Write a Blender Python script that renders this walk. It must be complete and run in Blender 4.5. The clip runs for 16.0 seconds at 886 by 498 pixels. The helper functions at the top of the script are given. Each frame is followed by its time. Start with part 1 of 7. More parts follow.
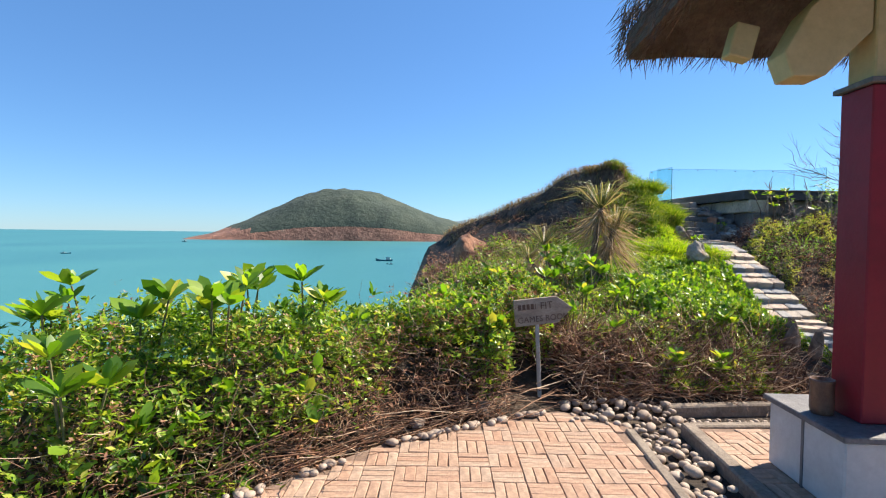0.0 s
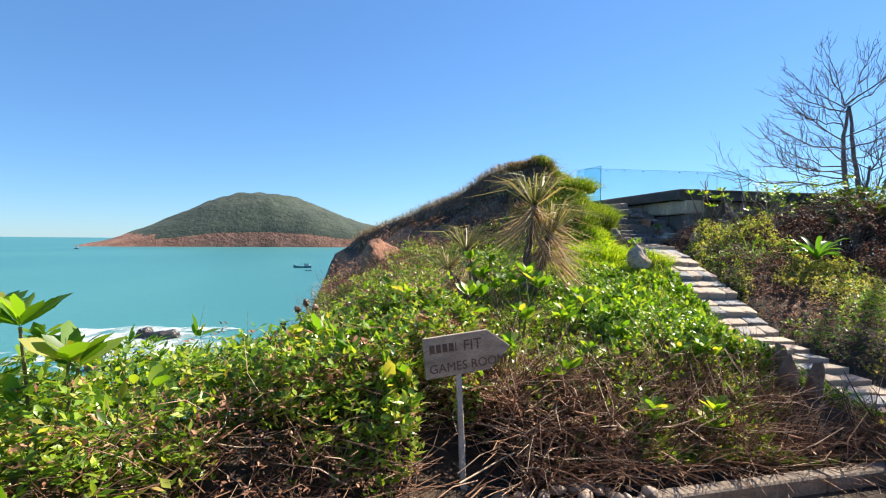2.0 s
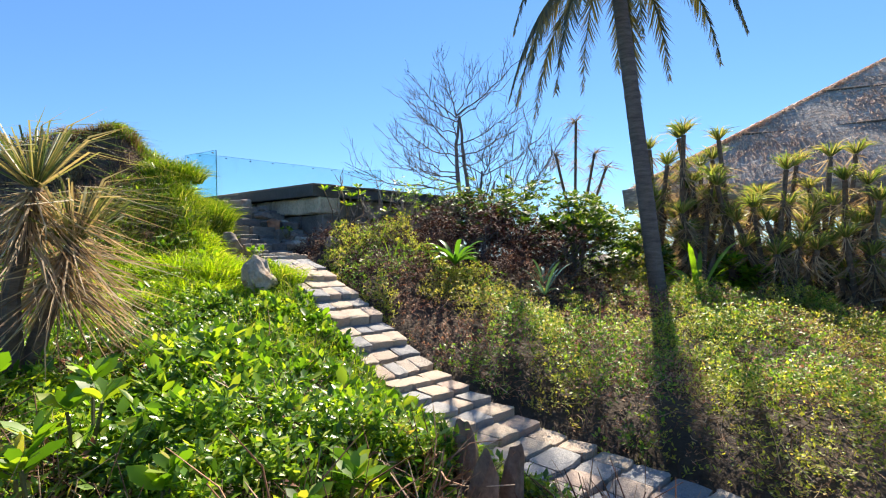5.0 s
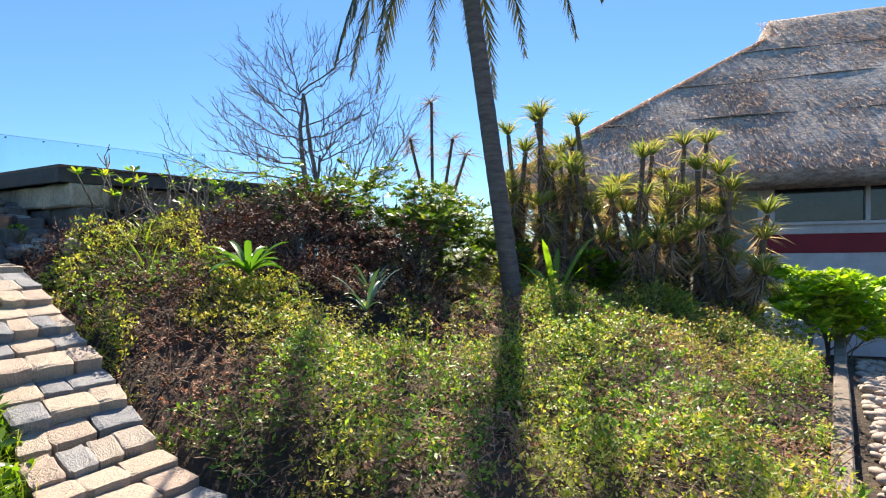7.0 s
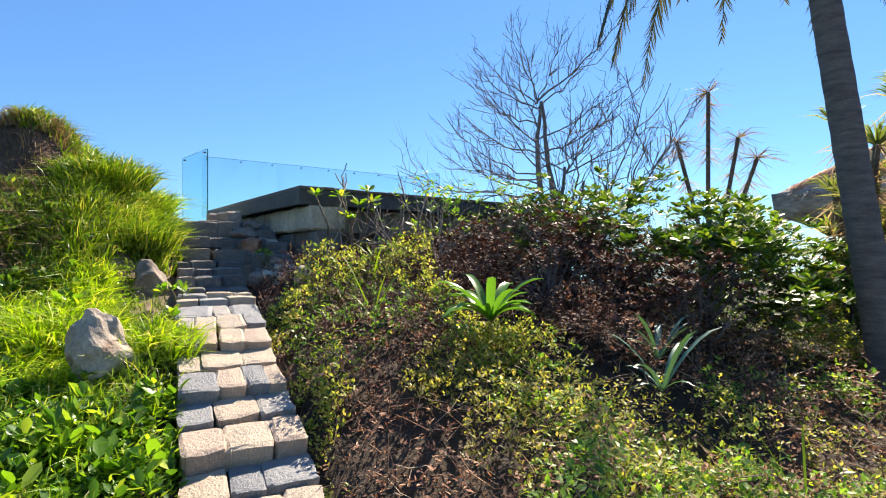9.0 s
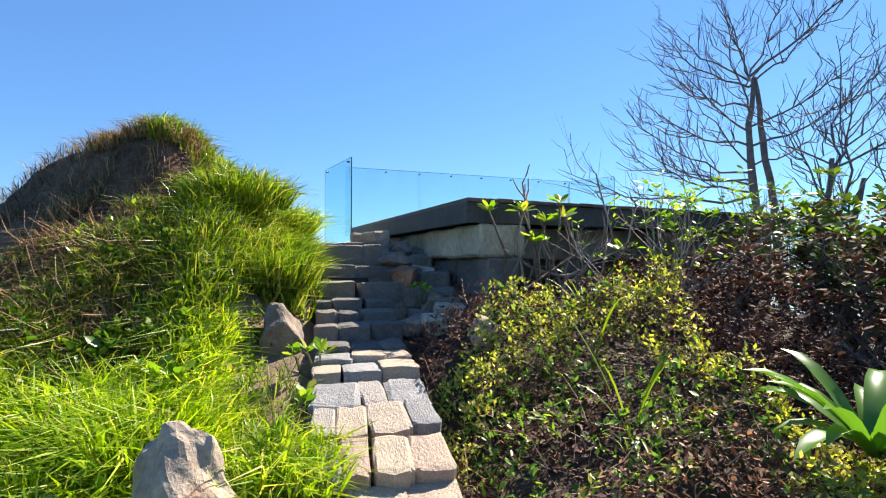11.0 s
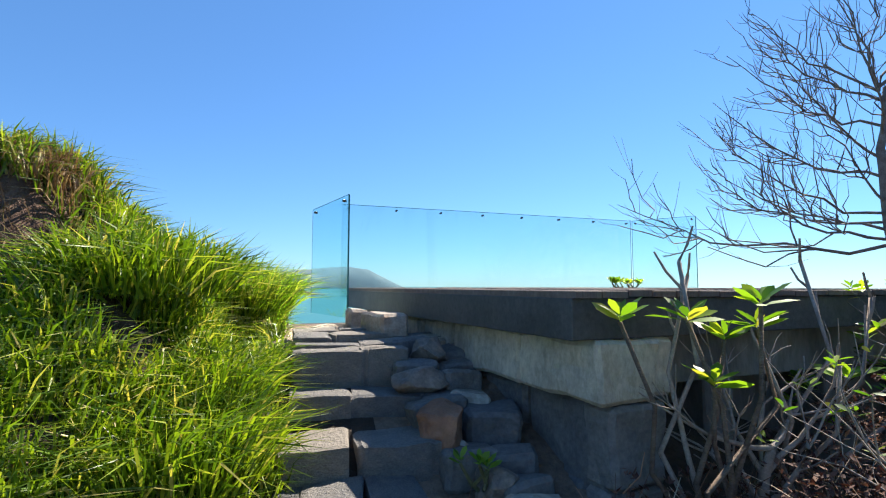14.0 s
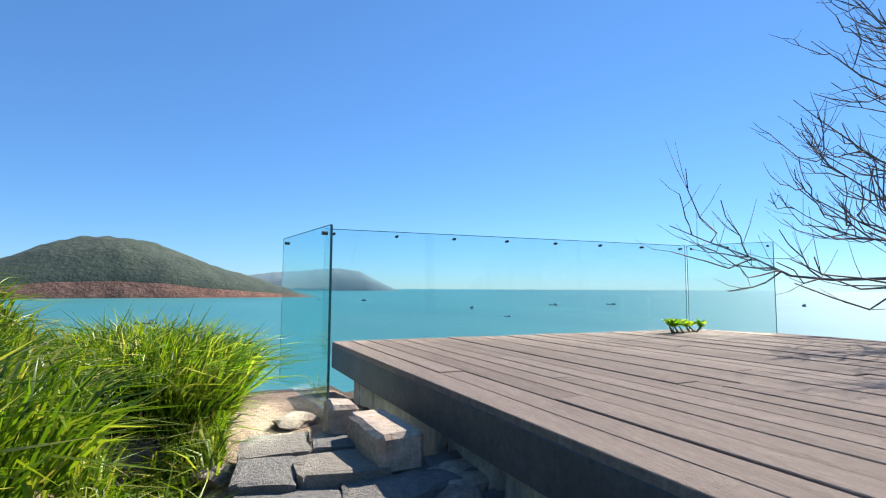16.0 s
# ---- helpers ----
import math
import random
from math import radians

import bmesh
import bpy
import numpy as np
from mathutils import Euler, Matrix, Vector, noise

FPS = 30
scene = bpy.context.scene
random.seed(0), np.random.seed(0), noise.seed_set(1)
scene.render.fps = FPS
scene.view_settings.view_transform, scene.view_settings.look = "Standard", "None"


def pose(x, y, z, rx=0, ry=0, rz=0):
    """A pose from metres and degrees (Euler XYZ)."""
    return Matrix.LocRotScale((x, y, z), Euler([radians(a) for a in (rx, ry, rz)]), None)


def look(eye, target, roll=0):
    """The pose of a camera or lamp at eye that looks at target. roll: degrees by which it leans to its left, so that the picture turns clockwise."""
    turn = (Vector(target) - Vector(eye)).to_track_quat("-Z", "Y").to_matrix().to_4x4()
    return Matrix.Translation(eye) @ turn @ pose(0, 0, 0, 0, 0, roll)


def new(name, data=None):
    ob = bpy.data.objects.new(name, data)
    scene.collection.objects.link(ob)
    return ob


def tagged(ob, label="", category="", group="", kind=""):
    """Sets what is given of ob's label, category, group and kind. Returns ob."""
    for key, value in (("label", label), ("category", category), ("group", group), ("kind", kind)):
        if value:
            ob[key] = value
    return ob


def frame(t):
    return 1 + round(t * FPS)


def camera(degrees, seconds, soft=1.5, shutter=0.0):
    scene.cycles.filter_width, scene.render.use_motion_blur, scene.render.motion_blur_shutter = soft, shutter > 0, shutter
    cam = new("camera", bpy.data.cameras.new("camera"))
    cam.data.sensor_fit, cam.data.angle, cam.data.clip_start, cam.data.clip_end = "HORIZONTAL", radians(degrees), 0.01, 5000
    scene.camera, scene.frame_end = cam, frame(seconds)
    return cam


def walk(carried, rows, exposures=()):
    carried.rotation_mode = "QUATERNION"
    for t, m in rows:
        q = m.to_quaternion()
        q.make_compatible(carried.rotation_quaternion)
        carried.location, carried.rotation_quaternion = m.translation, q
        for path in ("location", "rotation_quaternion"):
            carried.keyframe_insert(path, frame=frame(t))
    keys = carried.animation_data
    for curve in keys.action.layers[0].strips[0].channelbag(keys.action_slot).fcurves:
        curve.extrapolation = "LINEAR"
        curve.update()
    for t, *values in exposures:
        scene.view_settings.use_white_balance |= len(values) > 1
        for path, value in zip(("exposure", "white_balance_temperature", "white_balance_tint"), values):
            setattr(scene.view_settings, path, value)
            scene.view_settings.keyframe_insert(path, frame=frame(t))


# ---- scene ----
cam = camera(82.0, 16.0, soft=1.15)
PATH = [
    (0, (0.042, -0.9, 1.484), (-0.069, 1.096, 1.421), 0.7),
    (0.5, (0.067, -0.482, 1.468), (-0.003, 1.516, 1.415), 0.6),
    (1, (0.101, -0.051, 1.468), (0.094, 1.948, 1.413), 0.8),
    (1.5, (0.149, 0.373, 1.472), (0.228, 2.37, 1.423), 0.7),
    (2, (0.263, 0.798, 1.466), (0.456, 2.788, 1.427), 0.5),
    (2.5, (0.356, 1.213, 1.491), (0.683, 3.185, 1.449), 0.6),
    (3, (0.503, 1.65, 1.524), (0.978, 3.593, 1.492), -0.2),
    (3.5, (0.661, 2.006, 1.52), (1.328, 3.891, 1.483), -0.3),
    (4, (0.858, 2.415, 1.51), (1.756, 4.202, 1.472), 0.0),
    (4.5, (1.208, 2.737, 1.498), (2.359, 4.372, 1.467), -0.1),
    (5, (1.617, 2.95, 1.527), (3.008, 4.386, 1.498), -0.6),
    (5.2, (1.761, 3.018, 1.512), (3.234, 4.371, 1.486), -0.5),
    (7.3, (3.468, 3.382, 1.58), (5.136, 4.484, 1.518), -1.4),
    (7.5, (3.583, 3.465, 1.575), (5.229, 4.601, 1.523), -1.5),
    (8, (3.836, 3.825, 1.581), (5.373, 5.104, 1.564), -1.3),
    (8.5, (4.045, 4.215, 1.642), (5.369, 5.714, 1.657), -1.0),
    (9, (4.081, 4.657, 1.693), (5.15, 6.348, 1.722), -0.4),
    (9.5, (4.119, 5.119, 1.701), (4.969, 6.929, 1.754), -0.1),
    (10, (4.202, 5.524, 1.744), (4.896, 7.399, 1.797), -0.4),
    (10.2, (4.193, 5.677, 1.789), (4.854, 7.564, 1.83), -0.3),
    (12.3, (4.432, 7.128, 2.106), (5.033, 9.033, 2.207), -0.3),
    (12.5, (4.385, 7.228, 2.147), (5.007, 9.127, 2.241), -0.1),
    (13, (4.49, 7.597, 2.302), (5.095, 9.5, 2.415), 0.1),
    (13.5, (4.574, 7.881, 2.38), (5.186, 9.78, 2.521), -0.1),
    (14, (4.569, 8.26, 2.477), (5.181, 10.159, 2.622), 0.1),
    (14.5, (4.617, 8.616, 2.548), (5.233, 10.512, 2.703), 0.2),
    (15, (4.641, 8.918, 2.64), (5.269, 10.811, 2.794), 0.2),
    (15.5, (4.699, 9.336, 2.791), (5.337, 11.226, 2.939), 0.4),
    (16, (4.784, 9.568, 2.874), (5.427, 11.456, 3.027), 0.3),
]
walk(cam, [(t, look(eye, target, roll)) for t, eye, target, roll in PATH], [(0, 1.16, 6750, 12), (5, 1.3, 6950, 12), (10, 1.36, 6900, 12), (12.5, 1.32, 6700, 12), (14.5, 1.2, 6550, 11), (16, 1.03, 6350, 11)])

# ---- world, sun ----
SUN_AZ, SUN_EL = 60.0, 43.0  # degrees clockwise from +y, above the horizon
world = bpy.data.worlds.new("world")
scene.world = world
world.use_nodes = True
wn = world.node_tree.nodes
sky = wn.new("ShaderNodeTexSky")
sky.sky_type = "NISHITA"
sky.sun_disc = False
sky.sun_elevation, sky.sun_rotation = radians(SUN_EL), radians(SUN_AZ)
sky.air_density, sky.dust_density, sky.ozone_density = 1.0, 0.02, 5.0
tintn = wn.new("ShaderNodeMix")
tintn.data_type, tintn.blend_type = "RGBA", "MULTIPLY"
tintn.inputs["Factor"].default_value = 1.0
world.node_tree.links.new(sky.outputs["Color"], tintn.inputs[6])
tintn.inputs[7].default_value = (0.66, 0.93, 1.16, 1)
hazen = wn.new("ShaderNodeMix")
hazen.data_type = "RGBA"
hazen.inputs["Factor"].default_value = 0.27
world.node_tree.links.new(tintn.outputs[2], hazen.inputs[6])
hazen.inputs[7].default_value = (1.05, 2.9, 6.3, 1)
world.node_tree.links.new(hazen.outputs[2], wn["Background"].inputs["Color"])
wn["Background"].inputs["Strength"].default_value = 0.068
sun_dir = Vector((math.sin(radians(SUN_AZ)) * math.cos(radians(SUN_EL)), math.cos(radians(SUN_AZ)) * math.cos(radians(SUN_EL)), math.sin(radians(SUN_EL))))
sun = new("sun", bpy.data.lights.new("sun", "SUN"))
sun.data.energy, sun.data.angle, sun.data.color = 5.0, radians(0.53), (1.0, 0.92, 0.78)
sun.matrix_world = look(sun_dir * 60, (0, 0, 0))

# ---- materials ----


def ramp(nt, stops, fac):
    r = nt.nodes.new("ShaderNodeValToRGB")
    el = r.color_ramp.elements
    while len(el) < len(stops):
        el.new(0.5)
    for e, (p, c) in zip(el, stops):
        e.position, e.color = p, (*c, 1)
    nt.links.new(fac, r.inputs["Fac"])
    return r.outputs["Color"]


def noise_fac(nt, scale, detail=5, rough=0.6, coords="Object", stretch=None):
    tc = nt.nodes.new("ShaderNodeTexCoord")
    vec = tc.outputs[coords]
    if stretch:
        mp = nt.nodes.new("ShaderNodeMapping")
        mp.inputs["Scale"].default_value = stretch
        nt.links.new(vec, mp.inputs["Vector"])
        vec = mp.outputs["Vector"]
    n = nt.nodes.new("ShaderNodeTexNoise")
    n.inputs["Scale"].default_value, n.inputs["Detail"].default_value, n.inputs["Roughness"].default_value = scale, detail, rough
    nt.links.new(vec, n.inputs["Vector"])
    return n.outputs["Fac"]


def mix(nt, a, b, fac, mode="MIX"):
    m = nt.nodes.new("ShaderNodeMix")
    m.data_type, m.blend_type = "RGBA", mode
    for key, v in (("A", a), ("B", b)):
        sock = [s for s in m.inputs if s.name == key and s.type == "RGBA"][0]
        if isinstance(v, tuple):
            sock.default_value = (*v, 1)
        else:
            nt.links.new(v, sock)
    if isinstance(fac, float):
        m.inputs["Factor"].default_value = fac
    else:
        nt.links.new(fac, m.inputs["Factor"])
    return [s for s in m.outputs if s.type == "RGBA"][0]


def surface(name, stops, scale=8.0, rough=0.7, bump=0.3, bump_scale=None, fine=None, fine_amount=0.4, metallic=0.0, random_stops=None, random_amount=0.5,
            island=False, stretch=None, coat=0.0, specular=0.5, coords="Object", bump_dist=0.02):
    """A procedural surface: a broad ramp of colours, finer mottling, an optional shift by piece, and a bump."""
    m = bpy.data.materials.new(name)
    m.use_nodes = True
    nt = m.node_tree
    b = nt.nodes["Principled BSDF"]
    col = ramp(nt, stops, noise_fac(nt, scale, stretch=stretch, coords=coords))
    if random_stops:
        if island:
            src = nt.nodes.new("ShaderNodeNewGeometry").outputs["Random Per Island"]
        else:
            src = nt.nodes.new("ShaderNodeObjectInfo").outputs["Random"]
        col = mix(nt, col, ramp(nt, random_stops, src), random_amount)
    fine_f = noise_fac(nt, fine or scale * 9, 4, 0.7, stretch=stretch, coords=coords)
    grey = ramp(nt, [(0.3, (1 - fine_amount,) * 3), (0.75, (1 + fine_amount * 0.3,) * 3)], fine_f)
    col = mix(nt, col, grey, 1.0, "MULTIPLY")
    nt.links.new(col, b.inputs["Base Color"])
    b.inputs["Roughness"].default_value = rough
    b.inputs["Metallic"].default_value = metallic
    b.inputs["Specular IOR Level"].default_value = specular
    b.inputs["Coat Weight"].default_value = coat
    if bump:
        bp = nt.nodes.new("ShaderNodeBump")
        bp.inputs["Strength"].default_value, bp.inputs["Distance"].default_value = bump, bump_dist
        nt.links.new(noise_fac(nt, bump_scale or scale * 4, 6, 0.65, stretch=stretch, coords=coords), bp.inputs["Height"])
        nt.links.new(bp.outputs["Normal"], b.inputs["Normal"])
    return m


def leaf_material(name, stops, rough=0.36, translucent=0.42, trans_tint=(1.4, 1.4, 0.5), patch=None, patch_scale=0.7, patch_amount=0.6, specular=0.5):
    """Leaves and blades: colour by leaf, patches over the plant, light shining through."""
    m = bpy.data.materials.new(name)
    m.use_nodes = True
    nt = m.node_tree
    b = nt.nodes["Principled BSDF"]
    col = ramp(nt, stops, nt.nodes.new("ShaderNodeNewGeometry").outputs["Random Per Island"])
    if patch:
        f = noise_fac(nt, patch_scale, 3, 0.5)
        f2 = ramp(nt, [(0.46, (0, 0, 0)), (0.6, (patch_amount,) * 3)], f)
        col = mix(nt, col, patch, f2)
    nt.links.new(col, b.inputs["Base Color"])
    b.inputs["Roughness"].default_value = rough
    b.inputs["Specular IOR Level"].default_value = specular
    if translucent:
        t = nt.nodes.new("ShaderNodeBsdfTranslucent")
        tint = mix(nt, col, trans_tint, 1.0, "MULTIPLY")
        nt.links.new(tint, t.inputs["Color"])
        ms = nt.nodes.new("ShaderNodeMixShader")
        ms.inputs[0].default_value = translucent
        nt.links.new(b.outputs[0], ms.inputs[1])
        nt.links.new(t.outputs[0], ms.inputs[2])
        nt.links.new(ms.outputs[0], nt.nodes["Material Output"].inputs["Surface"])
    return m


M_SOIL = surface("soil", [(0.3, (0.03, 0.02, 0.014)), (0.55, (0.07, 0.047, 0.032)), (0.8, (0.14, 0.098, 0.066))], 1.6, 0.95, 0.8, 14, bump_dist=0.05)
M_SAND = surface("sandy pink soil", [(0.3, (0.15, 0.1, 0.07)), (0.55, (0.27, 0.19, 0.135)), (0.8, (0.37, 0.275, 0.2))], 3, 0.95, 0.9, 22, bump_dist=0.04)
M_ROCKFACE = surface("red rock", [(0.3, (0.16, 0.07, 0.04)), (0.5, (0.36, 0.17, 0.1)), (0.75, (0.5, 0.28, 0.18))], 0.9, 0.9, 0.9, 5, bump_dist=0.1)
M_SCARP = surface("dark earth scarp", [(0.3, (0.1, 0.055, 0.035)), (0.5, (0.2, 0.115, 0.075)), (0.75, (0.32, 0.21, 0.145))], 1.4, 0.95, 1.0, 5, fine=14, fine_amount=0.6, bump_dist=0.2)
M_GREYROCK = surface("grey brown boulder", [(0.3, (0.14, 0.11, 0.09)), (0.55, (0.28, 0.22, 0.18)), (0.8, (0.42, 0.34, 0.27))], 5, 0.85, 0.8, 16)
M_WETROCK = surface("dark wet rock", [(0.3, (0.03, 0.028, 0.026)), (0.7, (0.09, 0.075, 0.065))], 0.6, 0.4, 0.8, 2, bump_dist=0.2)
M_PALEROCK = surface("pale standing stone", [(0.3, (0.27, 0.21, 0.17)), (0.55, (0.5, 0.41, 0.33)), (0.72, (0.38, 0.19, 0.1))], 4, 0.85, 0.7, 18)
M_BRICK = surface("worn red paver", [(0.3, (0.33, 0.2, 0.14)), (0.55, (0.46, 0.3, 0.21)), (0.8, (0.52, 0.4, 0.31))], 2.2, 0.8, 0.5, 40, random_stops=[(0.0, (0.4, 0.19, 0.11)), (0.4, (0.47, 0.3, 0.2)), (0.75, (0.5, 0.4, 0.3)), (1.0, (0.36, 0.26, 0.2))], random_amount=0.35)
M_MORTAR = surface("sandy mortar bed", [(0.3, (0.2, 0.125, 0.09)), (0.7, (0.3, 0.2, 0.145))], 6, 0.95, 0.4, 60)
M_KERB = surface("weathered concrete kerb", [(0.3, (0.17, 0.13, 0.1)), (0.6, (0.31, 0.25, 0.2)), (0.85, (0.22, 0.185, 0.16))], 5, 0.9, 0.5, 45)
M_PEBBLE = surface("warm river pebble", [(0.3, (0.34, 0.25, 0.19)), (0.7, (0.5, 0.39, 0.31))], 9, 0.7, 0.15, 40, random_stops=[(0, (0.28, 0.2, 0.15)), (0.5, (0.44, 0.34, 0.265)), (1, (0.54, 0.44, 0.36))], random_amount=0.7)
M_COBBLE = surface("rough cut granite cobble", [(0.3, (0.24, 0.225, 0.22)), (0.5, (0.4, 0.37, 0.335)), (0.75, (0.54, 0.47, 0.39))], 5, 0.8, 0.8, 11, fine=26, fine_amount=0.38,
                   random_stops=[(0, (0.17, 0.19, 0.23)), (0.35, (0.32, 0.33, 0.35)), (0.5, (0.52, 0.41, 0.31)), (0.75, (0.62, 0.47, 0.33)), (1, (0.5, 0.33, 0.25))], random_amount=0.65)
# upper stair stone: dirt plus the shade there, both put into the tone
M_SHADESTEP = surface("stained granite step", [(0.3, (0.085, 0.085, 0.09)), (0.5, (0.18, 0.17, 0.165)), (0.75, (0.36, 0.31, 0.26))], 4, 0.85, 1.0, 14, random_stops=[(0, (0.09, 0.095, 0.11)), (0.5, (0.2, 0.195, 0.19)), (1, (0.36, 0.31, 0.25))], random_amount=0.6)
M_WALLSTONE = surface("stained sandstone block", [(0.32, (0.12, 0.115, 0.105)), (0.45, (0.42, 0.38, 0.31)), (0.6, (0.62, 0.56, 0.45)), (0.8, (0.74, 0.67, 0.53))], 1.9, 0.88, 0.7, 18, fine=30, fine_amount=0.4, stretch=(1, 1, 0.6), random_stops=[(0, (0.3, 0.28, 0.26)), (0.5, (0.5, 0.46, 0.39)), (1, (0.62, 0.56, 0.45))], random_amount=0.35)
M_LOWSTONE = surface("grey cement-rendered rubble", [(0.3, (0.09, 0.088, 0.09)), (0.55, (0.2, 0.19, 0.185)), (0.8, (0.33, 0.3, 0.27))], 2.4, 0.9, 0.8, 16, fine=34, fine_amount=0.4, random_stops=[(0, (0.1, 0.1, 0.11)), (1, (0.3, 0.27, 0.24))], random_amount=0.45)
M_CONCRETE = surface("stained concrete", [(0.3, (0.16, 0.15, 0.14)), (0.6, (0.32, 0.3, 0.27)), (0.8, (0.42, 0.39, 0.34))], 1.6, 0.9, 0.4, 22, stretch=(1, 1, 0.35))
M_PLANK = surface("weathered deck plank", [(0.3, (0.115, 0.082, 0.068)), (0.55, (0.185, 0.138, 0.116)), (0.8, (0.25, 0.195, 0.168))], 3, 0.9, 0.5, 30, stretch=(9, 0.7, 1), random_stops=[(0, (0.125, 0.09, 0.075)), (0.5, (0.19, 0.143, 0.12)), (1, (0.25, 0.195, 0.165))], random_amount=0.5)
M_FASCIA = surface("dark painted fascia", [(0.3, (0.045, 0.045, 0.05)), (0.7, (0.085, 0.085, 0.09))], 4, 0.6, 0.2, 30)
M_WOODGREY = surface("grey weathered timber", [(0.3, (0.3, 0.24, 0.19)), (0.6, (0.46, 0.38, 0.3)), (0.85, (0.56, 0.48, 0.4))], 3, 0.85, 0.35, 30, stretch=(1, 6, 6))
M_POST = surface("pale timber post", [(0.3, (0.42, 0.36, 0.3)), (0.7, (0.6, 0.54, 0.47))], 4, 0.8, 0.3, 30, stretch=(6, 6, 0.7))
M_INK = surface("burnt lettering", [(0.3, (0.1, 0.062, 0.045)), (0.7, (0.2, 0.13, 0.1))], 60, 0.9, 0)
M_RED = surface("dark red paint", [(0.3, (0.2, 0.007, 0.016)), (0.7, (0.29, 0.012, 0.024))], 1.5, 0.5, 0.12, 25, fine_amount=0.12, specular=0.35)
M_CREAM = surface("cream painted timber", [(0.3, (0.5, 0.38, 0.18)), (0.7, (0.62, 0.49, 0.26))], 2, 0.7, 0.2, 30, fine_amount=0.15)
M_WHITEWALL = surface("pale plaster", [(0.3, (0.5, 0.49, 0.47)), (0.7, (0.66, 0.65, 0.63))], 2, 0.85, 0.2, 40, fine_amount=0.12)
M_SLATE = surface("dark slate coping", [(0.3, (0.09, 0.09, 0.1)), (0.7, (0.2, 0.19, 0.19))], 4, 0.6, 0.3, 30)
M_POT = surface("brown glazed pot", [(0.3, (0.12, 0.06, 0.04)), (0.7, (0.24, 0.12, 0.075))], 6, 0.4, 0.2, 20)
M_THATCH = surface("grey brown thatch", [(0.3, (0.12, 0.075, 0.055)), (0.55, (0.25, 0.175, 0.135)), (0.8, (0.36, 0.27, 0.22))], 2.0, 0.95, 0.9, 30, stretch=(1, 1, 1), bump_dist=0.08)
M_ROOF = surface("bleached thatch", [(0.3, (0.42, 0.32, 0.26)), (0.5, (0.62, 0.51, 0.43)), (0.75, (0.78, 0.68, 0.6))], 0.8, 0.95, 0.8, 4.5, fine=6, fine_amount=0.6, bump_dist=0.2, stretch=(1, 1, 2.2))
M_YSTEM = surface("shaggy brown yucca stem", [(0.3, (0.11, 0.075, 0.055)), (0.7, (0.25, 0.18, 0.13))], 6, 0.9, 0.7, 30, stretch=(1, 1, 3))
M_THATCH_STRAW = surface("thatch straw", [(0.3, (0.13, 0.075, 0.05)), (0.7, (0.26, 0.17, 0.12))], 3, 0.9, 0.0, random_stops=[(0, (0.1, 0.055, 0.035)), (1, (0.3, 0.2, 0.14))], island=True)
M_BARK = surface("grey bark", [(0.3, (0.12, 0.1, 0.095)), (0.7, (0.27, 0.235, 0.22))], 9, 0.9, 0.5, 40)
M_PALMBARK = surface("ringed palm bark", [(0.3, (0.11, 0.09, 0.085)), (0.7, (0.25, 0.21, 0.195))], 5, 0.9, 0.7, 20, stretch=(1, 1, 5))
M_TWIG = surface("dry brown twig", [(0.3, (0.2, 0.12, 0.075)), (0.7, (0.36, 0.24, 0.16))], 4, 0.85, 0.0, random_stops=[(0, (0.06, 0.026, 0.014)), (0.45, (0.19, 0.085, 0.045)), (0.75, (0.44, 0.25, 0.15)), (1, (0.74, 0.58, 0.42))], random_amount=0.9, island=True)
M_PALETWIG = surface("pale grey twig bark", [(0.3, (0.24, 0.19, 0.16)), (0.7, (0.42, 0.35, 0.3))], 8, 0.85, 0.2, 40)
M_BROWNROCK = surface("brown weathered stone", [(0.3, (0.13, 0.085, 0.06)), (0.55, (0.27, 0.18, 0.125)), (0.8, (0.42, 0.31, 0.23))], 5, 0.88, 0.7, 16)
M_STEM = surface("green brown stem", [(0.3, (0.12, 0.13, 0.05)), (0.7, (0.24, 0.2, 0.1))], 6, 0.7, 0.0)
L_HEDGE = leaf_material("glossy hedge leaves", [(0, (0.035, 0.085, 0.012)), (0.3, (0.12, 0.24, 0.028)), (0.65, (0.27, 0.42, 0.045)), (0.92, (0.5, 0.53, 0.1)), (1, (0.42, 0.28, 0.11))], 0.32, 0.42)
L_COVER = leaf_material("bright ground cover leaves", [(0, (0.03, 0.09, 0.015)), (0.3, (0.09, 0.2, 0.02)), (0.65, (0.2, 0.37, 0.03)), (1, (0.44, 0.52, 0.06))], 0.36, 0.45, patch=(0.05, 0.13, 0.035), patch_scale=1.3, patch_amount=0.5)
L_MIXED = leaf_material("yellowing shrub leaves", [(0, (0.11, 0.17, 0.03)), (0.35, (0.32, 0.4, 0.065)), (0.75, (0.57, 0.57, 0.13)), (1, (0.64, 0.48, 0.22))], 0.46, 0.5, (1.3, 1.25, 0.5), patch=(0.26, 0.15, 0.09), patch_amount=0.35, specular=0.35)
L_DRY = leaf_material("withered brown leaves", [(0, (0.14, 0.06, 0.04)), (0.55, (0.36, 0.17, 0.1)), (1, (0.62, 0.38, 0.24))], 0.8, 0.25, (1.1, 0.9, 0.7))
L_GRASS = leaf_material("long green grass", [(0, (0.045, 0.09, 0.009)), (0.45, (0.13, 0.23, 0.016)), (0.82, (0.29, 0.37, 0.034)), (1, (0.54, 0.44, 0.19))], 0.4, 0.45, (1.3, 1.35, 0.4))
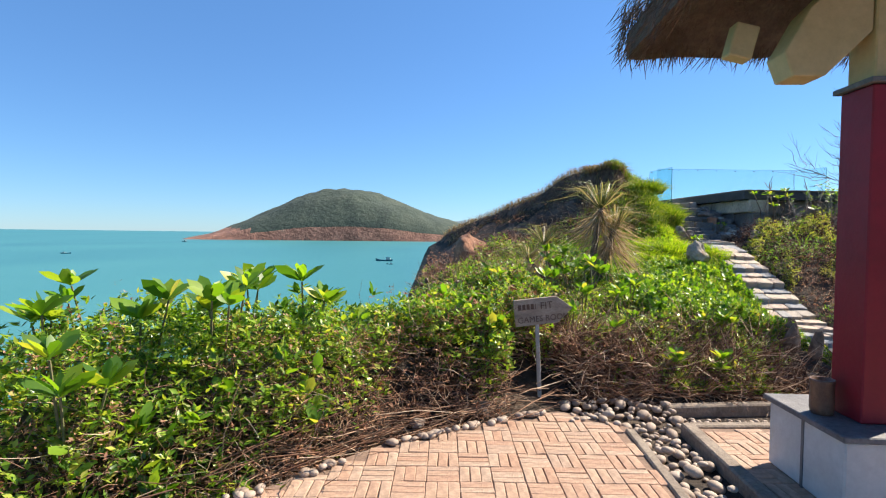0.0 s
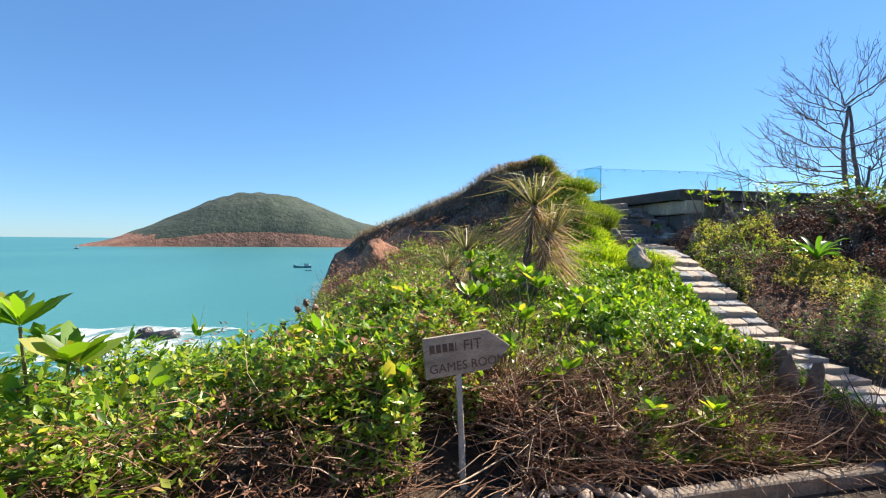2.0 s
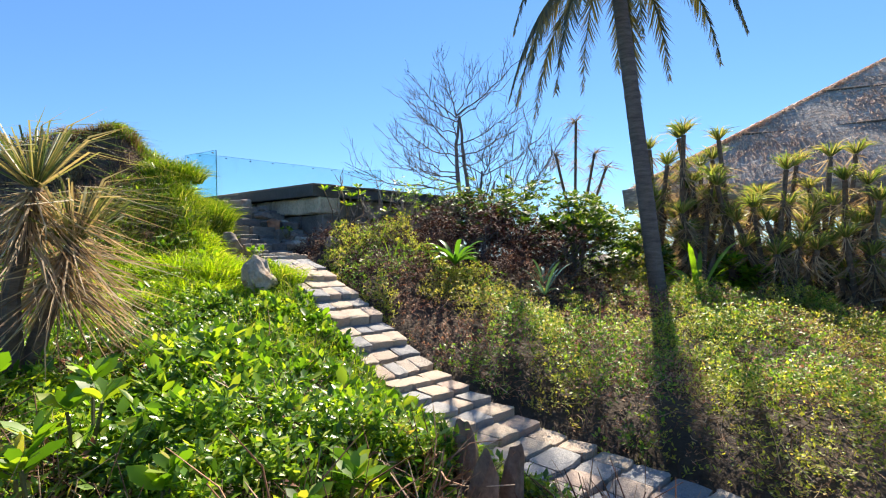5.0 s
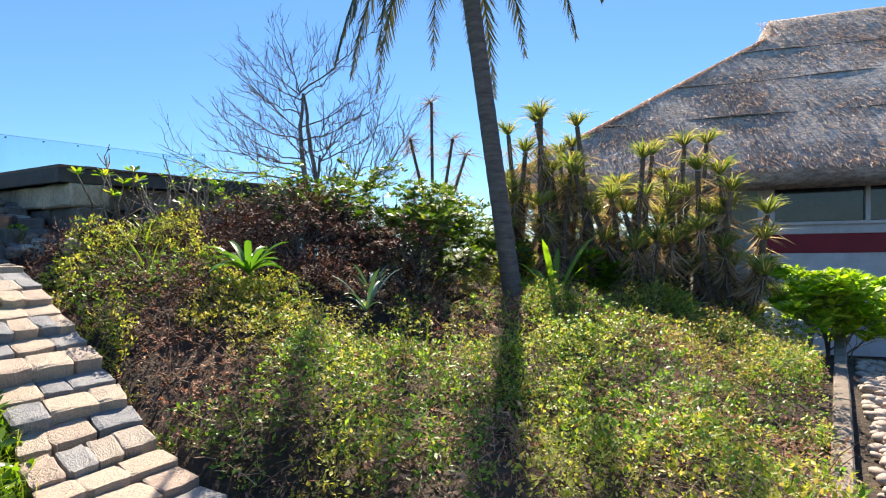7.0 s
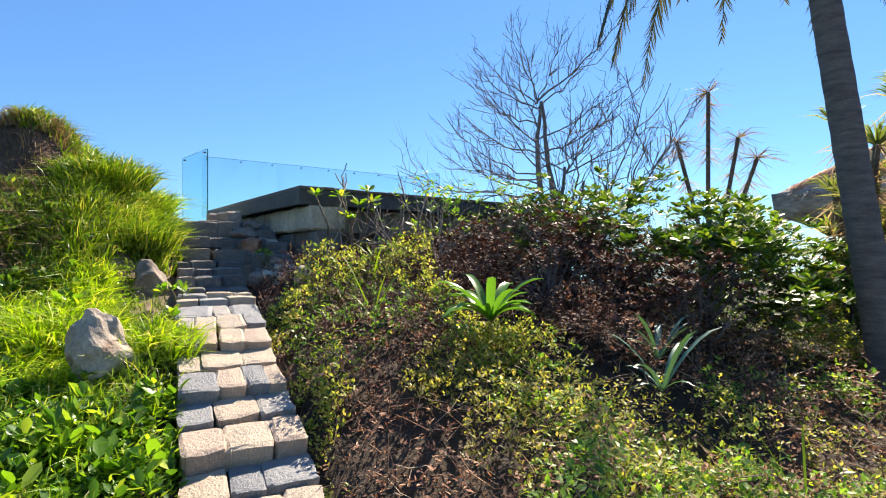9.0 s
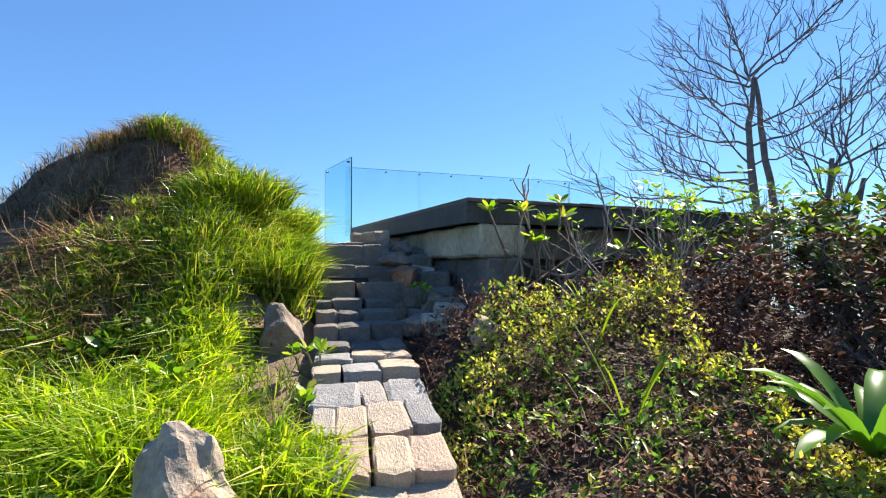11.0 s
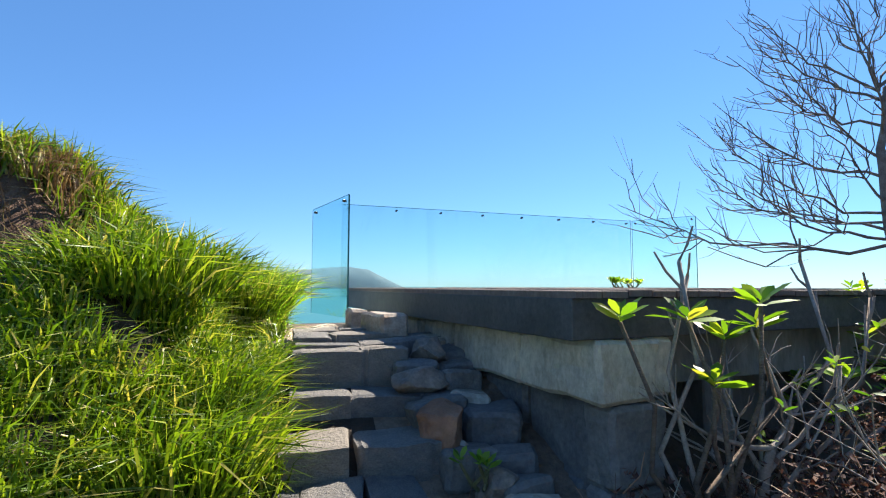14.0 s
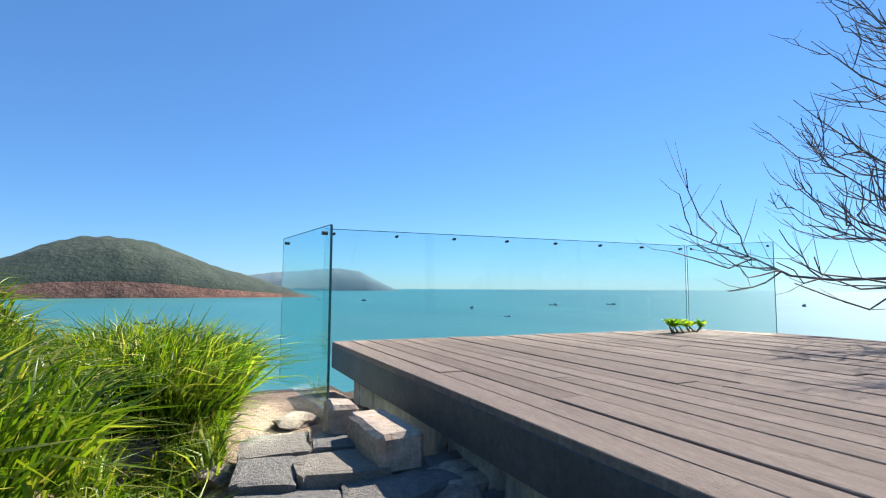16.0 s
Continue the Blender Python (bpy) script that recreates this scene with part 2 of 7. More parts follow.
L_DRYGRASS = leaf_material("dry straw grass", [(0, (0.12, 0.07, 0.04)), (0.6, (0.3, 0.2, 0.11)), (0.85, (0.48, 0.36, 0.2)), (1, (0.16, 0.2, 0.05))], 0.7, 0.3, (1.1, 1.0, 0.7))
L_SCARPGRASS = leaf_material("withered scarp grass", [(0, (0.06, 0.035, 0.024)), (0.55, (0.14, 0.085, 0.05)), (0.85, (0.25, 0.165, 0.1)), (1, (0.14, 0.15, 0.045))], 0.8, 0.2, (1.1, 1.0, 0.7))
L_BIG = leaf_material("broad succulent leaves", [(0, (0.06, 0.15, 0.015)), (0.55, (0.17, 0.33, 0.025)), (0.9, (0.34, 0.42, 0.05)), (1, (0.52, 0.42, 0.09))], 0.44, 0.5)
# yellower grass of the lower slope, with sunlit brightness added to its colour
L_LUSH = leaf_material("sunlit yellow-green grass", [(0, (0.14, 0.25, 0.014)), (0.5, (0.31, 0.47, 0.024)), (0.85, (0.5, 0.6, 0.05)), (1, (0.66, 0.56, 0.24))], 0.45, 0.5, (1.4, 1.4, 0.35))
# lit copy of the broad leaves: backlight is put into the yellow-green
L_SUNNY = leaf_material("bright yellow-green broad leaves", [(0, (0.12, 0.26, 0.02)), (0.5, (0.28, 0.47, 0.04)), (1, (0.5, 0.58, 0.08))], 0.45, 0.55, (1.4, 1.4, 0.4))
# dry purple-brown leaf, its colour lowered to carry the shadow around it
L_SHADEPLUM = leaf_material("dark purple-brown leaves", [(0, (0.04, 0.017, 0.016)), (0.6, (0.095, 0.042, 0.034)), (1, (0.22, 0.12, 0.085))], 0.75, 0.15, (1.1, 0.9, 0.7), specular=0.25)
L_YUCCA = leaf_material("sword leaves", [(0, (0.11, 0.17, 0.05)), (0.45, (0.24, 0.31, 0.09)), (0.75, (0.42, 0.4, 0.17)), (1, (0.52, 0.38, 0.22))], 0.42, 0.5, (1.3, 1.25, 0.55))
L_PANDAN = leaf_material("wind-dried pandanus leaves", [(0, (0.08, 0.12, 0.04)), (0.45, (0.2, 0.22, 0.085)), (0.7, (0.36, 0.29, 0.16)), (1, (0.5, 0.38, 0.24))], 0.5, 0.45, (1.2, 1.15, 0.65))
L_SKIRT = leaf_material("straw-coloured dead sword leaves", [(0, (0.24, 0.16, 0.1)), (0.55, (0.45, 0.33, 0.21)), (1, (0.64, 0.52, 0.37))], 0.75, 0.45, (1.1, 1.0, 0.75))
L_SHRUB = leaf_material("fresh green shrub leaves", [(0, (0.025, 0.065, 0.012)), (0.5, (0.075, 0.155, 0.02)), (0.85, (0.17, 0.26, 0.035)), (1, (0.3, 0.31, 0.07))], 0.46, 0.38)
L_FRESH = leaf_material("fresh green bed leaves", [(0, (0.04, 0.1, 0.02)), (0.5, (0.16, 0.32, 0.045)), (0.85, (0.34, 0.5, 0.07)), (1, (0.52, 0.52, 0.12))], 0.4, 0.45, (1.25, 1.3, 0.55), specular=0.4)
L_FERN = leaf_material("leathery fern leaves", [(0, (0.04, 0.12, 0.025)), (0.6, (0.1, 0.24, 0.035)), (0.85, (0.24, 0.34, 0.05)), (1, (0.42, 0.3, 0.08))], 0.3, 0.4)
L_AGAVE = leaf_material("blue-green agave leaves", [(0, (0.05, 0.13, 0.1)), (1, (0.12, 0.24, 0.17))], 0.4, 0.15)
L_STRAW = leaf_material("bleached straw", [(0, (0.56, 0.39, 0.3)), (0.5, (0.77, 0.59, 0.48)), (1, (0.88, 0.75, 0.63))], 0.8, 0.6, (1.12, 1.05, 0.95))
L_FROND = leaf_material("dull palm frond leaflets", [(0, (0.05, 0.055, 0.04)), (0.7, (0.1, 0.1, 0.065)), (1, (0.2, 0.15, 0.09))], 0.55, 0.2)


def glass_material(name, tint):
    m = bpy.data.materials.new(name)
    m.use_nodes = True
    nt = m.node_tree
    b = nt.nodes["Principled BSDF"]
    b.inputs["Base Color"].default_value = (*tint, 1)
    b.inputs["Roughness"].default_value = 0.02
    b.inputs["IOR"].default_value = 1.45
    b.inputs["Transmission Weight"].default_value = 1.0
    return m


M_GLASS = glass_material("green tinted glass", (0.74, 0.88, 0.88))
M_GLASS_DEEP = glass_material("deep green tinted glass", (0.6, 0.87, 0.85))
M_GLASSEDGE = surface("dark green glass edge", [(0.3, (0.03, 0.16, 0.15)), (0.7, (0.05, 0.22, 0.2))], 3, 0.2, 0)
M_STEEL = surface("dark steel fitting", [(0.3, (0.06, 0.06, 0.065)), (0.7, (0.12, 0.12, 0.12))], 8, 0.4, 0, metallic=0.8)


def sea_material():
    m = bpy.data.materials.new("turquoise sea")
    m.use_nodes = True
    nt = m.node_tree
    b = nt.nodes["Principled BSDF"]
    f = noise_fac(nt, 0.01, 4, 0.55, stretch=(1, 0.35, 1))
    col = ramp(nt, [(0.3, (0.038, 0.165, 0.185)), (0.55, (0.05, 0.195, 0.205)), (0.8, (0.065, 0.225, 0.225))], f)
    nt.links.new(col, b.inputs["Base Color"])
    b.inputs["Roughness"].default_value = 0.38
    b.inputs["IOR"].default_value = 1.33
    b.inputs["Specular IOR Level"].default_value = 0.2
    bp = nt.nodes.new("ShaderNodeBump")
    bp.inputs["Strength"].default_value, bp.inputs["Distance"].default_value = 0.5, 0.3
    nt.links.new(noise_fac(nt, 0.5, 6, 0.65), bp.inputs["Height"])
    nt.links.new(bp.outputs["Normal"], b.inputs["Normal"])
    return m


M_SEA = sea_material()
# the wooded green is shifted bluish, so haze is part of the colour
M_ISLE = surface("hazy wooded slope", [(0.3, (0.03, 0.05, 0.04)), (0.5, (0.046, 0.07, 0.05)), (0.75, (0.08, 0.1, 0.07))], 0.03, 0.95, 0.8, 0.12, fine=0.3, fine_amount=0.4, bump_dist=3)
M_ISLEROCK = surface("red shore rock", [(0.3, (0.16, 0.08, 0.055)), (0.6, (0.32, 0.16, 0.11)), (0.85, (0.4, 0.28, 0.2))], 0.05, 0.95, 0.9, 0.2, fine=0.25, bump_dist=4)
# distance haze over the headland is put into this pale blue base colour
M_HAZED_FARISLE = surface("far blue headland", [(0.3, (0.13, 0.2, 0.24)), (0.7, (0.17, 0.24, 0.27))], 0.01, 1.0, 0.5, 0.03, bump_dist=6)

# ---- mesh helpers ----


def mesh_ob(name, verts, faces, material, parent=None, smooth=False, label=""):
    me = bpy.data.meshes.new(name)
    me.from_pydata([tuple(v) for v in verts], [], [tuple(f) for f in faces])
    if smooth:
        me.polygons.foreach_set("use_smooth", np.ones(len(me.polygons), bool))
    me.materials.append(material)
    ob = new(name, me)
    ob.parent = parent
    if label:
        tagged(ob, label)
    return ob


def big_mesh(name, verts, sides, material, parent=None, smooth=False):
    """Many equal polygons in one mesh, from arrays. sides: (n, k) indices."""
    me = bpy.data.meshes.new(name)
    verts = np.ascontiguousarray(verts, dtype=np.float32)
    sides = np.ascontiguousarray(sides, dtype=np.int32)
    me.vertices.add(len(verts))
    me.vertices.foreach_set("co", verts.ravel())
    me.loops.add(sides.size)
    me.loops.foreach_set("vertex_index", sides.ravel())
    me.polygons.add(len(sides))
    me.polygons.foreach_set("loop_start", np.arange(0, sides.size, sides.shape[1], dtype=np.int32))
    if smooth:
        me.polygons.foreach_set("use_smooth", np.ones(len(sides), bool))
    me.update(calc_edges=True)
    me.materials.append(material)
    ob = new(name, me)
    ob.parent = parent
    return ob


def part(name, bm, material, parent=None, label="", smooth=False):
    me = bpy.data.meshes.new(name)
    bm.to_mesh(me)
    bm.free()
    if smooth:
        me.polygons.foreach_set("use_smooth", np.ones(len(me.polygons), bool))
    me.materials.append(material)
    ob = new(name, me)
    ob.parent = parent
    if label:
        tagged(ob, label)
    return ob


def box_bm(sx, sy, sz, m=None, bevel=0.0, jitter=0.0, seed=0):
    """A box with its base centre at the origin, bevelled and worn, moved by m."""
    bm = bmesh.new()
    bmesh.ops.create_cube(bm, size=1, matrix=Matrix.Translation((0, 0, sz / 2)) @ Matrix.Diagonal((sx, sy, sz, 1)))
    if jitter:
        r = random.Random(seed)
        for v in bm.verts:
            v.co += Vector((r.uniform(-1, 1), r.uniform(-1, 1), r.uniform(-1, 1))) * jitter
    if bevel:
        bmesh.ops.bevel(bm, geom=bm.edges[:], offset=bevel, segments=1, affect="EDGES")
    if m:
        bmesh.ops.transform(bm, matrix=m, verts=bm.verts)
    return bm


def join_bm(a, b):
    me = bpy.data.meshes.new("tmp")
    b.to_mesh(me)
    b.free()
    a.from_mesh(me)
    bpy.data.meshes.remove(me)
    return a


def rock_bm(size, seed, flat=0.0, sub=3, rough=0.25, facets=0):
    bm = bmesh.new()
    bmesh.ops.create_icosphere(bm, subdivisions=sub, radius=0.5)
    off = Vector((seed * 7.31, seed * 3.7, seed * 1.9))
    rr = random.Random(seed + 900)
    for _ in range(facets):
        cut = Vector((rr.gauss(0, 1), rr.gauss(0, 1), rr.gauss(0, 0.8))).normalized()
        reach = rr.uniform(0.3, 0.44)
        for v in bm.verts:
            over = v.co.dot(cut) - reach
            if over > 0:
                v.co -= cut * over * 0.94
    for v in bm.verts:
        n = noise.noise(v.co * 2.2 + off) + 0.5 * noise.noise(v.co * 5 + off)
        v.co *= 1 + rough * n
        v.co = Vector((v.co.x * size[0], v.co.y * size[1], v.co.z * size[2]))
        if flat and v.co.z < -flat * size[2]:
            v.co.z = -flat * size[2]
    return bm


def tube(points, radii, sides=6, cap=True):
    """Vertices and quads of a tapered tube along points."""
    vs, fs = [], []
    pts = [Vector(p) for p in points]
    for i, p in enumerate(pts):
        d = (pts[min(i + 1, len(pts) - 1)] - pts[max(i - 1, 0)]).normalized()
        a = d.orthogonal().normalized() if abs(d.z) > 0.9 else d.cross(Vector((0, 0, 1))).normalized()
        b = d.cross(a)
        for k in range(sides):
            an = 2 * math.pi * k / sides
            vs.append(p + (a * math.cos(an) + b * math.sin(an)) * radii[i])
    for i in range(len(pts) - 1):
        for k in range(sides):
            k2 = (k + 1) % sides
            fs.append((i * sides + k, i * sides + k2, (i + 1) * sides + k2, (i + 1) * sides + k))
    if cap:
        fs.append(tuple(range(sides))[::-1])
        fs.append(tuple((len(pts) - 1) * sides + k for k in range(sides)))
    return vs, fs


class Soup:
    """Gathers polygons for one mesh."""

    def __init__(self):
        self.v, self.f = [], []

    def add(self, vs, fs):
        n = len(self.v)
        self.v.extend(vs)
        self.f.extend(tuple(i + n for i in f) for f in fs)
        return self


def unit(a):
    return a / np.maximum(np.linalg.norm(a, axis=-1, keepdims=True), 1e-9)


def small_leaves(pos, way, length, width, fold=0.25, curl=0.2, rng=None):
    """Arrays for small pointed leaves: each of five vertices and four triangles, folded along the rib."""
    n = len(pos)
    side = unit(np.cross(way, np.array([0, 0, 1.0]) + 0.6 * unit(rng.normal(size=(n, 3)))))
    up = np.cross(side, way)
    L, W = length[:, None], width[:, None]
    mid = pos + way * L * 0.5 - up * W * fold
    wing = pos + way * L * 0.46 - up * L * curl * 0.25
    v = np.stack([pos, wing + side * W * 0.5, wing - side * W * 0.5, mid, pos + way * L - up * L * curl], 1).reshape(-1, 3)
    i = np.arange(n)[:, None] * 5
    return v, np.concatenate([i + np.array(k) for k in ((0, 3, 1), (0, 2, 3), (1, 3, 4), (2, 4, 3))])


def leaves(pos, way, length, width, fold=0.25, curl=0.2, rng=None):
    """Arrays for folded leaves: each of seven vertices and six triangles, from pos along way."""
    n = len(pos)
    rnd = unit(rng.normal(size=(n, 3)))
    side = unit(np.cross(way, np.array([0, 0, 1.0]) + 0.6 * rnd))
    up = np.cross(side, way)
    L, W = length[:, None], width[:, None]
    base = pos
    mid = pos + way * L * 0.5 - up * W * fold
    tip = pos + way * L - up * L * curl
    bend = up * L * curl
    l1 = pos + way * L * 0.36 + side * W * 0.42 - bend * 0.1
    r1 = pos + way * L * 0.36 - side * W * 0.42 - bend * 0.1
    l2 = pos + way * L * 0.74 + side * W * 0.45 - bend * 0.5
    r2 = pos + way * L * 0.74 - side * W * 0.45 - bend * 0.5
    v = np.stack([base, l1, r1, mid, l2, r2, tip], 1).reshape(-1, 3)
    i = np.arange(n)[:, None] * 7
    t = np.concatenate([i + np.array(k) for k in ((0, 3, 1), (0, 2, 3), (1, 3, 4), (2, 5, 3), (3, 6, 4), (3, 5, 6))])
    return v, t


def blades(pos, way, length, width, droop, rng):
    """Arrays for grass blades: three triangles each, bending over by droop."""
    n = len(pos)
    flat = unit(np.cross(way, rng.normal(size=(n, 3))))
    L, W = length[:, None], width[:, None]
    lean = unit(way * np.array([1, 1, 0.0]) + rng.normal(size=(n, 3)) * np.array([0.35, 0.35, 0]))
    mid = pos + way * L * 0.55
    tip = pos + way * L * 0.85 + lean * (droop[:, None] * L) - np.array([0, 0, 1.0]) * (droop[:, None] * L * 0.55)
    v = np.stack([pos - flat * W / 2, pos + flat * W / 2, mid + flat * W * 0.4, mid - flat * W * 0.4, tip], 1).reshape(-1, 3)
    i = np.arange(n)[:, None] * 5
    t = np.concatenate([i + np.array([0, 1, 2]), i + np.array([0, 2, 3]), i + np.array([3, 2, 4])])
    return v, t


def twigs(pos, way, length, radius, bend, rng):
    """Arrays for thin three-sided crooked twigs of two joints."""
    n = len(pos)
    rnd = unit(rng.normal(size=(n, 3)))
    a = unit(np.cross(way, rnd))
    b = np.cross(way, a)
    L, R = length[:, None], radius[:, None]
    p1 = pos + way * L * 0.5 + rnd * L * bend
    p2 = pos + way * L + rnd * L * bend * 0.3
    rings = []
    for p, k in ((pos, 1.0), (p1, 0.8), (p2, 0.4)):
        for an in (0, 2.094, 4.189):
            rings.append(p + (a * math.cos(an) + b * math.sin(an)) * R * k)
    v = np.stack(rings, 1).reshape(-1, 3)
    i = np.arange(n)[:, None] * 9
    q = []
    for r in (0, 3):
        for k in range(3):
            k2 = (k + 1) % 3
            q.append(i + np.array([r + k, r + k2, r + 3 + k2, r + 3 + k]))
    return v, np.concatenate(q)


# ---- the lie of the land ----
SEA = -13.5
PY = [3.0, 4.2, 5.0, 5.9, 6.45, 7.05, 8.0, 9.1, 10.3, 11.0, 12.4]
PX = [4.45, 4.48, 4.44, 4.46, 4.52, 4.6, 4.65, 4.75, 4.86, 4.95, 5.0]
PZ = [0.0, 0.02, 0.1, 0.27, 0.39, 0.66, 1.07, 1.33, 1.62, 2.0, 2.2]
STEPS = [(6.4, 0.43, 2), (6.85, 0.61, 2), (7.3, 0.81, 2), (7.76, 1.005, 2), (8.25, 1.185, 2), (8.76, 1.3, 2), (9.28, 1.395, 1), (9.5, 1.43, 1), (9.75, 1.53, 1),
         (9.98, 1.6, 1), (10.24, 1.66, 1), (10.5, 1.79, 1), (10.86, 1.93, 1), (11.15, 2.125, 2), (11.6, 2.16, 2)]  # front edge, tread height, courses
PW = [0.42, 0.41, 0.36, 0.32, 0.31, 0.3, 0.29, 0.29, 0.3, 0.3, 0.3]


def smooth01(a):
    a = np.clip(a, 0, 1)
    return a * a * (3 - 2 * a)


def wob(x, y, s, k=0.0):
    return np.sin(x * s + 1.3 * np.sin(y * s * 0.7 + k) + k) * np.cos(y * s * 1.1 + 0.9 * np.sin(x * s * 0.6 - k) + 2 * k)


def seg_dist(x, y, a, b):
    dx, dy = b[0] - a[0], b[1] - a[1]
    s = np.clip(((x - a[0]) * dx + (y - a[1]) * dy) / (dx * dx + dy * dy), 0, 1)
    return s, np.hypot(x - a[0] - s * dx, y - a[1] - s * dy)


def plaza_edge(x):
    """The y at which the paving ends and planting begins."""
    return np.interp(x, [-3.5, -1.1, -0.5, 0.7, 1.2, 3.4, 4.0, 6.0], [0.2, 1.95, 2.65, 3.4, 3.66, 3.85, 3.0, 2.6])


def ground(x, y):
    """Height of the soil at arrays x, y."""
    x, y = np.asarray(x, float), np.asarray(y, float)
    zp = np.interp(y, PY, PZ)
    pc, pw = np.interp(y, PY, PX), np.interp(y, PY, PW)
    # left of the steps: a slope that climbs to a ridge
    base = 0.38 * smooth01((y - plaza_edge(x) - 0.15) / 0.9) + 0.13 * np.clip(y - 4.8, 0, 9) - 0.24 * np.clip(1.2 - x, 0, 3.5) * smooth01((y - 4.6) / 1.5)
    s, d = seg_dist(3.35 + np.where(x > 3.35, 1.6 + 0.3 * smooth01((y - 11.2) / 1.0), 1.0) * (x - 3.35), y, (3.35, 11.5), (-0.3, 14.0))
    top = 3.08 - 1.45 * s + 0.2 * np.exp(-(((s - 0.24) / 0.15) ** 2))
    crest = np.exp(-((d / (1.75 - 0.5 * s)) ** 2))
    south = smooth01((3.9 - x) / 0.5) * np.where(y < 11.5 - 0.667 * (x - 3.35), 1, 0.3)
    crest = crest - south * 0.26 * smooth01((d - 0.4) / 0.22) * np.exp(-((d / 1.9) ** 2))
    left = base + (top - base) * crest
    left = left - 0.1 * smooth01((0.7 - x) / 0.8) * smooth01((6.5 - y) / 1.5) - 0.16 * smooth01((0.1 - x) / 0.8) * smooth01((y - 3.7) / 0.6)
    left = np.maximum(left, 1.95 - 0.9 * np.hypot((x - 4.25) / 1.1, (y - 11.0) / 1.5) ** 2)
    left = np.maximum(left, 2.3 - 1.0 * np.hypot((x - 4.1) / 0.85, (y - 12.55) / 0.9) ** 2)
    left += 0.05 * wob(x, y, 2.3) + 0.03 * wob(x, y, 5.1, 1.0)
    u = (pc - pw) - x
    left = zp - 0.03 + (left - zp + 0.03) * smooth01((u - 0.02) / np.interp(y, [7, 9.5], [0.75, 0.4]))
    # right of the steps: a bed that rises towards the terrace
    r = x - (pc + pw)
    bed = zp * 0.92 + 0.12 * smooth01(r / 0.8) + 0.03 * wob(x, y, 2.0, 2.0)
    far = 0.2 + 0.11 * np.clip(y - 4, 0, 8)
    bed = bed + (far - bed) * smooth01((r - 1.2) / 3.0)
    bed = bed * smooth01((y - 2.9) / 1.2)
    w = smooth01((x - pc) / 0.2 + 0.5)
    z = left * (1 - w) + bed * w
    tread = np.interp(y, [3, 6.2], [0, 0.3])
    for ys, zs, _ in STEPS:
        tread = np.where(y > ys - 0.12, zs, tread)
    tread = np.where(y > ys + 0.9, 2.2, tread)
    z = np.where((np.abs(x - pc) < pw + 0.1) & (y > 2.5), np.minimum(zp, tread) - 0.11, z)
    # the paved court
    z = np.where(y < plaza_edge(x), -0.06, z)
    # lower ground towards the house
    z = z - 2.3 * smooth01((x - 10.5) / 6) * smooth01((9.5 - y) / 3.0)
    # cliffs down to the water
    west = np.interp(y, [-30, 0, 3.5, 4.6, 5.6, 8, 12, 14, 16], [-6, -3.6, -3.0, -2.0, -1.2, -0.9, -1.0, -1.25, -1.2]) - x
    north = y - np.interp(x, [-2, 4.0, 5.5, 9.3, 10.5, 12.2, 14, 40], [15.0, 13.6, 13.9, 13.9, 13.4, 13.4, 11.5, 13])
    east = x - 50
    out = np.maximum(np.maximum(west, north), east)
    z = z - np.where(out > 0, 1.25 * out + 0.7 * np.minimum(out, 1.5), 0) + np.where(out > 1, 0.5 * wob(x, y, 0.9), 0)
    return np.maximum(z, SEA - 2.5)


def spaced(stops):
    """Grid lines from (start, step) pairs up to the last start."""
    out = []
    for (a, st), (b, _) in zip(stops, stops[1:]):
        out += list(np.arange(a, b - 1e-6, st))
    return np.array(out + [stops[-1][0]])


gx = spaced([(-60, 6), (-18, 1.5), (-6, 0.3), (-3, 0.12), (10, 0.35), (18, 2), (40, 8), (120, 8)])
gy = spaced([(-90, 10), (-20, 2), (-4, 0.35), (1.5, 0.12), (15, 0.35), (20, 1.5), (40, 6), (100, 6)])
X, Y = np.meshgrid(gx, gy)
Z = ground(X, Y)
nx, ny = len(gx), len(gy)
ii = (np.arange(ny - 1)[:, None] * nx + np.arange(nx - 1)[None, :]).ravel()
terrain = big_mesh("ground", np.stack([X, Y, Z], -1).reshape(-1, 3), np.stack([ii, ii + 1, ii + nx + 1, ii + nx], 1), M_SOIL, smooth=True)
terrain.data.materials.append(M_SCARP)
terrain.data.materials.append(M_SAND)
zc = Z.ravel()
steep = np.abs(zc[ii] - zc[ii + nx]) / np.maximum(0.05, Y.ravel()[ii + nx] - Y.ravel()[ii]) + np.abs(zc[ii] - zc[ii + 1]) / np.maximum(0.05, X.ravel()[ii + 1] - X.ravel()[ii])
xr, yr = X.ravel()[ii], Y.ravel()[ii]
sandy = ((yr > 8.5) & (yr < 10.1) & (xr > 3.8) & (xr < 4.5)) | ((yr > 11.2) & (yr < 13.6) & (xr > 3.7) & (xr < 5.4)) | ((yr > 9.8) & (yr < 12) & (xr > 5.0) & (xr < 6.0))
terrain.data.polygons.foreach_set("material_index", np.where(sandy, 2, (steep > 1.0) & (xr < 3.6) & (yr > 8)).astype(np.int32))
tagged(terrain, "brown soil slope falling to red rock cliffs by the sea", "ground", kind="structure")

# ---- sea, islands ----
sea = mesh_ob("water", [(-7000, -7000, SEA), (7000, -7000, SEA), (7000, 7000, SEA), (-7000, 7000, SEA)], [(0, 1, 2, 3)], M_SEA)
tagged(sea, "calm turquoise sea reaching the horizon", "sea", kind="structure")


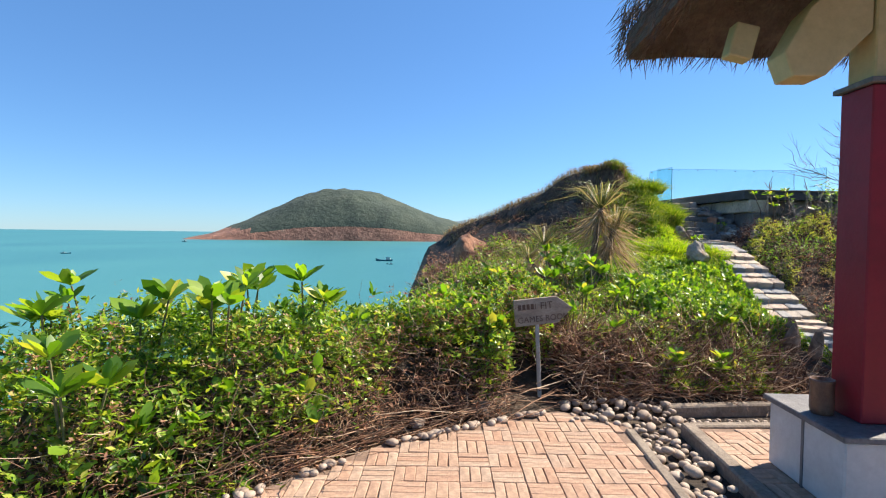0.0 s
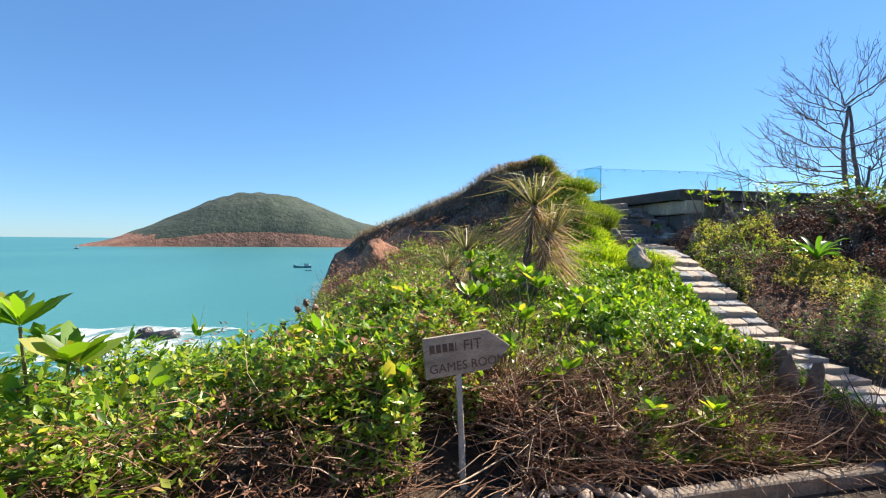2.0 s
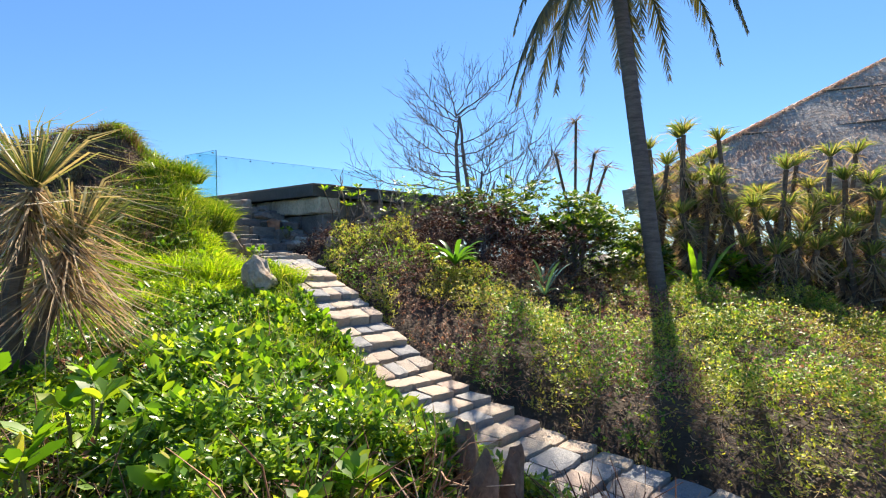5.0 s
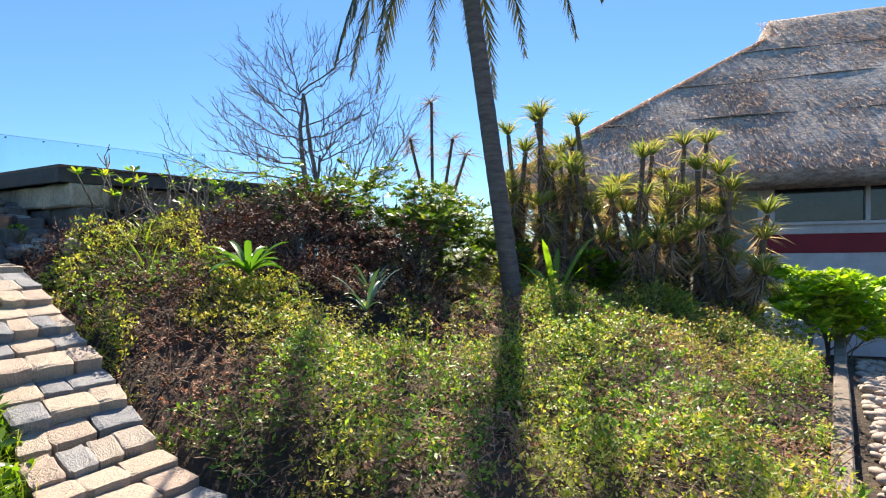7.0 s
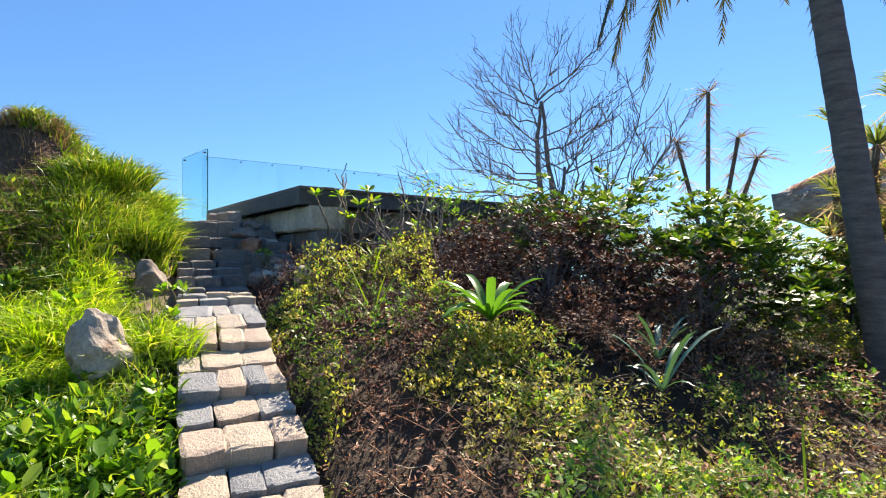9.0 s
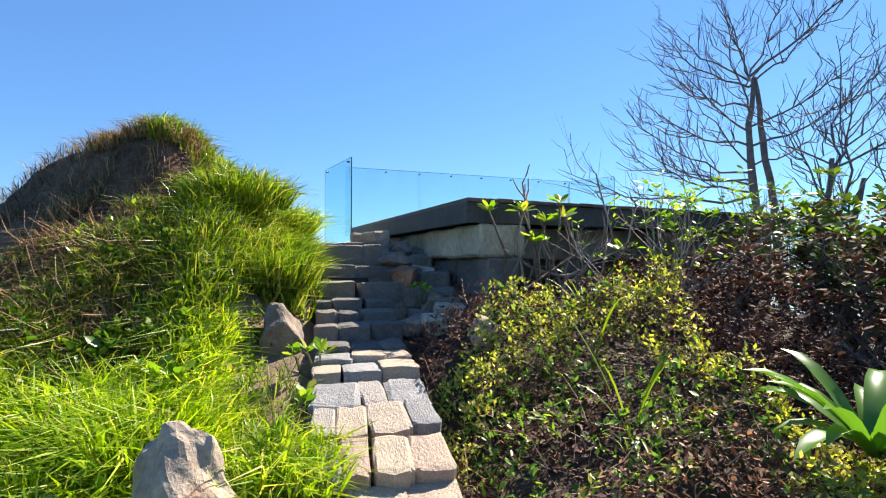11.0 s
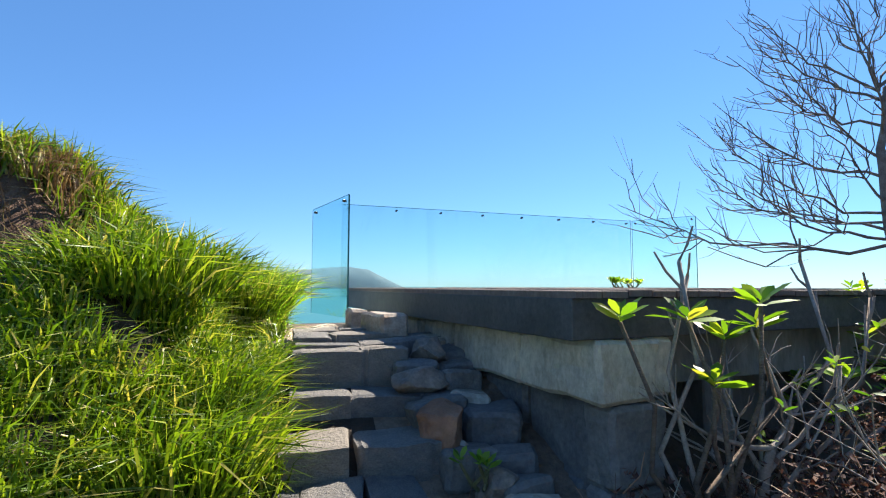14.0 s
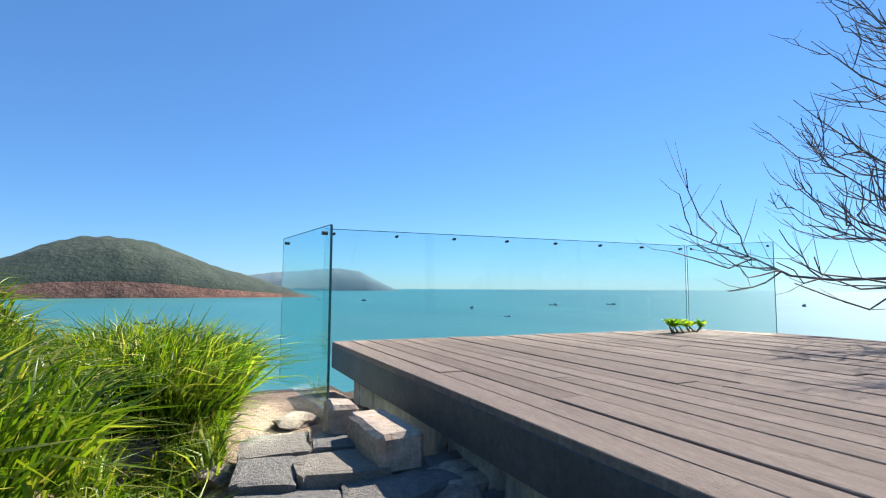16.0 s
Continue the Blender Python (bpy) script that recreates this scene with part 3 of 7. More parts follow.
def hill_island(name, centre, along, length, depth, profile, label, mat, rock=None, rockline=0.0, seed=0, nx_=120, ny_=26):
    """A long island: a height profile along its length, falling to the shore on both sides."""
    a = Vector((math.sin(radians(along)), math.cos(radians(along)), 0))
    b = Vector((a.y, -a.x, 0))
    px_, pz_ = zip(*profile)
    vs, mi = [], []
    for j in range(ny_):
        t = j / (ny_ - 1) * 2 - 1
        for i in range(nx_):
            s = i / (nx_ - 1)
            h = float(np.interp(s, px_, pz_))
            cross = max(0.0, 1 - abs(t) ** 2.2) ** 0.75
            n = noise.fractal(Vector((s * length * 0.02 + seed, t * depth * 0.02, seed)), 1.0, 2.0, 4)
            z = h * cross * (1 + 0.05 * n) + 1.2 * n * cross - 2 * (1 - cross)
            p = Vector(centre) + a * ((s - 0.5) * length) + b * (t * depth / 2)
            vs.append((p.x, p.y, SEA + z))
    fs = [(j * nx_ + i, j * nx_ + i + 1, (j + 1) * nx_ + i + 1, (j + 1) * nx_ + i) for j in range(ny_ - 1) for i in range(nx_ - 1)]
    ob = mesh_ob(name, vs, fs, mat, smooth=True)
    if rock:
        ob.data.materials.append(rock)
        for p in ob.data.polygons:
            s = ((p.center - Vector(centre)).dot(a)) / length + 0.5
            lim = rockline * (1.15 - s) * max(0.68, 0.9 + 0.4 * noise.noise(Vector((s * 7, 3.3, 0))))
            if p.center.z - SEA < lim:
                p.material_index = 1
    return tagged(ob, label, "island", kind="structure")


hill_island("backdrop_island", (-225, 974, SEA), 77, 560, 300, [(0, 1), (0.03, 6), (0.08, 15), (0.16, 36), (0.25, 60), (0.31, 78), (0.38, 90), (0.44, 95), (0.5, 97), (0.56, 90), (0.62, 80), (0.7, 62), (0.78, 46), (0.87, 34), (0.94, 18), (1, 1)],
            "wooded island hill with red rock shore", M_ISLE, M_ISLEROCK, 20, 2)
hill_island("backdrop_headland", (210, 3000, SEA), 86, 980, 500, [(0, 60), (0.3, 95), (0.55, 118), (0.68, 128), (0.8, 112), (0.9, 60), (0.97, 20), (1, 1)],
            "far headland across the bay", M_HAZED_FARISLE, None, 0, 9, 90, 16)

# ---- paved court ----


def empty(name, at, label, category, group="", kind=""):
    ob = new(name)
    ob.location = at
    return tagged(ob, label, category, group, kind)


court = mesh_ob("pavement_court", [(-3.2, -9, -0.012), (1.32, -9, -0.012), (1.32, 2.0, -0.012), (1.28, 3.1, -0.012), (0.8, 3.42, -0.012), (-0.5, 2.7, -0.012), (-1.15, 1.95, -0.012), (-3.2, 0.3, -0.012)], [(0, 1, 2, 3, 4, 5, 6, 7)], M_MORTAR)
tagged(court, "worn red brick paving in basket weave", "paving", kind="structure")
side_court = mesh_ob("pavement_terrace", [(1.66, -9, -0.012), (6.0, -9, -0.012), (6.0, 2.2, -0.012), (4.8, 3.3, -0.012), (1.74, 3.12, -0.012)], [(0, 1, 2, 3, 4)], M_MORTAR)
tagged(side_court, "worn red brick paving beside the pavilion", "paving", kind="structure")
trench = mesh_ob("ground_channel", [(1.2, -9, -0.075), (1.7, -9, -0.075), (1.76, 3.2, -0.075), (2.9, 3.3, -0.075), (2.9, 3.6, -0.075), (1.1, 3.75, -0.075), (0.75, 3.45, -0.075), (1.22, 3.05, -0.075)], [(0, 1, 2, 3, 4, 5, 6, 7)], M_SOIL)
tagged(trench, "dark gravel bed of the pebble channel", "gravel", kind="structure")


def kerb(name, a, b, w, h, label):
    a, b = Vector(a), Vector(b)
    d = b - a
    ang = math.degrees(math.atan2(d.y, d.x))
    n = max(1, round(d.length / 1.1))
    top = empty(name, a, label, "kerb", kind="structure")
    for i in range(n):
        L = d.length / n
        p = a + d * ((i + 0.5) / n)
        part("kerb_stone", box_bm(L - 0.008, w, h, pose(p.x - a.x, p.y - a.y, -0.09, 0, 0, ang), 0.012, 0.006, i + 7), M_KERB, top)
    return top


kerb("kerb_channel_left", (1.25, -5.0, 0), (1.27, 3.02, 0), 0.07, 0.1, "low concrete kerb edging the brick court")
kerb("kerb_channel_right", (1.68, -5.0, 0), (1.73, 3.1, 0), 0.1, 0.13, "concrete kerb beside the pebble channel")
kerb("kerb_bank", (1.72, 3.52, 0), (4.1, 3.86, 0), 0.11, 0.13, "raised weathered kerb at the foot of the bank")
kerb("kerb_front", (1.78, 3.17, 0), (4.0, 3.34, 0), 0.1, 0.1, "flat kerb along the brick terrace")

# ---- pavilion corner: plinth, column, roof ----
plinth = empty("column_plinth", (2.55, 2.2, 0), "pale plastered plinth with dark slate coping", "plinth")
part("block", box_bm(1.06, 0.68, 0.41, None, 0.01), M_WHITEWALL, plinth)
part("joint", box_bm(0.02, 0.7, 0.4, pose(-0.525, 0.02, 0.0), 0), M_SLATE, plinth, "dark joint line").scale = (1, 0.03, 1)
part("coping", box_bm(1.12, 0.74, 0.035, pose(0, 0, 0.412), 0.006), M_SLATE, plinth, "dark slate coping")
column = empty("column", (2.345, 2.155, 0.448), "dark red square timber column with a cream head", "column")
part("shaft", box_bm(0.25, 0.25, 1.88, None, 0.008), M_RED, column)
part("collar", box_bm(0.31, 0.31, 0.03, pose(0, 0, 1.882), 0.004), M_SLATE, column, "thin grey collar")
part("head", box_bm(0.21, 0.21, 0.9, pose(0, 0, 1.915), 0.008), M_CREAM, column, "cream painted upper post")
pot = empty("pot", (2.12, 2.2, 0.448), "brown glazed pot standing on the plinth", "pot")
bm = bmesh.new()
prof = [(0.0, 0.0), (0.075, 0.0), (0.085, 0.03), (0.082, 0.16), (0.088, 0.175), (0.088, 0.185), (0.078, 0.185), (0.07, 0.03), (0, 0.03)]
rings = [[bm.verts.new((r * math.cos(a * math.pi / 12), r * math.sin(a * math.pi / 12), z)) for a in range(24)] for r, z in prof if r > 0]
for r0, r1 in zip(rings, rings[1:]):
    for k in range(24):
        bm.faces.new((r0[k], r0[(k + 1) % 24], r1[(k + 1) % 24], r1[k]))
bm.faces.new(rings[0][::-1])
bm.faces.new(rings[-1])
part("body", bm, M_POT, pot, smooth=True)
pot.scale = (0.74, 0.74, 1.1)

# ---- signpost ----
sign = empty("signpost", (0.68, 3.5, -0.06), "weathered arrow sign on a pale timber post", "sign")
TILTS = pose(0, 0, 0, 3, -3, 9)
part("post", box_bm(0.036, 0.03, 0.86, pose(0, 0.21, 0, -15.5, -1, 0), 0.004), M_POST, sign)
bm = bmesh.new()
outline = [(-0.21, -0.125), (0.21, -0.125), (0.36, 0.0), (0.21, 0.125), (-0.21, 0.125)]
for yy in (0.0, 0.022):
    bm.faces.new([bm.verts.new((px_, yy, pz_)) for px_, pz_ in (outline if yy == 0 else outline[::-1])])
bm.verts.ensure_lookup_table()
for k in range(5):
    k2 = (k + 1) % 5
    bm.faces.new((bm.verts[k2], bm.verts[k], bm.verts[9 - k], bm.verts[9 - k2]))
bmesh.ops.bevel(bm, geom=bm.edges[:], offset=0.003, segments=1, affect="EDGES")
SIGN_M = pose(-0.024, 0.385, 0.82, -0.4, -5.3, 12.5)
bmesh.ops.transform(bm, matrix=SIGN_M, verts=bm.verts)
part("board", bm, M_WOODGREY, sign, "arrow-shaped timber board")


def lettering(text, x, z, size, parent):
    cu = bpy.data.curves.new("lettering", "FONT")
    cu.body, cu.size, cu.extrude = text, size, 0.0008
    tmp = bpy.data.objects.new("tmp", cu)
    me = bpy.data.meshes.new_from_object(tmp)
    bpy.data.objects.remove(tmp)
    me.materials.clear()
    me.materials.append(M_INK)
    me.transform(SIGN_M @ pose(x, -0.0025, z, 90, 0, 0))
    ob = new("lettering", me)
    ob.parent = parent
    return tagged(ob, "dark hand-burnt lettering")


lettering("FIT", 0.04, 0.018, 0.095, sign)
lettering("GAMES ROOM", -0.185, -0.095, 0.078, sign)
for x0, wd in [(-0.175, 0.032), (-0.133, 0.03), (-0.092, 0.03), (-0.051, 0.03), (-0.01, 0.007)]:
    part("name_bar", box_bm(wd, 0.0015, 0.05, SIGN_M @ pose(x0 + wd / 2, -0.003, 0.026)), M_INK, sign, "dark bar of a burnt-in name")

# ---- terrace: deck, wall, glass ----
DA, DB, DC_, DD, DE = (5.68, 10.04), (5.26, 13.62), (9.0, 13.82), (9.36, 13.22), (9.8, 10.5)
DZ = 2.46
deck = empty("deck", (0, 0, 0), "weathered grey timber viewing deck on stone walls", "deck")


def lerp(a, b, t):
    return tuple(p + (q - p) * t for p, q in zip(a, b))


def beam(name, a, b, w, z0, z1, mat, parent, label="", inset=0.0):
    """A board on edge from a to b, w thick to its left side."""
    a, b = Vector((*a, 0)), Vector((*b, 0))
    d = (b - a)
    ang = math.degrees(math.atan2(d.y, d.x))
    return part(name, box_bm(d.length, w, z1 - z0, Matrix.Translation((a + b) / 2) @ pose(0, 0, z0, 0, 0, ang) @ pose(0, w / 2 + inset, 0), 0.004), mat, parent, label)


beam("fascia", DB, DA, 0.04, DZ - 0.2, DZ - 0.031, M_FASCIA, deck, "dark painted fascia board")
beam("fascia", DA, DE, 0.04, DZ - 0.2, DZ - 0.031, M_FASCIA, deck, "dark painted fascia board")
beam("fascia", DE, DD, 0.04, DZ - 0.2, DZ - 0.031, M_FASCIA, deck, "dark painted fascia board")
beam("fascia", DC_, DB, 0.04, DZ - 0.2, DZ - 0.031, M_FASCIA, deck, "dark painted fascia board")
NPL = 30
rp = random.Random(4)
for i in range(NPL):
    t0, t1 = i / NPL, (i + 1) / NPL
    a0, a1 = lerp(DA, DE, t0), lerp(DA, DE, t1)
    far_l = lambda t: lerp(DB, (9.40, 13.84), t)
    b0, b1 = far_l(t0), far_l(t1)
    cut = [1.0]
    if i % 3:
        cut = [rp.uniform(0.3, 0.75), 1.0]
    s0 = 0.0
    for c in cut:
        g = 0.0022
        q = [lerp(a0, b0, s0 + (0.001 if s0 else -0.006)), lerp(a1, b1, s0 + (0.001 if s0 else -0.006)), lerp(a1, b1, c - 0.001), lerp(a0, b0, c - 0.001)]
        if t1 > 0.9 and c == 1.0:
            lim = 1 - (t1 - 0.9) * 1.75
            q[2], q[3] = lerp(a1, b1, lim), lerp(a0, b0, lim + 0.05)
        dz = rp.uniform(-0.004, 0.003)
        cx = Vector((*lerp(a0, a1, 0.5), 0))
        side = (Vector((*a1, 0)) - Vector((*a0, 0))).normalized() * (g + rp.uniform(0, 0.003))
        vs = []
        for zz in (DZ - 0.028 + dz, DZ + dz):
            for k, p in enumerate(q):
                sg = side if k in (0, 3) else -side
                vs.append((p[0] + sg.x, p[1] + sg.y, zz + rp.uniform(-0.0015, 0.0015)))
        bm = bmesh.new()
        bv = [bm.verts.new(v) for v in vs]
        for f in ((3, 2, 1, 0), (4, 5, 6, 7), (0, 1, 5, 4), (1, 2, 6, 5), (2, 3, 7, 6), (3, 0, 4, 7)):
            bm.faces.new([bv[k] for k in f])
        bmesh.ops.bevel(bm, geom=[e for e in bm.edges if all(v.co.z > DZ - 0.015 for v in e.verts)], offset=0.003, segments=1, affect="EDGES")
        part("plank", bm, M_PLANK, deck)
        s0 = c
# one solid dark slab closes the space beneath the planks
part("joist_bed", box_bm(3.6, 3.3, 0.1, pose(7.5, 11.9, DZ - 0.16, 0, 0, 4)), M_FASCIA, deck, "single dark slab under the planks")

wall = empty("wall_terrace", (0, 0, 0), "rough sandstone block wall under the deck", "wall", kind="structure")


def rough_block(sx, sy, sz, m, seed, rough=0.022):
    """A hewn block: a box cut finely, its faces uneven and its edges worn back."""
    bm = box_bm(sx, sy, sz, None, 0.02)
    bmesh.ops.subdivide_edges(bm, edges=[e for e in bm.edges if e.calc_length() > 0.12], cuts=4, use_grid_fill=True)
    off = Vector((seed * 1.7, seed * 0.9, seed * 2.3))
    for v in bm.verts:
        q = v.co * 5 + off
        v.co += Vector((noise.noise(q), noise.noise(q + Vector((9, 0, 0))), noise.noise(q + Vector((0, 9, 0))))) * rough + Vector((noise.noise(q * 4), noise.noise(q * 4.3), 0)) * rough * 0.4
    bmesh.ops.transform(bm, matrix=m, verts=bm.verts)
    return bm


def stone_run(a, b, z0, z1, rows, mean, depth, seed, name="stone", mat=M_WALLSTONE):
    r = random.Random(seed)
    a, b = Vector((*a, 0)), Vector((*b, 0))
    d = b - a
    ang = math.degrees(math.atan2(d.y, d.x))
    for j in range(rows):
        h = (z1 - z0) / rows
        s = 0.0
        while s < d.length - 0.02:
            L = min(mean * r.uniform(0.6, 1.5), d.length - s)
            if d.length - s - L < 0.12:
                L = d.length - s
            p = a + d.normalized() * (s + L / 2)
            bm = rough_block(L - 0.008, depth, h - 0.008, pose(p.x, p.y, z0 + j * h, 0, 0, ang) @ pose(0, depth / 2 + r.uniform(-0.025, 0.03), 0), r.randrange(999))
            part(name, bm, mat, wall)
            s += L


def inset(a, b, d):
    """A point line moved d to the left of a-b."""
    v = (Vector((*b, 0)) - Vector((*a, 0))).normalized()
    n = Vector((-v.y, v.x, 0)) * d
    return (a[0] + n.x, a[1] + n.y), (b[0] + n.x, b[1] + n.y)


# stair-side wall and short return at the front, then a recessed dark front
WL0, WL1 = inset((5.30, 13.3), (5.70, 10.02), 0.1)
stone_run(WL0, WL1, 1.99, 2.26, 1, 0.5, 0.34, 3)
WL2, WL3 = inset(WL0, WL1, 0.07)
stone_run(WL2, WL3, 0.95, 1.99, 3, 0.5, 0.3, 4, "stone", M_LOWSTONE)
stone_run((5.81, 10.06), (6.24, 10.1), 1.99, 2.26, 1, 0.5, 0.34, 5)
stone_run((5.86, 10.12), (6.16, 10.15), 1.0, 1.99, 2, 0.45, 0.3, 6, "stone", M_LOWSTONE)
beam("back_wall", (6.2, 10.75), (9.7, 10.95), 0.2, 0.6, 2.24, M_CONCRETE, wall, "stained concrete wall in shade")
beam("back_wall", (9.75, 10.8), (9.3, 13.4), 0.2, 0.4, 2.24, M_CONCRETE, wall, "stained concrete wall in shade")
beam("back_wall", (9.0, 13.55), (5.4, 13.4), 0.2, 0.4, 2.24, M_CONCRETE, wall, "stained concrete wall in shade")
beam("lintel", (6.25, 10.42), (9.7, 10.72), 0.18, 1.98, 2.255, M_CONCRETE, wall, "weathered concrete lintel")
for k, xx in enumerate((6.9, 7.9, 8.9)):
    part("pier", box_bm(0.22, 0.22, 1.22, pose(xx, 10.62 + 0.06 * k, 0.76), 0.01, 0.01, k), M_CONCRETE, wall, "square concrete pier")


def glass_panel(a, b, z0, z1, label, dots=4, edges=(True, True), mat=M_GLASS):
    a, b = Vector((*a, 0)), Vector((*b, 0))
    d = b - a
    L = d.length
    ang = math.degrees(math.atan2(d.y, d.x))
    top = new("glass_panel")
    top.matrix_world = Matrix.Translation((a.x, a.y, z0)) @ pose(0, 0, 0, 0, 0, ang)
    tagged(top, label, "glass balustrade", "balustrade panels")
    pane = part("pane", box_bm(L, 0.012, z1 - z0, pose(L / 2, 0, 0)), mat, top)
    pane.visible_shadow = False
    for k, xx in enumerate((-0.0035, L + 0.0035)):
        if edges[k]:
            part("edge", box_bm(0.006, 0.0125, z1 - z0, pose(xx, 0, 0)), M_GLASSEDGE, top, "green polished edge")
    part("rim", box_bm(L, 0.0125, 0.004, pose(L / 2, 0, z1 - z0 + 0.001)), M_GLASSEDGE, top, "green polished top edge")
    for k in range(dots):
        s = (k + 0.12) / max(1, dots - 0.76) * L if dots > 1 else L / 2
        bm = bmesh.new()
        bmesh.ops.create_cone(bm, cap_ends=True, segments=14, radius1=0.011, radius2=0.011, depth=0.04, matrix=pose(min(s, L - 0.03), 0, z1 - z0 - 0.035, 90))
        part("bolt", bm, M_STEEL, top, "small dark steel bolt")
    return top


glass_panel((5.10, 12.40), (4.88, 13.36), 2.22, 3.215, "upright deep green glass panel beside the top step", 2, (True, True), M_GLASS_DEEP)
G0, G1 = (5.2, 13.67), (8.97, 13.87)
glass_panel(G0, G1, DZ - 0.12, 3.335, "long clear tinted glass panel along the deck edge", 8, (False, True))
glass_panel((9.0, 13.86), (9.40, 13.2), DZ - 0.12, 3.335, "short tinted glass panel closing the deck corner", 3)

# ---- far thatched house ----
HO = Vector((3.47, 3.38, 0))
HD, HR = Vector((0.959, 0.283, 0)), Vector((0.283, -0.959, 0))
HO = HO + Vector((0.834, 0.551, 0)) * 15 + Vector((0.551, -0.834, 0)) * 9 - HR * 9 - HD * 15


def hpos(l, d, z):
    p = HO + HR * l + HD * d
    return (p.x, p.y, z)


house = empty("house", hpos(14, 16, -2), "long house with a steep grey thatched roof", "house")
vs, fs = [], []
NL, ND = 70, 120
for j in range(ND):
    d = 13.4 + (j / (ND - 1)) * 15.6
    for i in range(NL):
        l = 1.6 + (i / (NL - 1)) * 42
        front = min((d - 13.4), (29.0 - d)) / 7.8
        hip = (l - 1.6) / 9.3
        e = min(front, 0.84 * hip if hip < 1 else 1.0, 1.0)
        z = 2.75 + 6.6 * e + 0.07 * noise.noise(Vector((l * 0.5, d * 0.5, 3)))
        vs.append(hpos(l, d, z + 0.35))
fs = [(j * NL + i, j * NL + i + 1, (j + 1) * NL + i + 1, (j + 1) * NL + i) for j in range(ND - 1) for i in range(NL - 1)]
roof = mesh_ob("roof", [Vector(v) - house.location for v in vs], fs, M_ROOF, house, True, "bleached grey thatch, shaggy and weathered")
for e in (0.28, 0.5, 0.72):
    run = [Vector(hpos(l, 13.4 + 7.8 * e, 2.75 + 6.6 * e + 0.335 + 0.04 * math.sin(l * 1.3 + 9 * e))) - house.location for l in np.linspace(1.9 + 11 * e, 43, 40)]
    vs, fs = tube(run, [0.04] * 40, 5)
    mesh_ob("seam", vs, fs, M_YSTEM, house, True, "dark rope seam across the thatch")
rh = np.random.default_rng(77)
m = 45000
ln, en = rh.uniform(2.0, 26, m), rh.uniform(0.0, 0.99, m)
en = np.minimum(en, np.where(ln < 10.9, 0.84 * (ln - 1.6) / 9.3, 1.0))
foot = np.array(HO)[None] + np.array(HR)[None] * ln[:, None] + np.array(HD)[None] * (13.4 + 7.8 * en)[:, None] + np.array([0, 0, 1.0])[None] * (3.08 + 6.6 * en)[:, None]
lie = unit(-np.array(HD)[None] * 0.76 + np.array([0, 0, -1.0])[None] * (0.64 - rh.uniform(0.0, 0.35, m))[:, None] + np.array(HR)[None] * rh.normal(0, 0.22, m)[:, None])
v, t = blades(foot - np.array(house.location)[None], lie, rh.uniform(0.15, 0.38, m), rh.uniform(0.018, 0.04, m), 0.08 * np.ones(m), rh)
tagged(big_mesh("straw", v, t, L_STRAW, house), "shaggy bleached straw of the thatch", kind="stuff")
sol = roof.modifiers.new("thick", "SOLIDIFY")
sol.thickness, sol.offset = 0.7, -1


def hbox(name, l0, l1, d0, d1, z0, z1, mat, parent, label=""):
    ang = math.degrees(math.atan2(HR.y, HR.x))
    c = Vector(hpos((l0 + l1) / 2, (d0 + d1) / 2, z0)) - house.location
    return part(name, box_bm(l1 - l0, d1 - d0, z1 - z0, Matrix.Translation(c) @ pose(0, 0, 0, 0, 0, ang), 0.01), mat, parent, label)


M_WINDOW = surface("dark window glass", [(0.3, (0.02, 0.025, 0.03)), (0.7, (0.05, 0.055, 0.06))], 1, 0.08, 0)
hbox("wall", 9.3, 40, 15.0, 15.3, -2.2, 0.75, M_WHITEWALL, house)
hbox("band", 9.28, 40.02, 14.97, 15.33, 0.75, 1.3, M_RED, house, "dark red painted band")
hbox("wall", 9.3, 40, 15.0, 15.3, 1.3, 1.6, M_WHITEWALL, house)
hbox("wall", 9.3, 9.7, 15.0, 15.3, 1.6, 3.0, M_WHITEWALL, house)
hbox("wall", 9.3, 9.6, 15.3, 27, -2.2, 3.0, M_WHITEWALL, house)
for k in range(8):
    l0 = 9.7 + k * 2.35
    w = hbox("window", l0 + 0.06, l0 + 2.29, 15.1, 15.14, 1.66, 3.0, M_WINDOW, house, "dark glazed window")
    hbox("mullion", l0 - 0.06, l0 + 0.06, 15.02, 15.2, 1.6, 3.0, M_WHITEWALL, house, "pale window mullion")
hbox("sill", 9.2, 28.6, 14.9, 15.3, 1.56, 1.66, M_WHITEWALL, house, "pale window sill")

# ---- stepping-stone path and stair ----
path = empty("stepping_stone_path", (0, 0, 0), "climbing path and stair of rough cut granite cobbles", "path", kind="structure")
rc = random.Random(21)
cobble_meshes = []


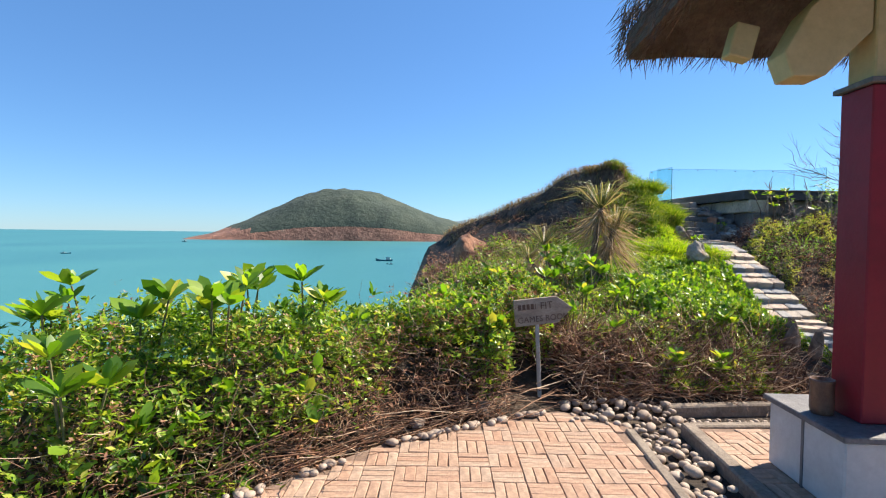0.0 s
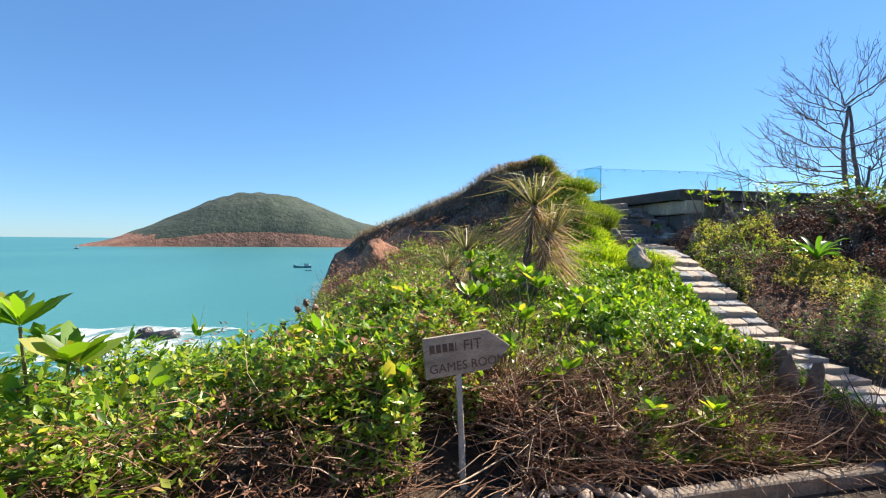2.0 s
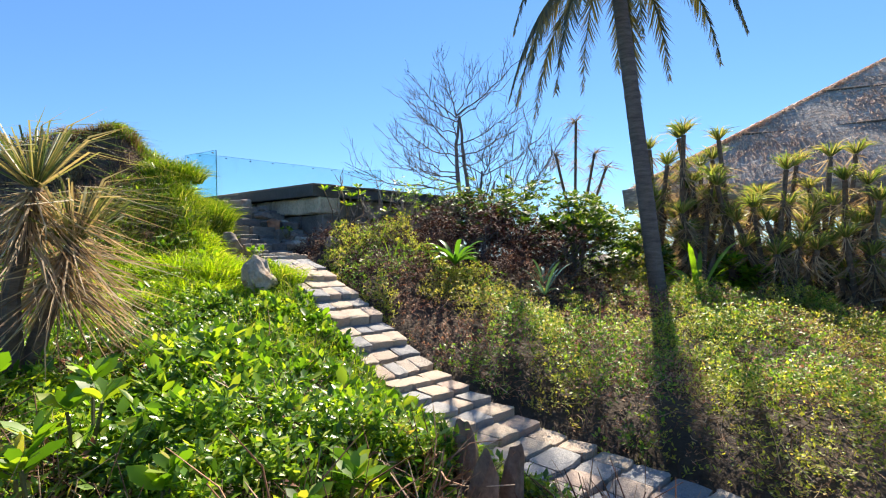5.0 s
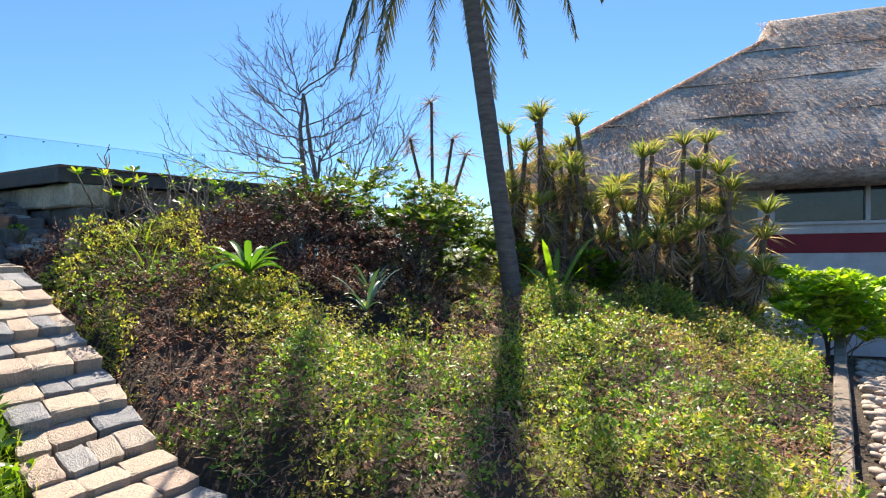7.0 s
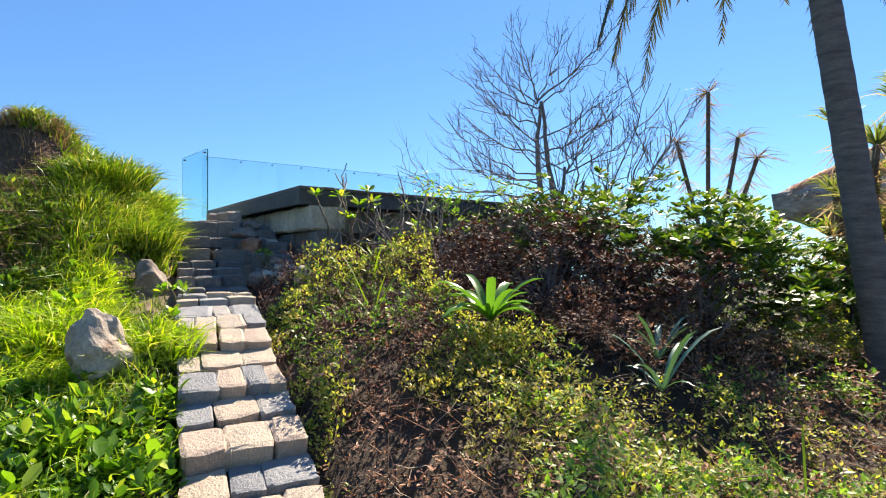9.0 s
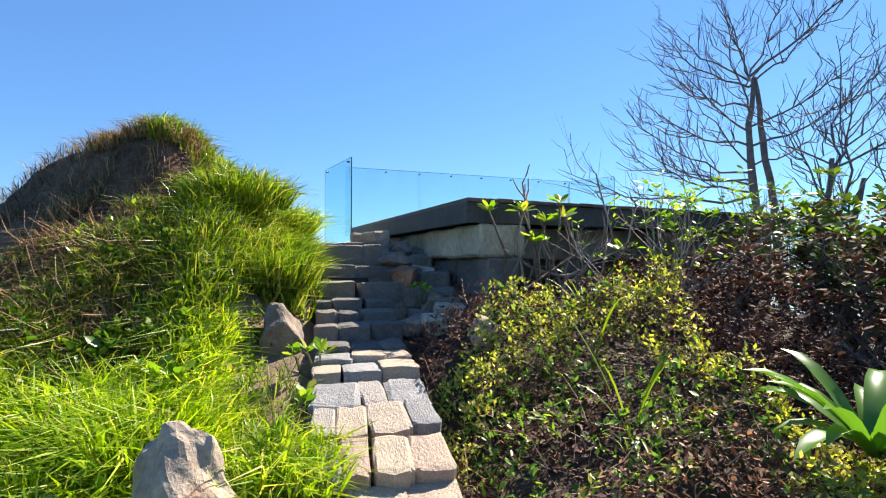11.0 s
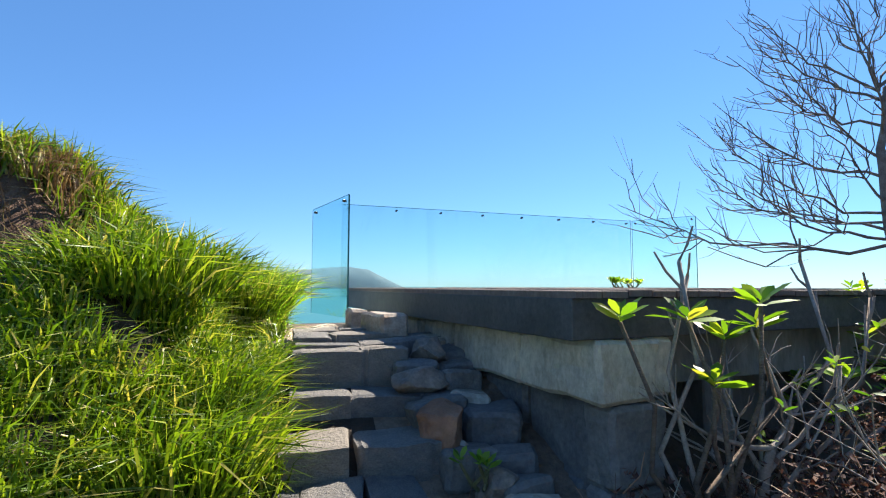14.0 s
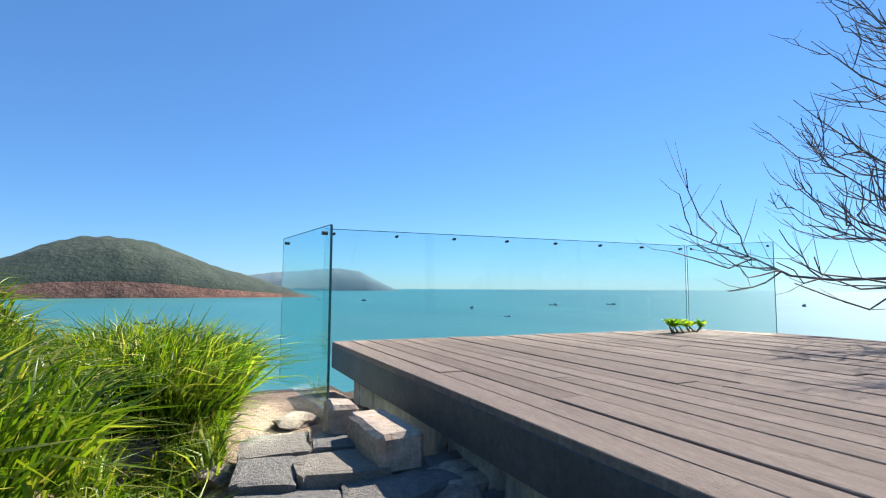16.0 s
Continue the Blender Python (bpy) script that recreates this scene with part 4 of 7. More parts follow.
def cobble_mesh(seed):
    """A worn block of unit size: an uneven top with rounded edges over rough sides."""
    r = random.Random(seed)
    c = [0.0, 0.1, 0.5, 0.9, 1.0]
    vs = []
    for j in range(5):
        for i in range(5):
            rim = i in (0, 4) or j in (0, 4)
            corner = i in (0, 4) and j in (0, 4)
            x, y = c[i] - 0.5, c[j] - 0.5
            pull = 0.93 if corner else 1.0
            k = 0.045 if rim else 0.02
            vs.append((x * pull + r.uniform(-k, k), y * pull + r.uniform(-k, k), 1 - (0.07 if corner else 0.035 if rim else 0.0) + r.uniform(-0.035, 0.025)))
    fs = [(j * 5 + i, j * 5 + i + 1, j * 5 + i + 6, j * 5 + i + 5) for j in range(4) for i in range(4)]
    ring = [0, 1, 2, 3, 4, 9, 14, 19, 24, 23, 22, 21, 20, 15, 10, 5]
    for k in ring:
        x, y, z = vs[k]
        vs.append((x * r.uniform(0.94, 1.03), y * r.uniform(0.94, 1.03), 0))
    for n in range(16):
        m = (n + 1) % 16
        fs.append((25 + n, 25 + m, ring[m], ring[n]))
    me = bpy.data.meshes.new("cobble")
    me.from_pydata(vs, [], fs)
    me.materials.append(M_COBBLE)
    return me


for k in range(18):
    cobble_meshes.append(cobble_mesh(k + 50))

# copies for the upper stair, whose colour holds its shade as well as stains
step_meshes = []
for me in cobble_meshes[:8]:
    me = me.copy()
    me.materials[0] = M_SHADESTEP
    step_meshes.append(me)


def cobble(x, y, z_top, sx, sy, h, rz):
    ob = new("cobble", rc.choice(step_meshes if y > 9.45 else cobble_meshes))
    ob.parent = path
    tip = pose(0, 0, 0, rc.uniform(-2.5, 2.5) + (12 if 6.3 < y < 9.1 else 0), rc.uniform(-2.5, 2.5), rz + rc.uniform(-4, 4))
    ob.matrix_basis = Matrix.Translation((x, y, z_top - h)) @ tip @ Matrix.Diagonal((sx, sy, h, 1))
    return ob


def course(y, z, depth, h=0.16, widths=None, x0=None, x1=None):
    """One row of cobbles across the path: its front edge at y, its top at z."""
    pc, pw = float(np.interp(y, PY, PX)), float(np.interp(y, PY, PW))
    a, b = (pc - pw if x0 is None else x0), (pc + pw if x1 is None else x1)
    n = max(2, round((b - a) / (0.25 if y < 6.3 else 0.222 if y < 10.4 else 0.29)) + (rc.random() < 0.25))
    cuts = [0.0]
    for k in range(n):
        cuts.append(cuts[-1] + rc.uniform(0.65, 1.4))
    cuts = [c / cuts[-1] for c in cuts]
    slope = math.degrees(math.atan2(float(np.interp(y + 0.3, PY, PX) - np.interp(y - 0.3, PY, PX)), 0.6))
    for c0, c1 in zip(cuts, cuts[1:]):
        xm = a + (b - a) * (c0 + c1) / 2
        cobble(xm, y + depth / 2 + rc.uniform(-0.012, 0.012), z + rc.uniform(-0.014, 0.006), (b - a) * (c1 - c0) - 0.004, depth * rc.uniform(0.95, 1.02), h, -slope)


# the flat approach, courses without risers
y = 2.6
while y < 6.3:
    course(y, float(np.interp(y + 0.1, PY, PZ)) + 0.02, 0.235, 0.1)
    y += 0.235
for k, (ys, zs, n) in enumerate(STEPS):
    nxt = STEPS[k + 1][0] if k + 1 < len(STEPS) else ys + 0.6
    dep = (nxt - ys + 0.03) / n
    wide = 5.3 if ys > 10.4 else None
    for c in range(n):
        course(ys + c * dep, zs + (0.07 if ys < 9 else 0.008) * c, dep, 0.22 if c == 0 else 0.14, x1=wide)
block = empty("stone_block", (5.2, 12.2, 2.13), "pale sawn stone blocks beside the glass panel", "stone block")
part("block", rough_block(0.15, 0.18, 0.17, pose(-0.05, 0.02, 0, 0, 0, 5), 2, 0.012), M_PALEROCK, block)
part("block", rough_block(0.19, 0.46, 0.17, pose(0.08, -0.36, -0.01, 0, 0, 8), 3, 0.012), M_PALEROCK, block)

# ---- planting ----


def thick(x, y):
    """Depth of the low planting over the soil."""
    pc, pw = np.interp(y, PY, PX), np.interp(y, PY, PW)
    e = y - plaza_edge(x)
    hedge = (0.41 + 0.14 * wob(x, y, 2.1) + 0.1 * wob(x, y, 5.0, 3) + 0.05 * wob(x, y, 10.5, 5)) * smooth01(e / 0.35)
    bank = (0.2 + 0.09 * wob(x, y, 3.0, 1) + 0.05 * wob(x, y, 8.5, 2)) * smooth01(e / 0.3)
    hedge = hedge + 0.06 * smooth01((-1.5 - x) / 0.7) * smooth01((3.4 - y) / 0.5) - 0.02 * smooth01((y - 3.6) / 0.5) * smooth01((-0.5 - x) / 0.5) + 0.1 * smooth01((y - 3.2) / 0.4) * smooth01((x + 0.7) / 0.4)
    t = hedge + (bank - hedge) * smooth01((x - 0.5) / 0.7)
    t = t * (1 - 0.45 * smooth01((y - 5.0) / 1.5))
    u = (pc - pw) - x
    t = np.where(u > 0, t * (0.25 + 0.75 * smooth01((u - 0.05) / 1.3)), t)
    r = x - (pc + pw)
    bed = (0.3 + 0.19 * wob(x, y, 2.2, 4) + 0.1 * wob(x, y, 4.7, 1) + 0.05 * wob(x, y, 9.5, 6)) * smooth01(r / 0.35)
    mound = 0.02 * np.exp(-(((x - 6.3) / 0.9) ** 2) - (((y - 8.6) / 1.1) ** 2)) + 0.3 * np.exp(-(((x - 8.3) / 1.0) ** 2) - (((y - 7.6) / 1.2) ** 2))
    return np.where(x > pc, bed + mound * smooth01(r / 0.5), t)


def clear_of_path(x, y, gap):
    pc, pw = np.interp(y, PY, PX), np.interp(y, PY, PW)
    ok = np.abs(x - pc) > pw + gap
    ok &= ~((x > 5.25) & (x < 9.8) & (y > 9.9 + 0.1 * (x - 5.7)) & (y < 13.9))
    ok &= ~((y > 10.3) & (x > 4.6) & (x < 5.75))
    ok &= ~((x > 0.4) & (x < 1.0) & (y < 3.95))
    ok &= np.hypot(x - 3.47, y - 4.42) > 0.3
    return ok & (y > plaza_edge(x) + 0.02)


def sow(n, x0, x1, y0, y1, keep, rng):
    x, y = rng.uniform(x0, x1, n), rng.uniform(y0, y1, n)
    k = keep(x, y)
    return x[k], y[k]


def spread_way(n, rng, up=0.5):
    w = rng.normal(size=(n, 3))
    w[:, 2] = np.abs(w[:, 2]) * 0.6 + up
    return unit(w)


def foliage(name, label, category, mat, n, box, keep, rng, length, width, depth=0.16, up=0.5, lift=0.0, fold=0.25, curl=0.2, tuft=5):
    """Leaves in small tufts through the top layer of the planting, as one mass."""
    x, y = sow(n // tuft, *box, keep, rng)
    z0 = ground(x, y)
    th = thick(x, y)
    low = np.minimum(depth, th + 0.02)
    z = z0 + th + lift - low * rng.uniform(0, 1, len(x)) ** 1.4 + 0.05 * rng.normal(size=len(x)) * np.minimum(1, th * 4)
    pos = np.repeat(np.stack([x, y, z], 1), tuft, 0)
    pos += rng.normal(size=pos.shape) * np.array([0.014, 0.014, 0.01])
    m = len(pos)
    L = length * rng.uniform(0.55, 1.35, m)
    v, t = (leaves if length > 0.08 else small_leaves)(pos, spread_way(m, rng, up), L, width * rng.uniform(0.7, 1.25, m) * L / length, fold, curl, rng)
    return tagged(big_mesh(name, v, t, mat), label, category, kind="stuff")


def grass(name, label, mat, n, box, keep, rng, length, width, lean=(0, 0), droop=0.35, spread=0.35, lift=0.0):
    x, y = sow(n, *box, keep, rng)
    m = len(x)
    pos = np.stack([x, y, ground(x, y) + lift], 1)
    w = rng.normal(size=(m, 3)) * spread
    w[:, :2] += np.array(lean)
    w[:, 2] = 1
    L = length * rng.uniform(0.5, 1.3, m)
    v, t = blades(pos, unit(w), L, width * rng.uniform(0.7, 1.3, m), droop * rng.uniform(0.2, 1.6, m), rng)
    return tagged(big_mesh(name, v, t, mat), label, "grass", kind="stuff")


RNG = np.random.default_rng(5)
patchy = lambda x, y, k: wob(x, y, 1.9, k) + 0.6 * wob(x, y, 4.3, k + 1)
left_side = lambda x, y: x < np.interp(y, PY, PX)

# hedge beside the court
in_hedge = lambda x, y: clear_of_path(x, y, 0.05) & (x < 1.1 - 0.25 * (y - 3.4)) & (x > np.interp(y, [0, 3.5, 5, 7], [-3.9, -3.3, -2.0, -1.2]))
foliage("hedge_foliage", "dense glossy green hedge leaves beside the brick court", "hedge", L_HEDGE, 150000, (-3.9, 1.2, 0.0, 6.5), lambda x, y: in_hedge(x, y) & (patchy(x, y, 0.3) + 1.5 * smooth01((y - plaza_edge(x) - 0.12) / 0.6) > 0.5), RNG, 0.055, 0.025, 0.34, 0.35)
foliage("hedge_dry_foliage", "withered brown leaves in the hedge", "dry leaves", L_DRY, 90000, (-3.9, 1.2, 0.0, 6.5), lambda x, y: in_hedge(x, y) & (patchy(x, y, 0.3) - 1.3 * smooth01((0.7 - y + plaza_edge(x)) / 0.5) < 0.1), RNG, 0.032, 0.013, 0.4, 0.3)
bare = lambda x, y: (y > 8.5) & (y < 10.05) & (x > np.interp(y, PY, PX) - np.interp(y, PY, PW) - 0.5)
scarp = lambda x, y: (x < 3.75) & (seg_dist(x, y, (3.35, 11.5), (-0.3, 14.0))[1] > 0.42) & (seg_dist(x, y, (3.35, 11.5), (-0.3, 14.0))[1] < np.where(x < 3.35, 1.05, 0.8)) & (y < 11.7 - 0.667 * (x - 3.35))
hump = lambda x, y: clear_of_path(x, y, -0.02) & left_side(x, y) & ~(scarp(x, y) & (wob(x, y, 6) < 0.55)) & (x > 2.4 + 0.2 * np.abs(y - 10)) & (y > 8.9) & (y < 13.4)
foliage("hedge_broad_foliage", "broad fleshy green leaves among the hedge", "hedge", L_BIG, 3200, (-3.9, 0.6, 0.0, 5.4), lambda x, y: in_hedge(x, y) & (patchy(x, y, 6.3) > 0.15), RNG, 0.11, 0.06, 0.15, 0.8, 0.04)
# bank and slope left of the steps
in_slope = lambda x, y: clear_of_path(x, y, 0.0) & left_side(x, y) & (x > np.interp(y, [3, 5, 6, 8, 14], [0.3, -1.6, -1.3, -1.0, -1.4])) & (y < 14.6)
bright = lambda x, y: in_slope(x, y) & ~bare(x, y) & (x > 2.2 - 0.22 * (y - 4.5)) & (y > 4.55 + 0.15 * np.abs(x - 3.2)) & (y < 9.6) & (wob(x, y, 5.5, 3) + 0.6 * wob(x, y, 2.2, 7) > -0.75)
foliage("ground_cover", "bright green leafy ground cover on the slope beside the steps", "ground cover", L_COVER, 165000, (0.8, 4.6, 4.4, 9.8), bright, RNG, 0.048, 0.023, 0.13, 0.45, 0.03)
foliage("weed_foliage", "broad pointed weed leaves standing out of the ground cover", "weeds", L_COVER, 11000, (1.2, 4.6, 5.2, 9.6), lambda x, y: bright(x, y) & (patchy(x, y, 4.9) > -0.1), RNG, 0.085, 0.042, 0.08, 0.8, 0.07)
foliage("slope_foliage", "green and yellowing shrub leaves over the hillside", "shrubs", L_HEDGE, 100000, (-1.6, 4.2, 3.8, 11), lambda x, y: in_slope(x, y) & ~bright(x, y) & (y < 10.5) & (patchy(x, y, 1.2) > -0.4) & ((y > plaza_edge(x) + 0.55) | (patchy(x, y, 5.2) > 0.1)), RNG, 0.05, 0.023, 0.2, 0.4, 0.03)
foliage("slope_dry_foliage", "withered brown leaves over the hillside", "dry leaves", L_DRY, 60000, (-1.6, 4.2, 3.6, 14), lambda x, y: in_slope(x, y) & ~hump(x, y) & ~scarp(x, y) & (y < 12) & ~bright(x, y) & (patchy(x, y, 1.2) < 0.25), RNG, 0.045, 0.022, 0.2, 0.3)
# long grass on the hump by the stair
grass("long_grass", "long bright green grass on the hump beside the stair", L_GRASS, 66000, (2.2, 5.0, 8.6, 13.4), lambda x, y: hump(x, y) & ~bare(x, y) & (wob(x, y, 7.5, 2) + 0.7 * wob(x, y, 3.1, 6) > -0.55) & (y > 9.45 + 0.3 * wob(x, y, 3)) & (x + 0.35 * wob(x, y, 4) > 3.2 - 0.3 * (11 - y)), RNG, 0.27, 0.0095, (0.06, -0.1), 0.42, 0.32)
grass("lush_grass", "bright yellow-green tufted grass below the hump", L_LUSH, 46000, (2.2, 4.6, 8.2, 10.6), lambda x, y: hump(x, y + 0.7) & ~bare(x, y) & (y <= 9.55 + 0.3 * wob(x, y, 3)) & (wob(x, y, 6.5, 2) + 0.7 * wob(x, y, 3.1, 6) > -0.6), RNG, 0.29, 0.01, (0.1, -0.12), 0.42, 0.32)
grass("hump_dry_grass", "brown dry grass over the shoulder of the hump", L_DRYGRASS, 22000, (2.0, 3.9, 9.4, 12.6), lambda x, y: hump(x, y) & (x < 3.55 + 0.3 * wob(x, y, 4)), RNG, 0.22, 0.009, (0.0, -0.25), 0.5)
grass("crest_grass", "dry straw grass along the ridge crest", L_DRYGRASS, 26000, (-1.6, 4.0, 9.8, 14.6), lambda x, y: in_slope(x, y) & ~(scarp(x, y) & (wob(x, y, 5) < 0.7)) & (seg_dist(x, y, (3.4, 11.6), (-0.1, 13.9))[1] < 0.85), RNG, 0.22, 0.006, (0, 0), 0.4)
grass("scarp_grass", "brown withered grass hanging over the earth scarp", L_SCARPGRASS, 30000, (-0.6, 4.0, 9.6, 14.2), lambda x, y: in_slope(x, y) & scarp(x, y) & (wob(x, y, 4.4, 2) + 0.6 * wob(x, y, 9, 1) > -0.45 - 0.6 * smooth01((x - 2.3) / 0.6)), RNG, 0.12, 0.005, (-0.15, -0.6), 0.6, 0.4)
grass("cover_grass", "thin grass blades through the ground cover", L_LUSH, 6000, (1.6, 4.5, 4.8, 9.6), lambda x, y: bright(x, y) & (wob(x, y, 2.6, 4) + 0.5 * (y - 6.6) > 0.1), RNG, 0.17, 0.006, (0.05, -0.05), 0.4, 0.4, 0.05)
grass("slope_grass", "thin green grass among the shrubs", L_GRASS, 26000, (-1.5, 4.4, 4.6, 10), lambda x, y: in_slope(x, y) & (patchy(x, y, 2.2) > 0.1), RNG, 0.2, 0.006, (0, 0), 0.35, 0.4, 0.05)
foliage("bank_dry_foliage", "curled brown leaves hanging in the dead stems of the bank", "dry leaves", L_DRY, 30000, (0.3, 4.0, 3.2, 5.3), lambda x, y: clear_of_path(x, y, 0.1) & left_side(x, y) & (y < plaza_edge(x) + 1.0) & (patchy(x, y, 7.7) > -0.6), RNG, 0.034, 0.012, 0.3, 0.1, 0.02, 0.4, 0.5)
foliage("bank_foliage", "green shrub leaves over the dry bank", "shrubs", L_HEDGE, 56000, (0.2, 4.0, 3.4, 5.4), lambda x, y: clear_of_path(x, y, 0.1) & left_side(x, y) & (y < plaza_edge(x) + 1.4) & (patchy(x, y, 8.4) + 0.5 * wob(x, y, 9, 2) > 0.1 - 0.75 * smooth01((y - plaza_edge(x) - 0.45) / 0.5)), RNG, 0.05, 0.024, 0.16, 0.5, 0.06)
# bed right of the steps
# shadowed ground under the trees: green leaves left out, dark plum ones kept
hollow = lambda x, y: (x > 6.55 + 0.25 * wob(x, y, 2.5, 1)) & (y > 6.75 + 0.2 * wob(x, y, 3.1, 2)) & (y < 10.6) & (x < 9.9)
underwall = lambda x, y: (y > 9.1 + 0.25 * wob(x, y, 3.3, 2) + 0.7 * smooth01((x - 6.2) / 0.8))
in_bed = lambda x, y: clear_of_path(x, y, 0.02) & ~left_side(x, y) & (y > 2.98) & (y < 12) & (x < 12)
foliage("bed_foliage", "low yellow-green shrub leaves in the bed right of the path", "shrubs", L_MIXED, 190000, (4.7, 12, 3.0, 10.8), lambda x, y: in_bed(x, y) & ~hollow(x, y) & ~underwall(x, y) & (patchy(x, y, 2.7) > 0.0 + 1.3 * smooth01((y - 7.4) / 0.8) - 0.1 * smooth01((6.5 - y) / 2)), RNG, 0.03, 0.0145, 0.22, 0.45, 0.03)
foliage("bed_green_foliage", "fresh green shrub leaves in the bed", "shrubs", L_FRESH, 150000, (4.7, 12, 3.0, 10.8), lambda x, y: in_bed(x, y) & ~hollow(x, y) & ~underwall(x, y) & (patchy(x, y, 3.6) > 0.0 - 0.15 * smooth01((7.3 - y) / 0.5)), RNG, 0.038, 0.018, 0.24, 0.45, 0.0)
# shadow of the upper bed is painted by these dark leaves
foliage("bed_plum_foliage", "purple-brown shrub leaves in the upper bed, darkened for shade", "dry leaves", L_SHADEPLUM, 55000, (4.9, 9.5, 7.0, 10.8), lambda x, y: in_bed(x, y) & ((y > 7.4 + 0.5 * wob(x, y, 2)) | hollow(x, y)), RNG, 0.034, 0.014, 0.22, 0.3, 0.01)
foliage("bed_tip_foliage", "small yellow-green shoot tips on the upper bed", "shrubs", L_MIXED, 85000, (4.9, 9.5, 7.0, 10.8), lambda x, y: in_bed(x, y) & ~hollow(x, y) & ~underwall(x, y) & (y > 7.2) & (patchy(x, y, 9.1) > -0.15), RNG, 0.029, 0.015, 0.03, 0.8, 0.04)
foliage("bed_dry_foliage", "withered purple-brown shrub leaves in the bed", "dry leaves", L_DRY, 80000, (4.7, 11, 3.0, 10.8), lambda x, y: in_bed(x, y) & ((y < 7.8) | (patchy(x, y, 5.9) > 0.35)) & (patchy(x, y, 2.7) < 0.15 + 0.9 * smooth01((y - 7.4) / 0.8)), RNG, 0.034, 0.013, 0.25, 0.2)
# dry twigs
def twig_mass(name, label, n, box, keep, length, radius, up=0.25, top=1.0):
    x, y = sow(n, *box, keep, RNG)
    m = len(x)
    pos = np.stack([x, y, ground(x, y) + thick(x, y) * RNG.uniform(0, top, m)], 1)
    w = RNG.normal(size=(m, 3))
    w[:, 2] = w[:, 2] * 0.5 + up
    L = length * RNG.uniform(0.4, 1.5, m)
    v, q = twigs(pos, unit(w), L, radius * RNG.uniform(0.5, 1.4, m), 0.14, RNG)
    return tagged(big_mesh(name, v, q, M_TWIG), label, "dry twigs", kind="stuff")


twig_mass("bank_twigs", "tangle of dry brown stems along the foot of the bank", 38000, (-3.6, 4.0, 0.2, 5.2), lambda x, y: clear_of_path(x, y, 0.1) & left_side(x, y) & (y < plaza_edge(x) + np.where(x < 0.5, 0.8, 0.85) + 0.2 * wob(x, y, 3)), 0.26, 0.003, 0.2, 0.95)
twig_mass("bed_twigs", "dry brown stems under the shrubs of the bed", 11000, (4.8, 11, 3.1, 10.4), lambda x, y: in_bed(x, y), 0.17, 0.0026, 0.6, 0.95)
twig_mass("slope_twigs", "dry stems among the hillside shrubs", 13000, (-1.2, 3.5, 4.2, 10.6), lambda x, y: in_slope(x, y) & ~bright(x, y) & ~scarp(x, y), 0.3, 0.003, 0.5, 1.0)

def fallen_branches():
    """Long dry branches lying along the foot of the hedge."""
    m = 130
    x = RNG.uniform(-2.2, 0.9, m)
    y = plaza_edge(x) + RNG.uniform(0.02, 0.4, m)
    pos = np.stack([x, y, ground(x, y) + RNG.uniform(0.02, 0.22, m)], 1)
    w = np.stack([np.ones(m) * RNG.choice([-1, 1], m), 0.75 + RNG.normal(0, 0.25, m), RNG.normal(0.05, 0.15, m)], 1)
    w[:, 1] *= np.sign(w[:, 0])
    v, q = twigs(pos, unit(w), RNG.uniform(0.3, 0.9, m), RNG.uniform(0.003, 0.007, m), 0.08, RNG)
    tagged(big_mesh("fallen_branches", v, q, M_TWIG), "long dry branches lying along the hedge foot", "dry branches", kind="stuff")


fallen_branches()
twig_mass("front_twigs", "dense red-brown dead stems on the front of the bank", 9000, (0.9, 3.9, 3.6, 4.9), lambda x, y: clear_of_path(x, y, 0.1) & left_side(x, y) & (y < plaza_edge(x) + 0.85), 0.34, 0.0044, 0.35, 1.2)

# ---- stones ----


def gz(x, y):
    return float(ground(np.array([x]), np.array([y]))[0])


def boulder(name, x, y, size, seed, label, mat=M_GREYROCK, sink=0.12, rot=0, tip=0, rough=0.25, z=None, taper=0.0):
    ob = empty(name, (x, y, (gz(x, y) if z is None else z) - sink * size[2] + 0.5 * size[2]), label, "rock", "loose rocks")
    bm = rock_bm(size, seed, sub=4, rough=rough * 0.7, facets=11)
    for v in bm.verts:
        k = 1 - taper * (v.co.z / size[2] + 0.5)
        v.co.x, v.co.y = v.co.x * k - taper * 0.22 * v.co.z, v.co.y * k
    bmesh.ops.transform(bm, matrix=pose(0, 0, 0, tip, 0, rot), verts=bm.verts)
    part("stone", bm, mat, ob)
    return ob


boulder("standing_stone", 4.0, 8.2, (0.56, 0.34, 0.5), 3, "pale pitted standing stone in the grass beside the steps", M_PALEROCK, 0.3, -12, 4, 0.6, 1.08, 0.62)
boulder("standing_stone", 3.32, 4.47, (0.2, 0.18, 0.4), 5, "rounded brown stone at the corner of the bank", M_BROWNROCK, 0.1, 0, 4, 0.14, 0.26, 0.25)
boulder("standing_stone", 3.5, 4.74, (0.22, 0.2, 0.5), 6, "pointed grey stone at the corner of the bank", M_BROWNROCK, 0.1, 40, -5, 0.2, 0.2, 0.4)
boulder("standing_stone", 3.6, 4.52, (0.18, 0.16, 0.38), 8, "squat grey stone at the corner of the bank", M_BROWNROCK, 0.1, 80, 5, 0.2, 0.2, 0.35)
boulder("boulder", 4.3, 9.75, (0.36, 0.36, 0.4), 9, "rough brown boulder beside the stair", M_GREYROCK, 0.2, 10, 0, 0.34, 1.36)
boulder("boulder", 5.48, 9.15, (0.24, 0.2, 0.24), 12, "small pale boulder among the shrubs", M_PALEROCK, 0.1, 10, 0, 0.25, 1.42)
boulder("boulder", 5.32, 10.62, (0.3, 0.26, 0.24), 14, "red brown boulder against the wall", M_ROCKFACE, 0.1, 30, 0, 0.25, 1.72)
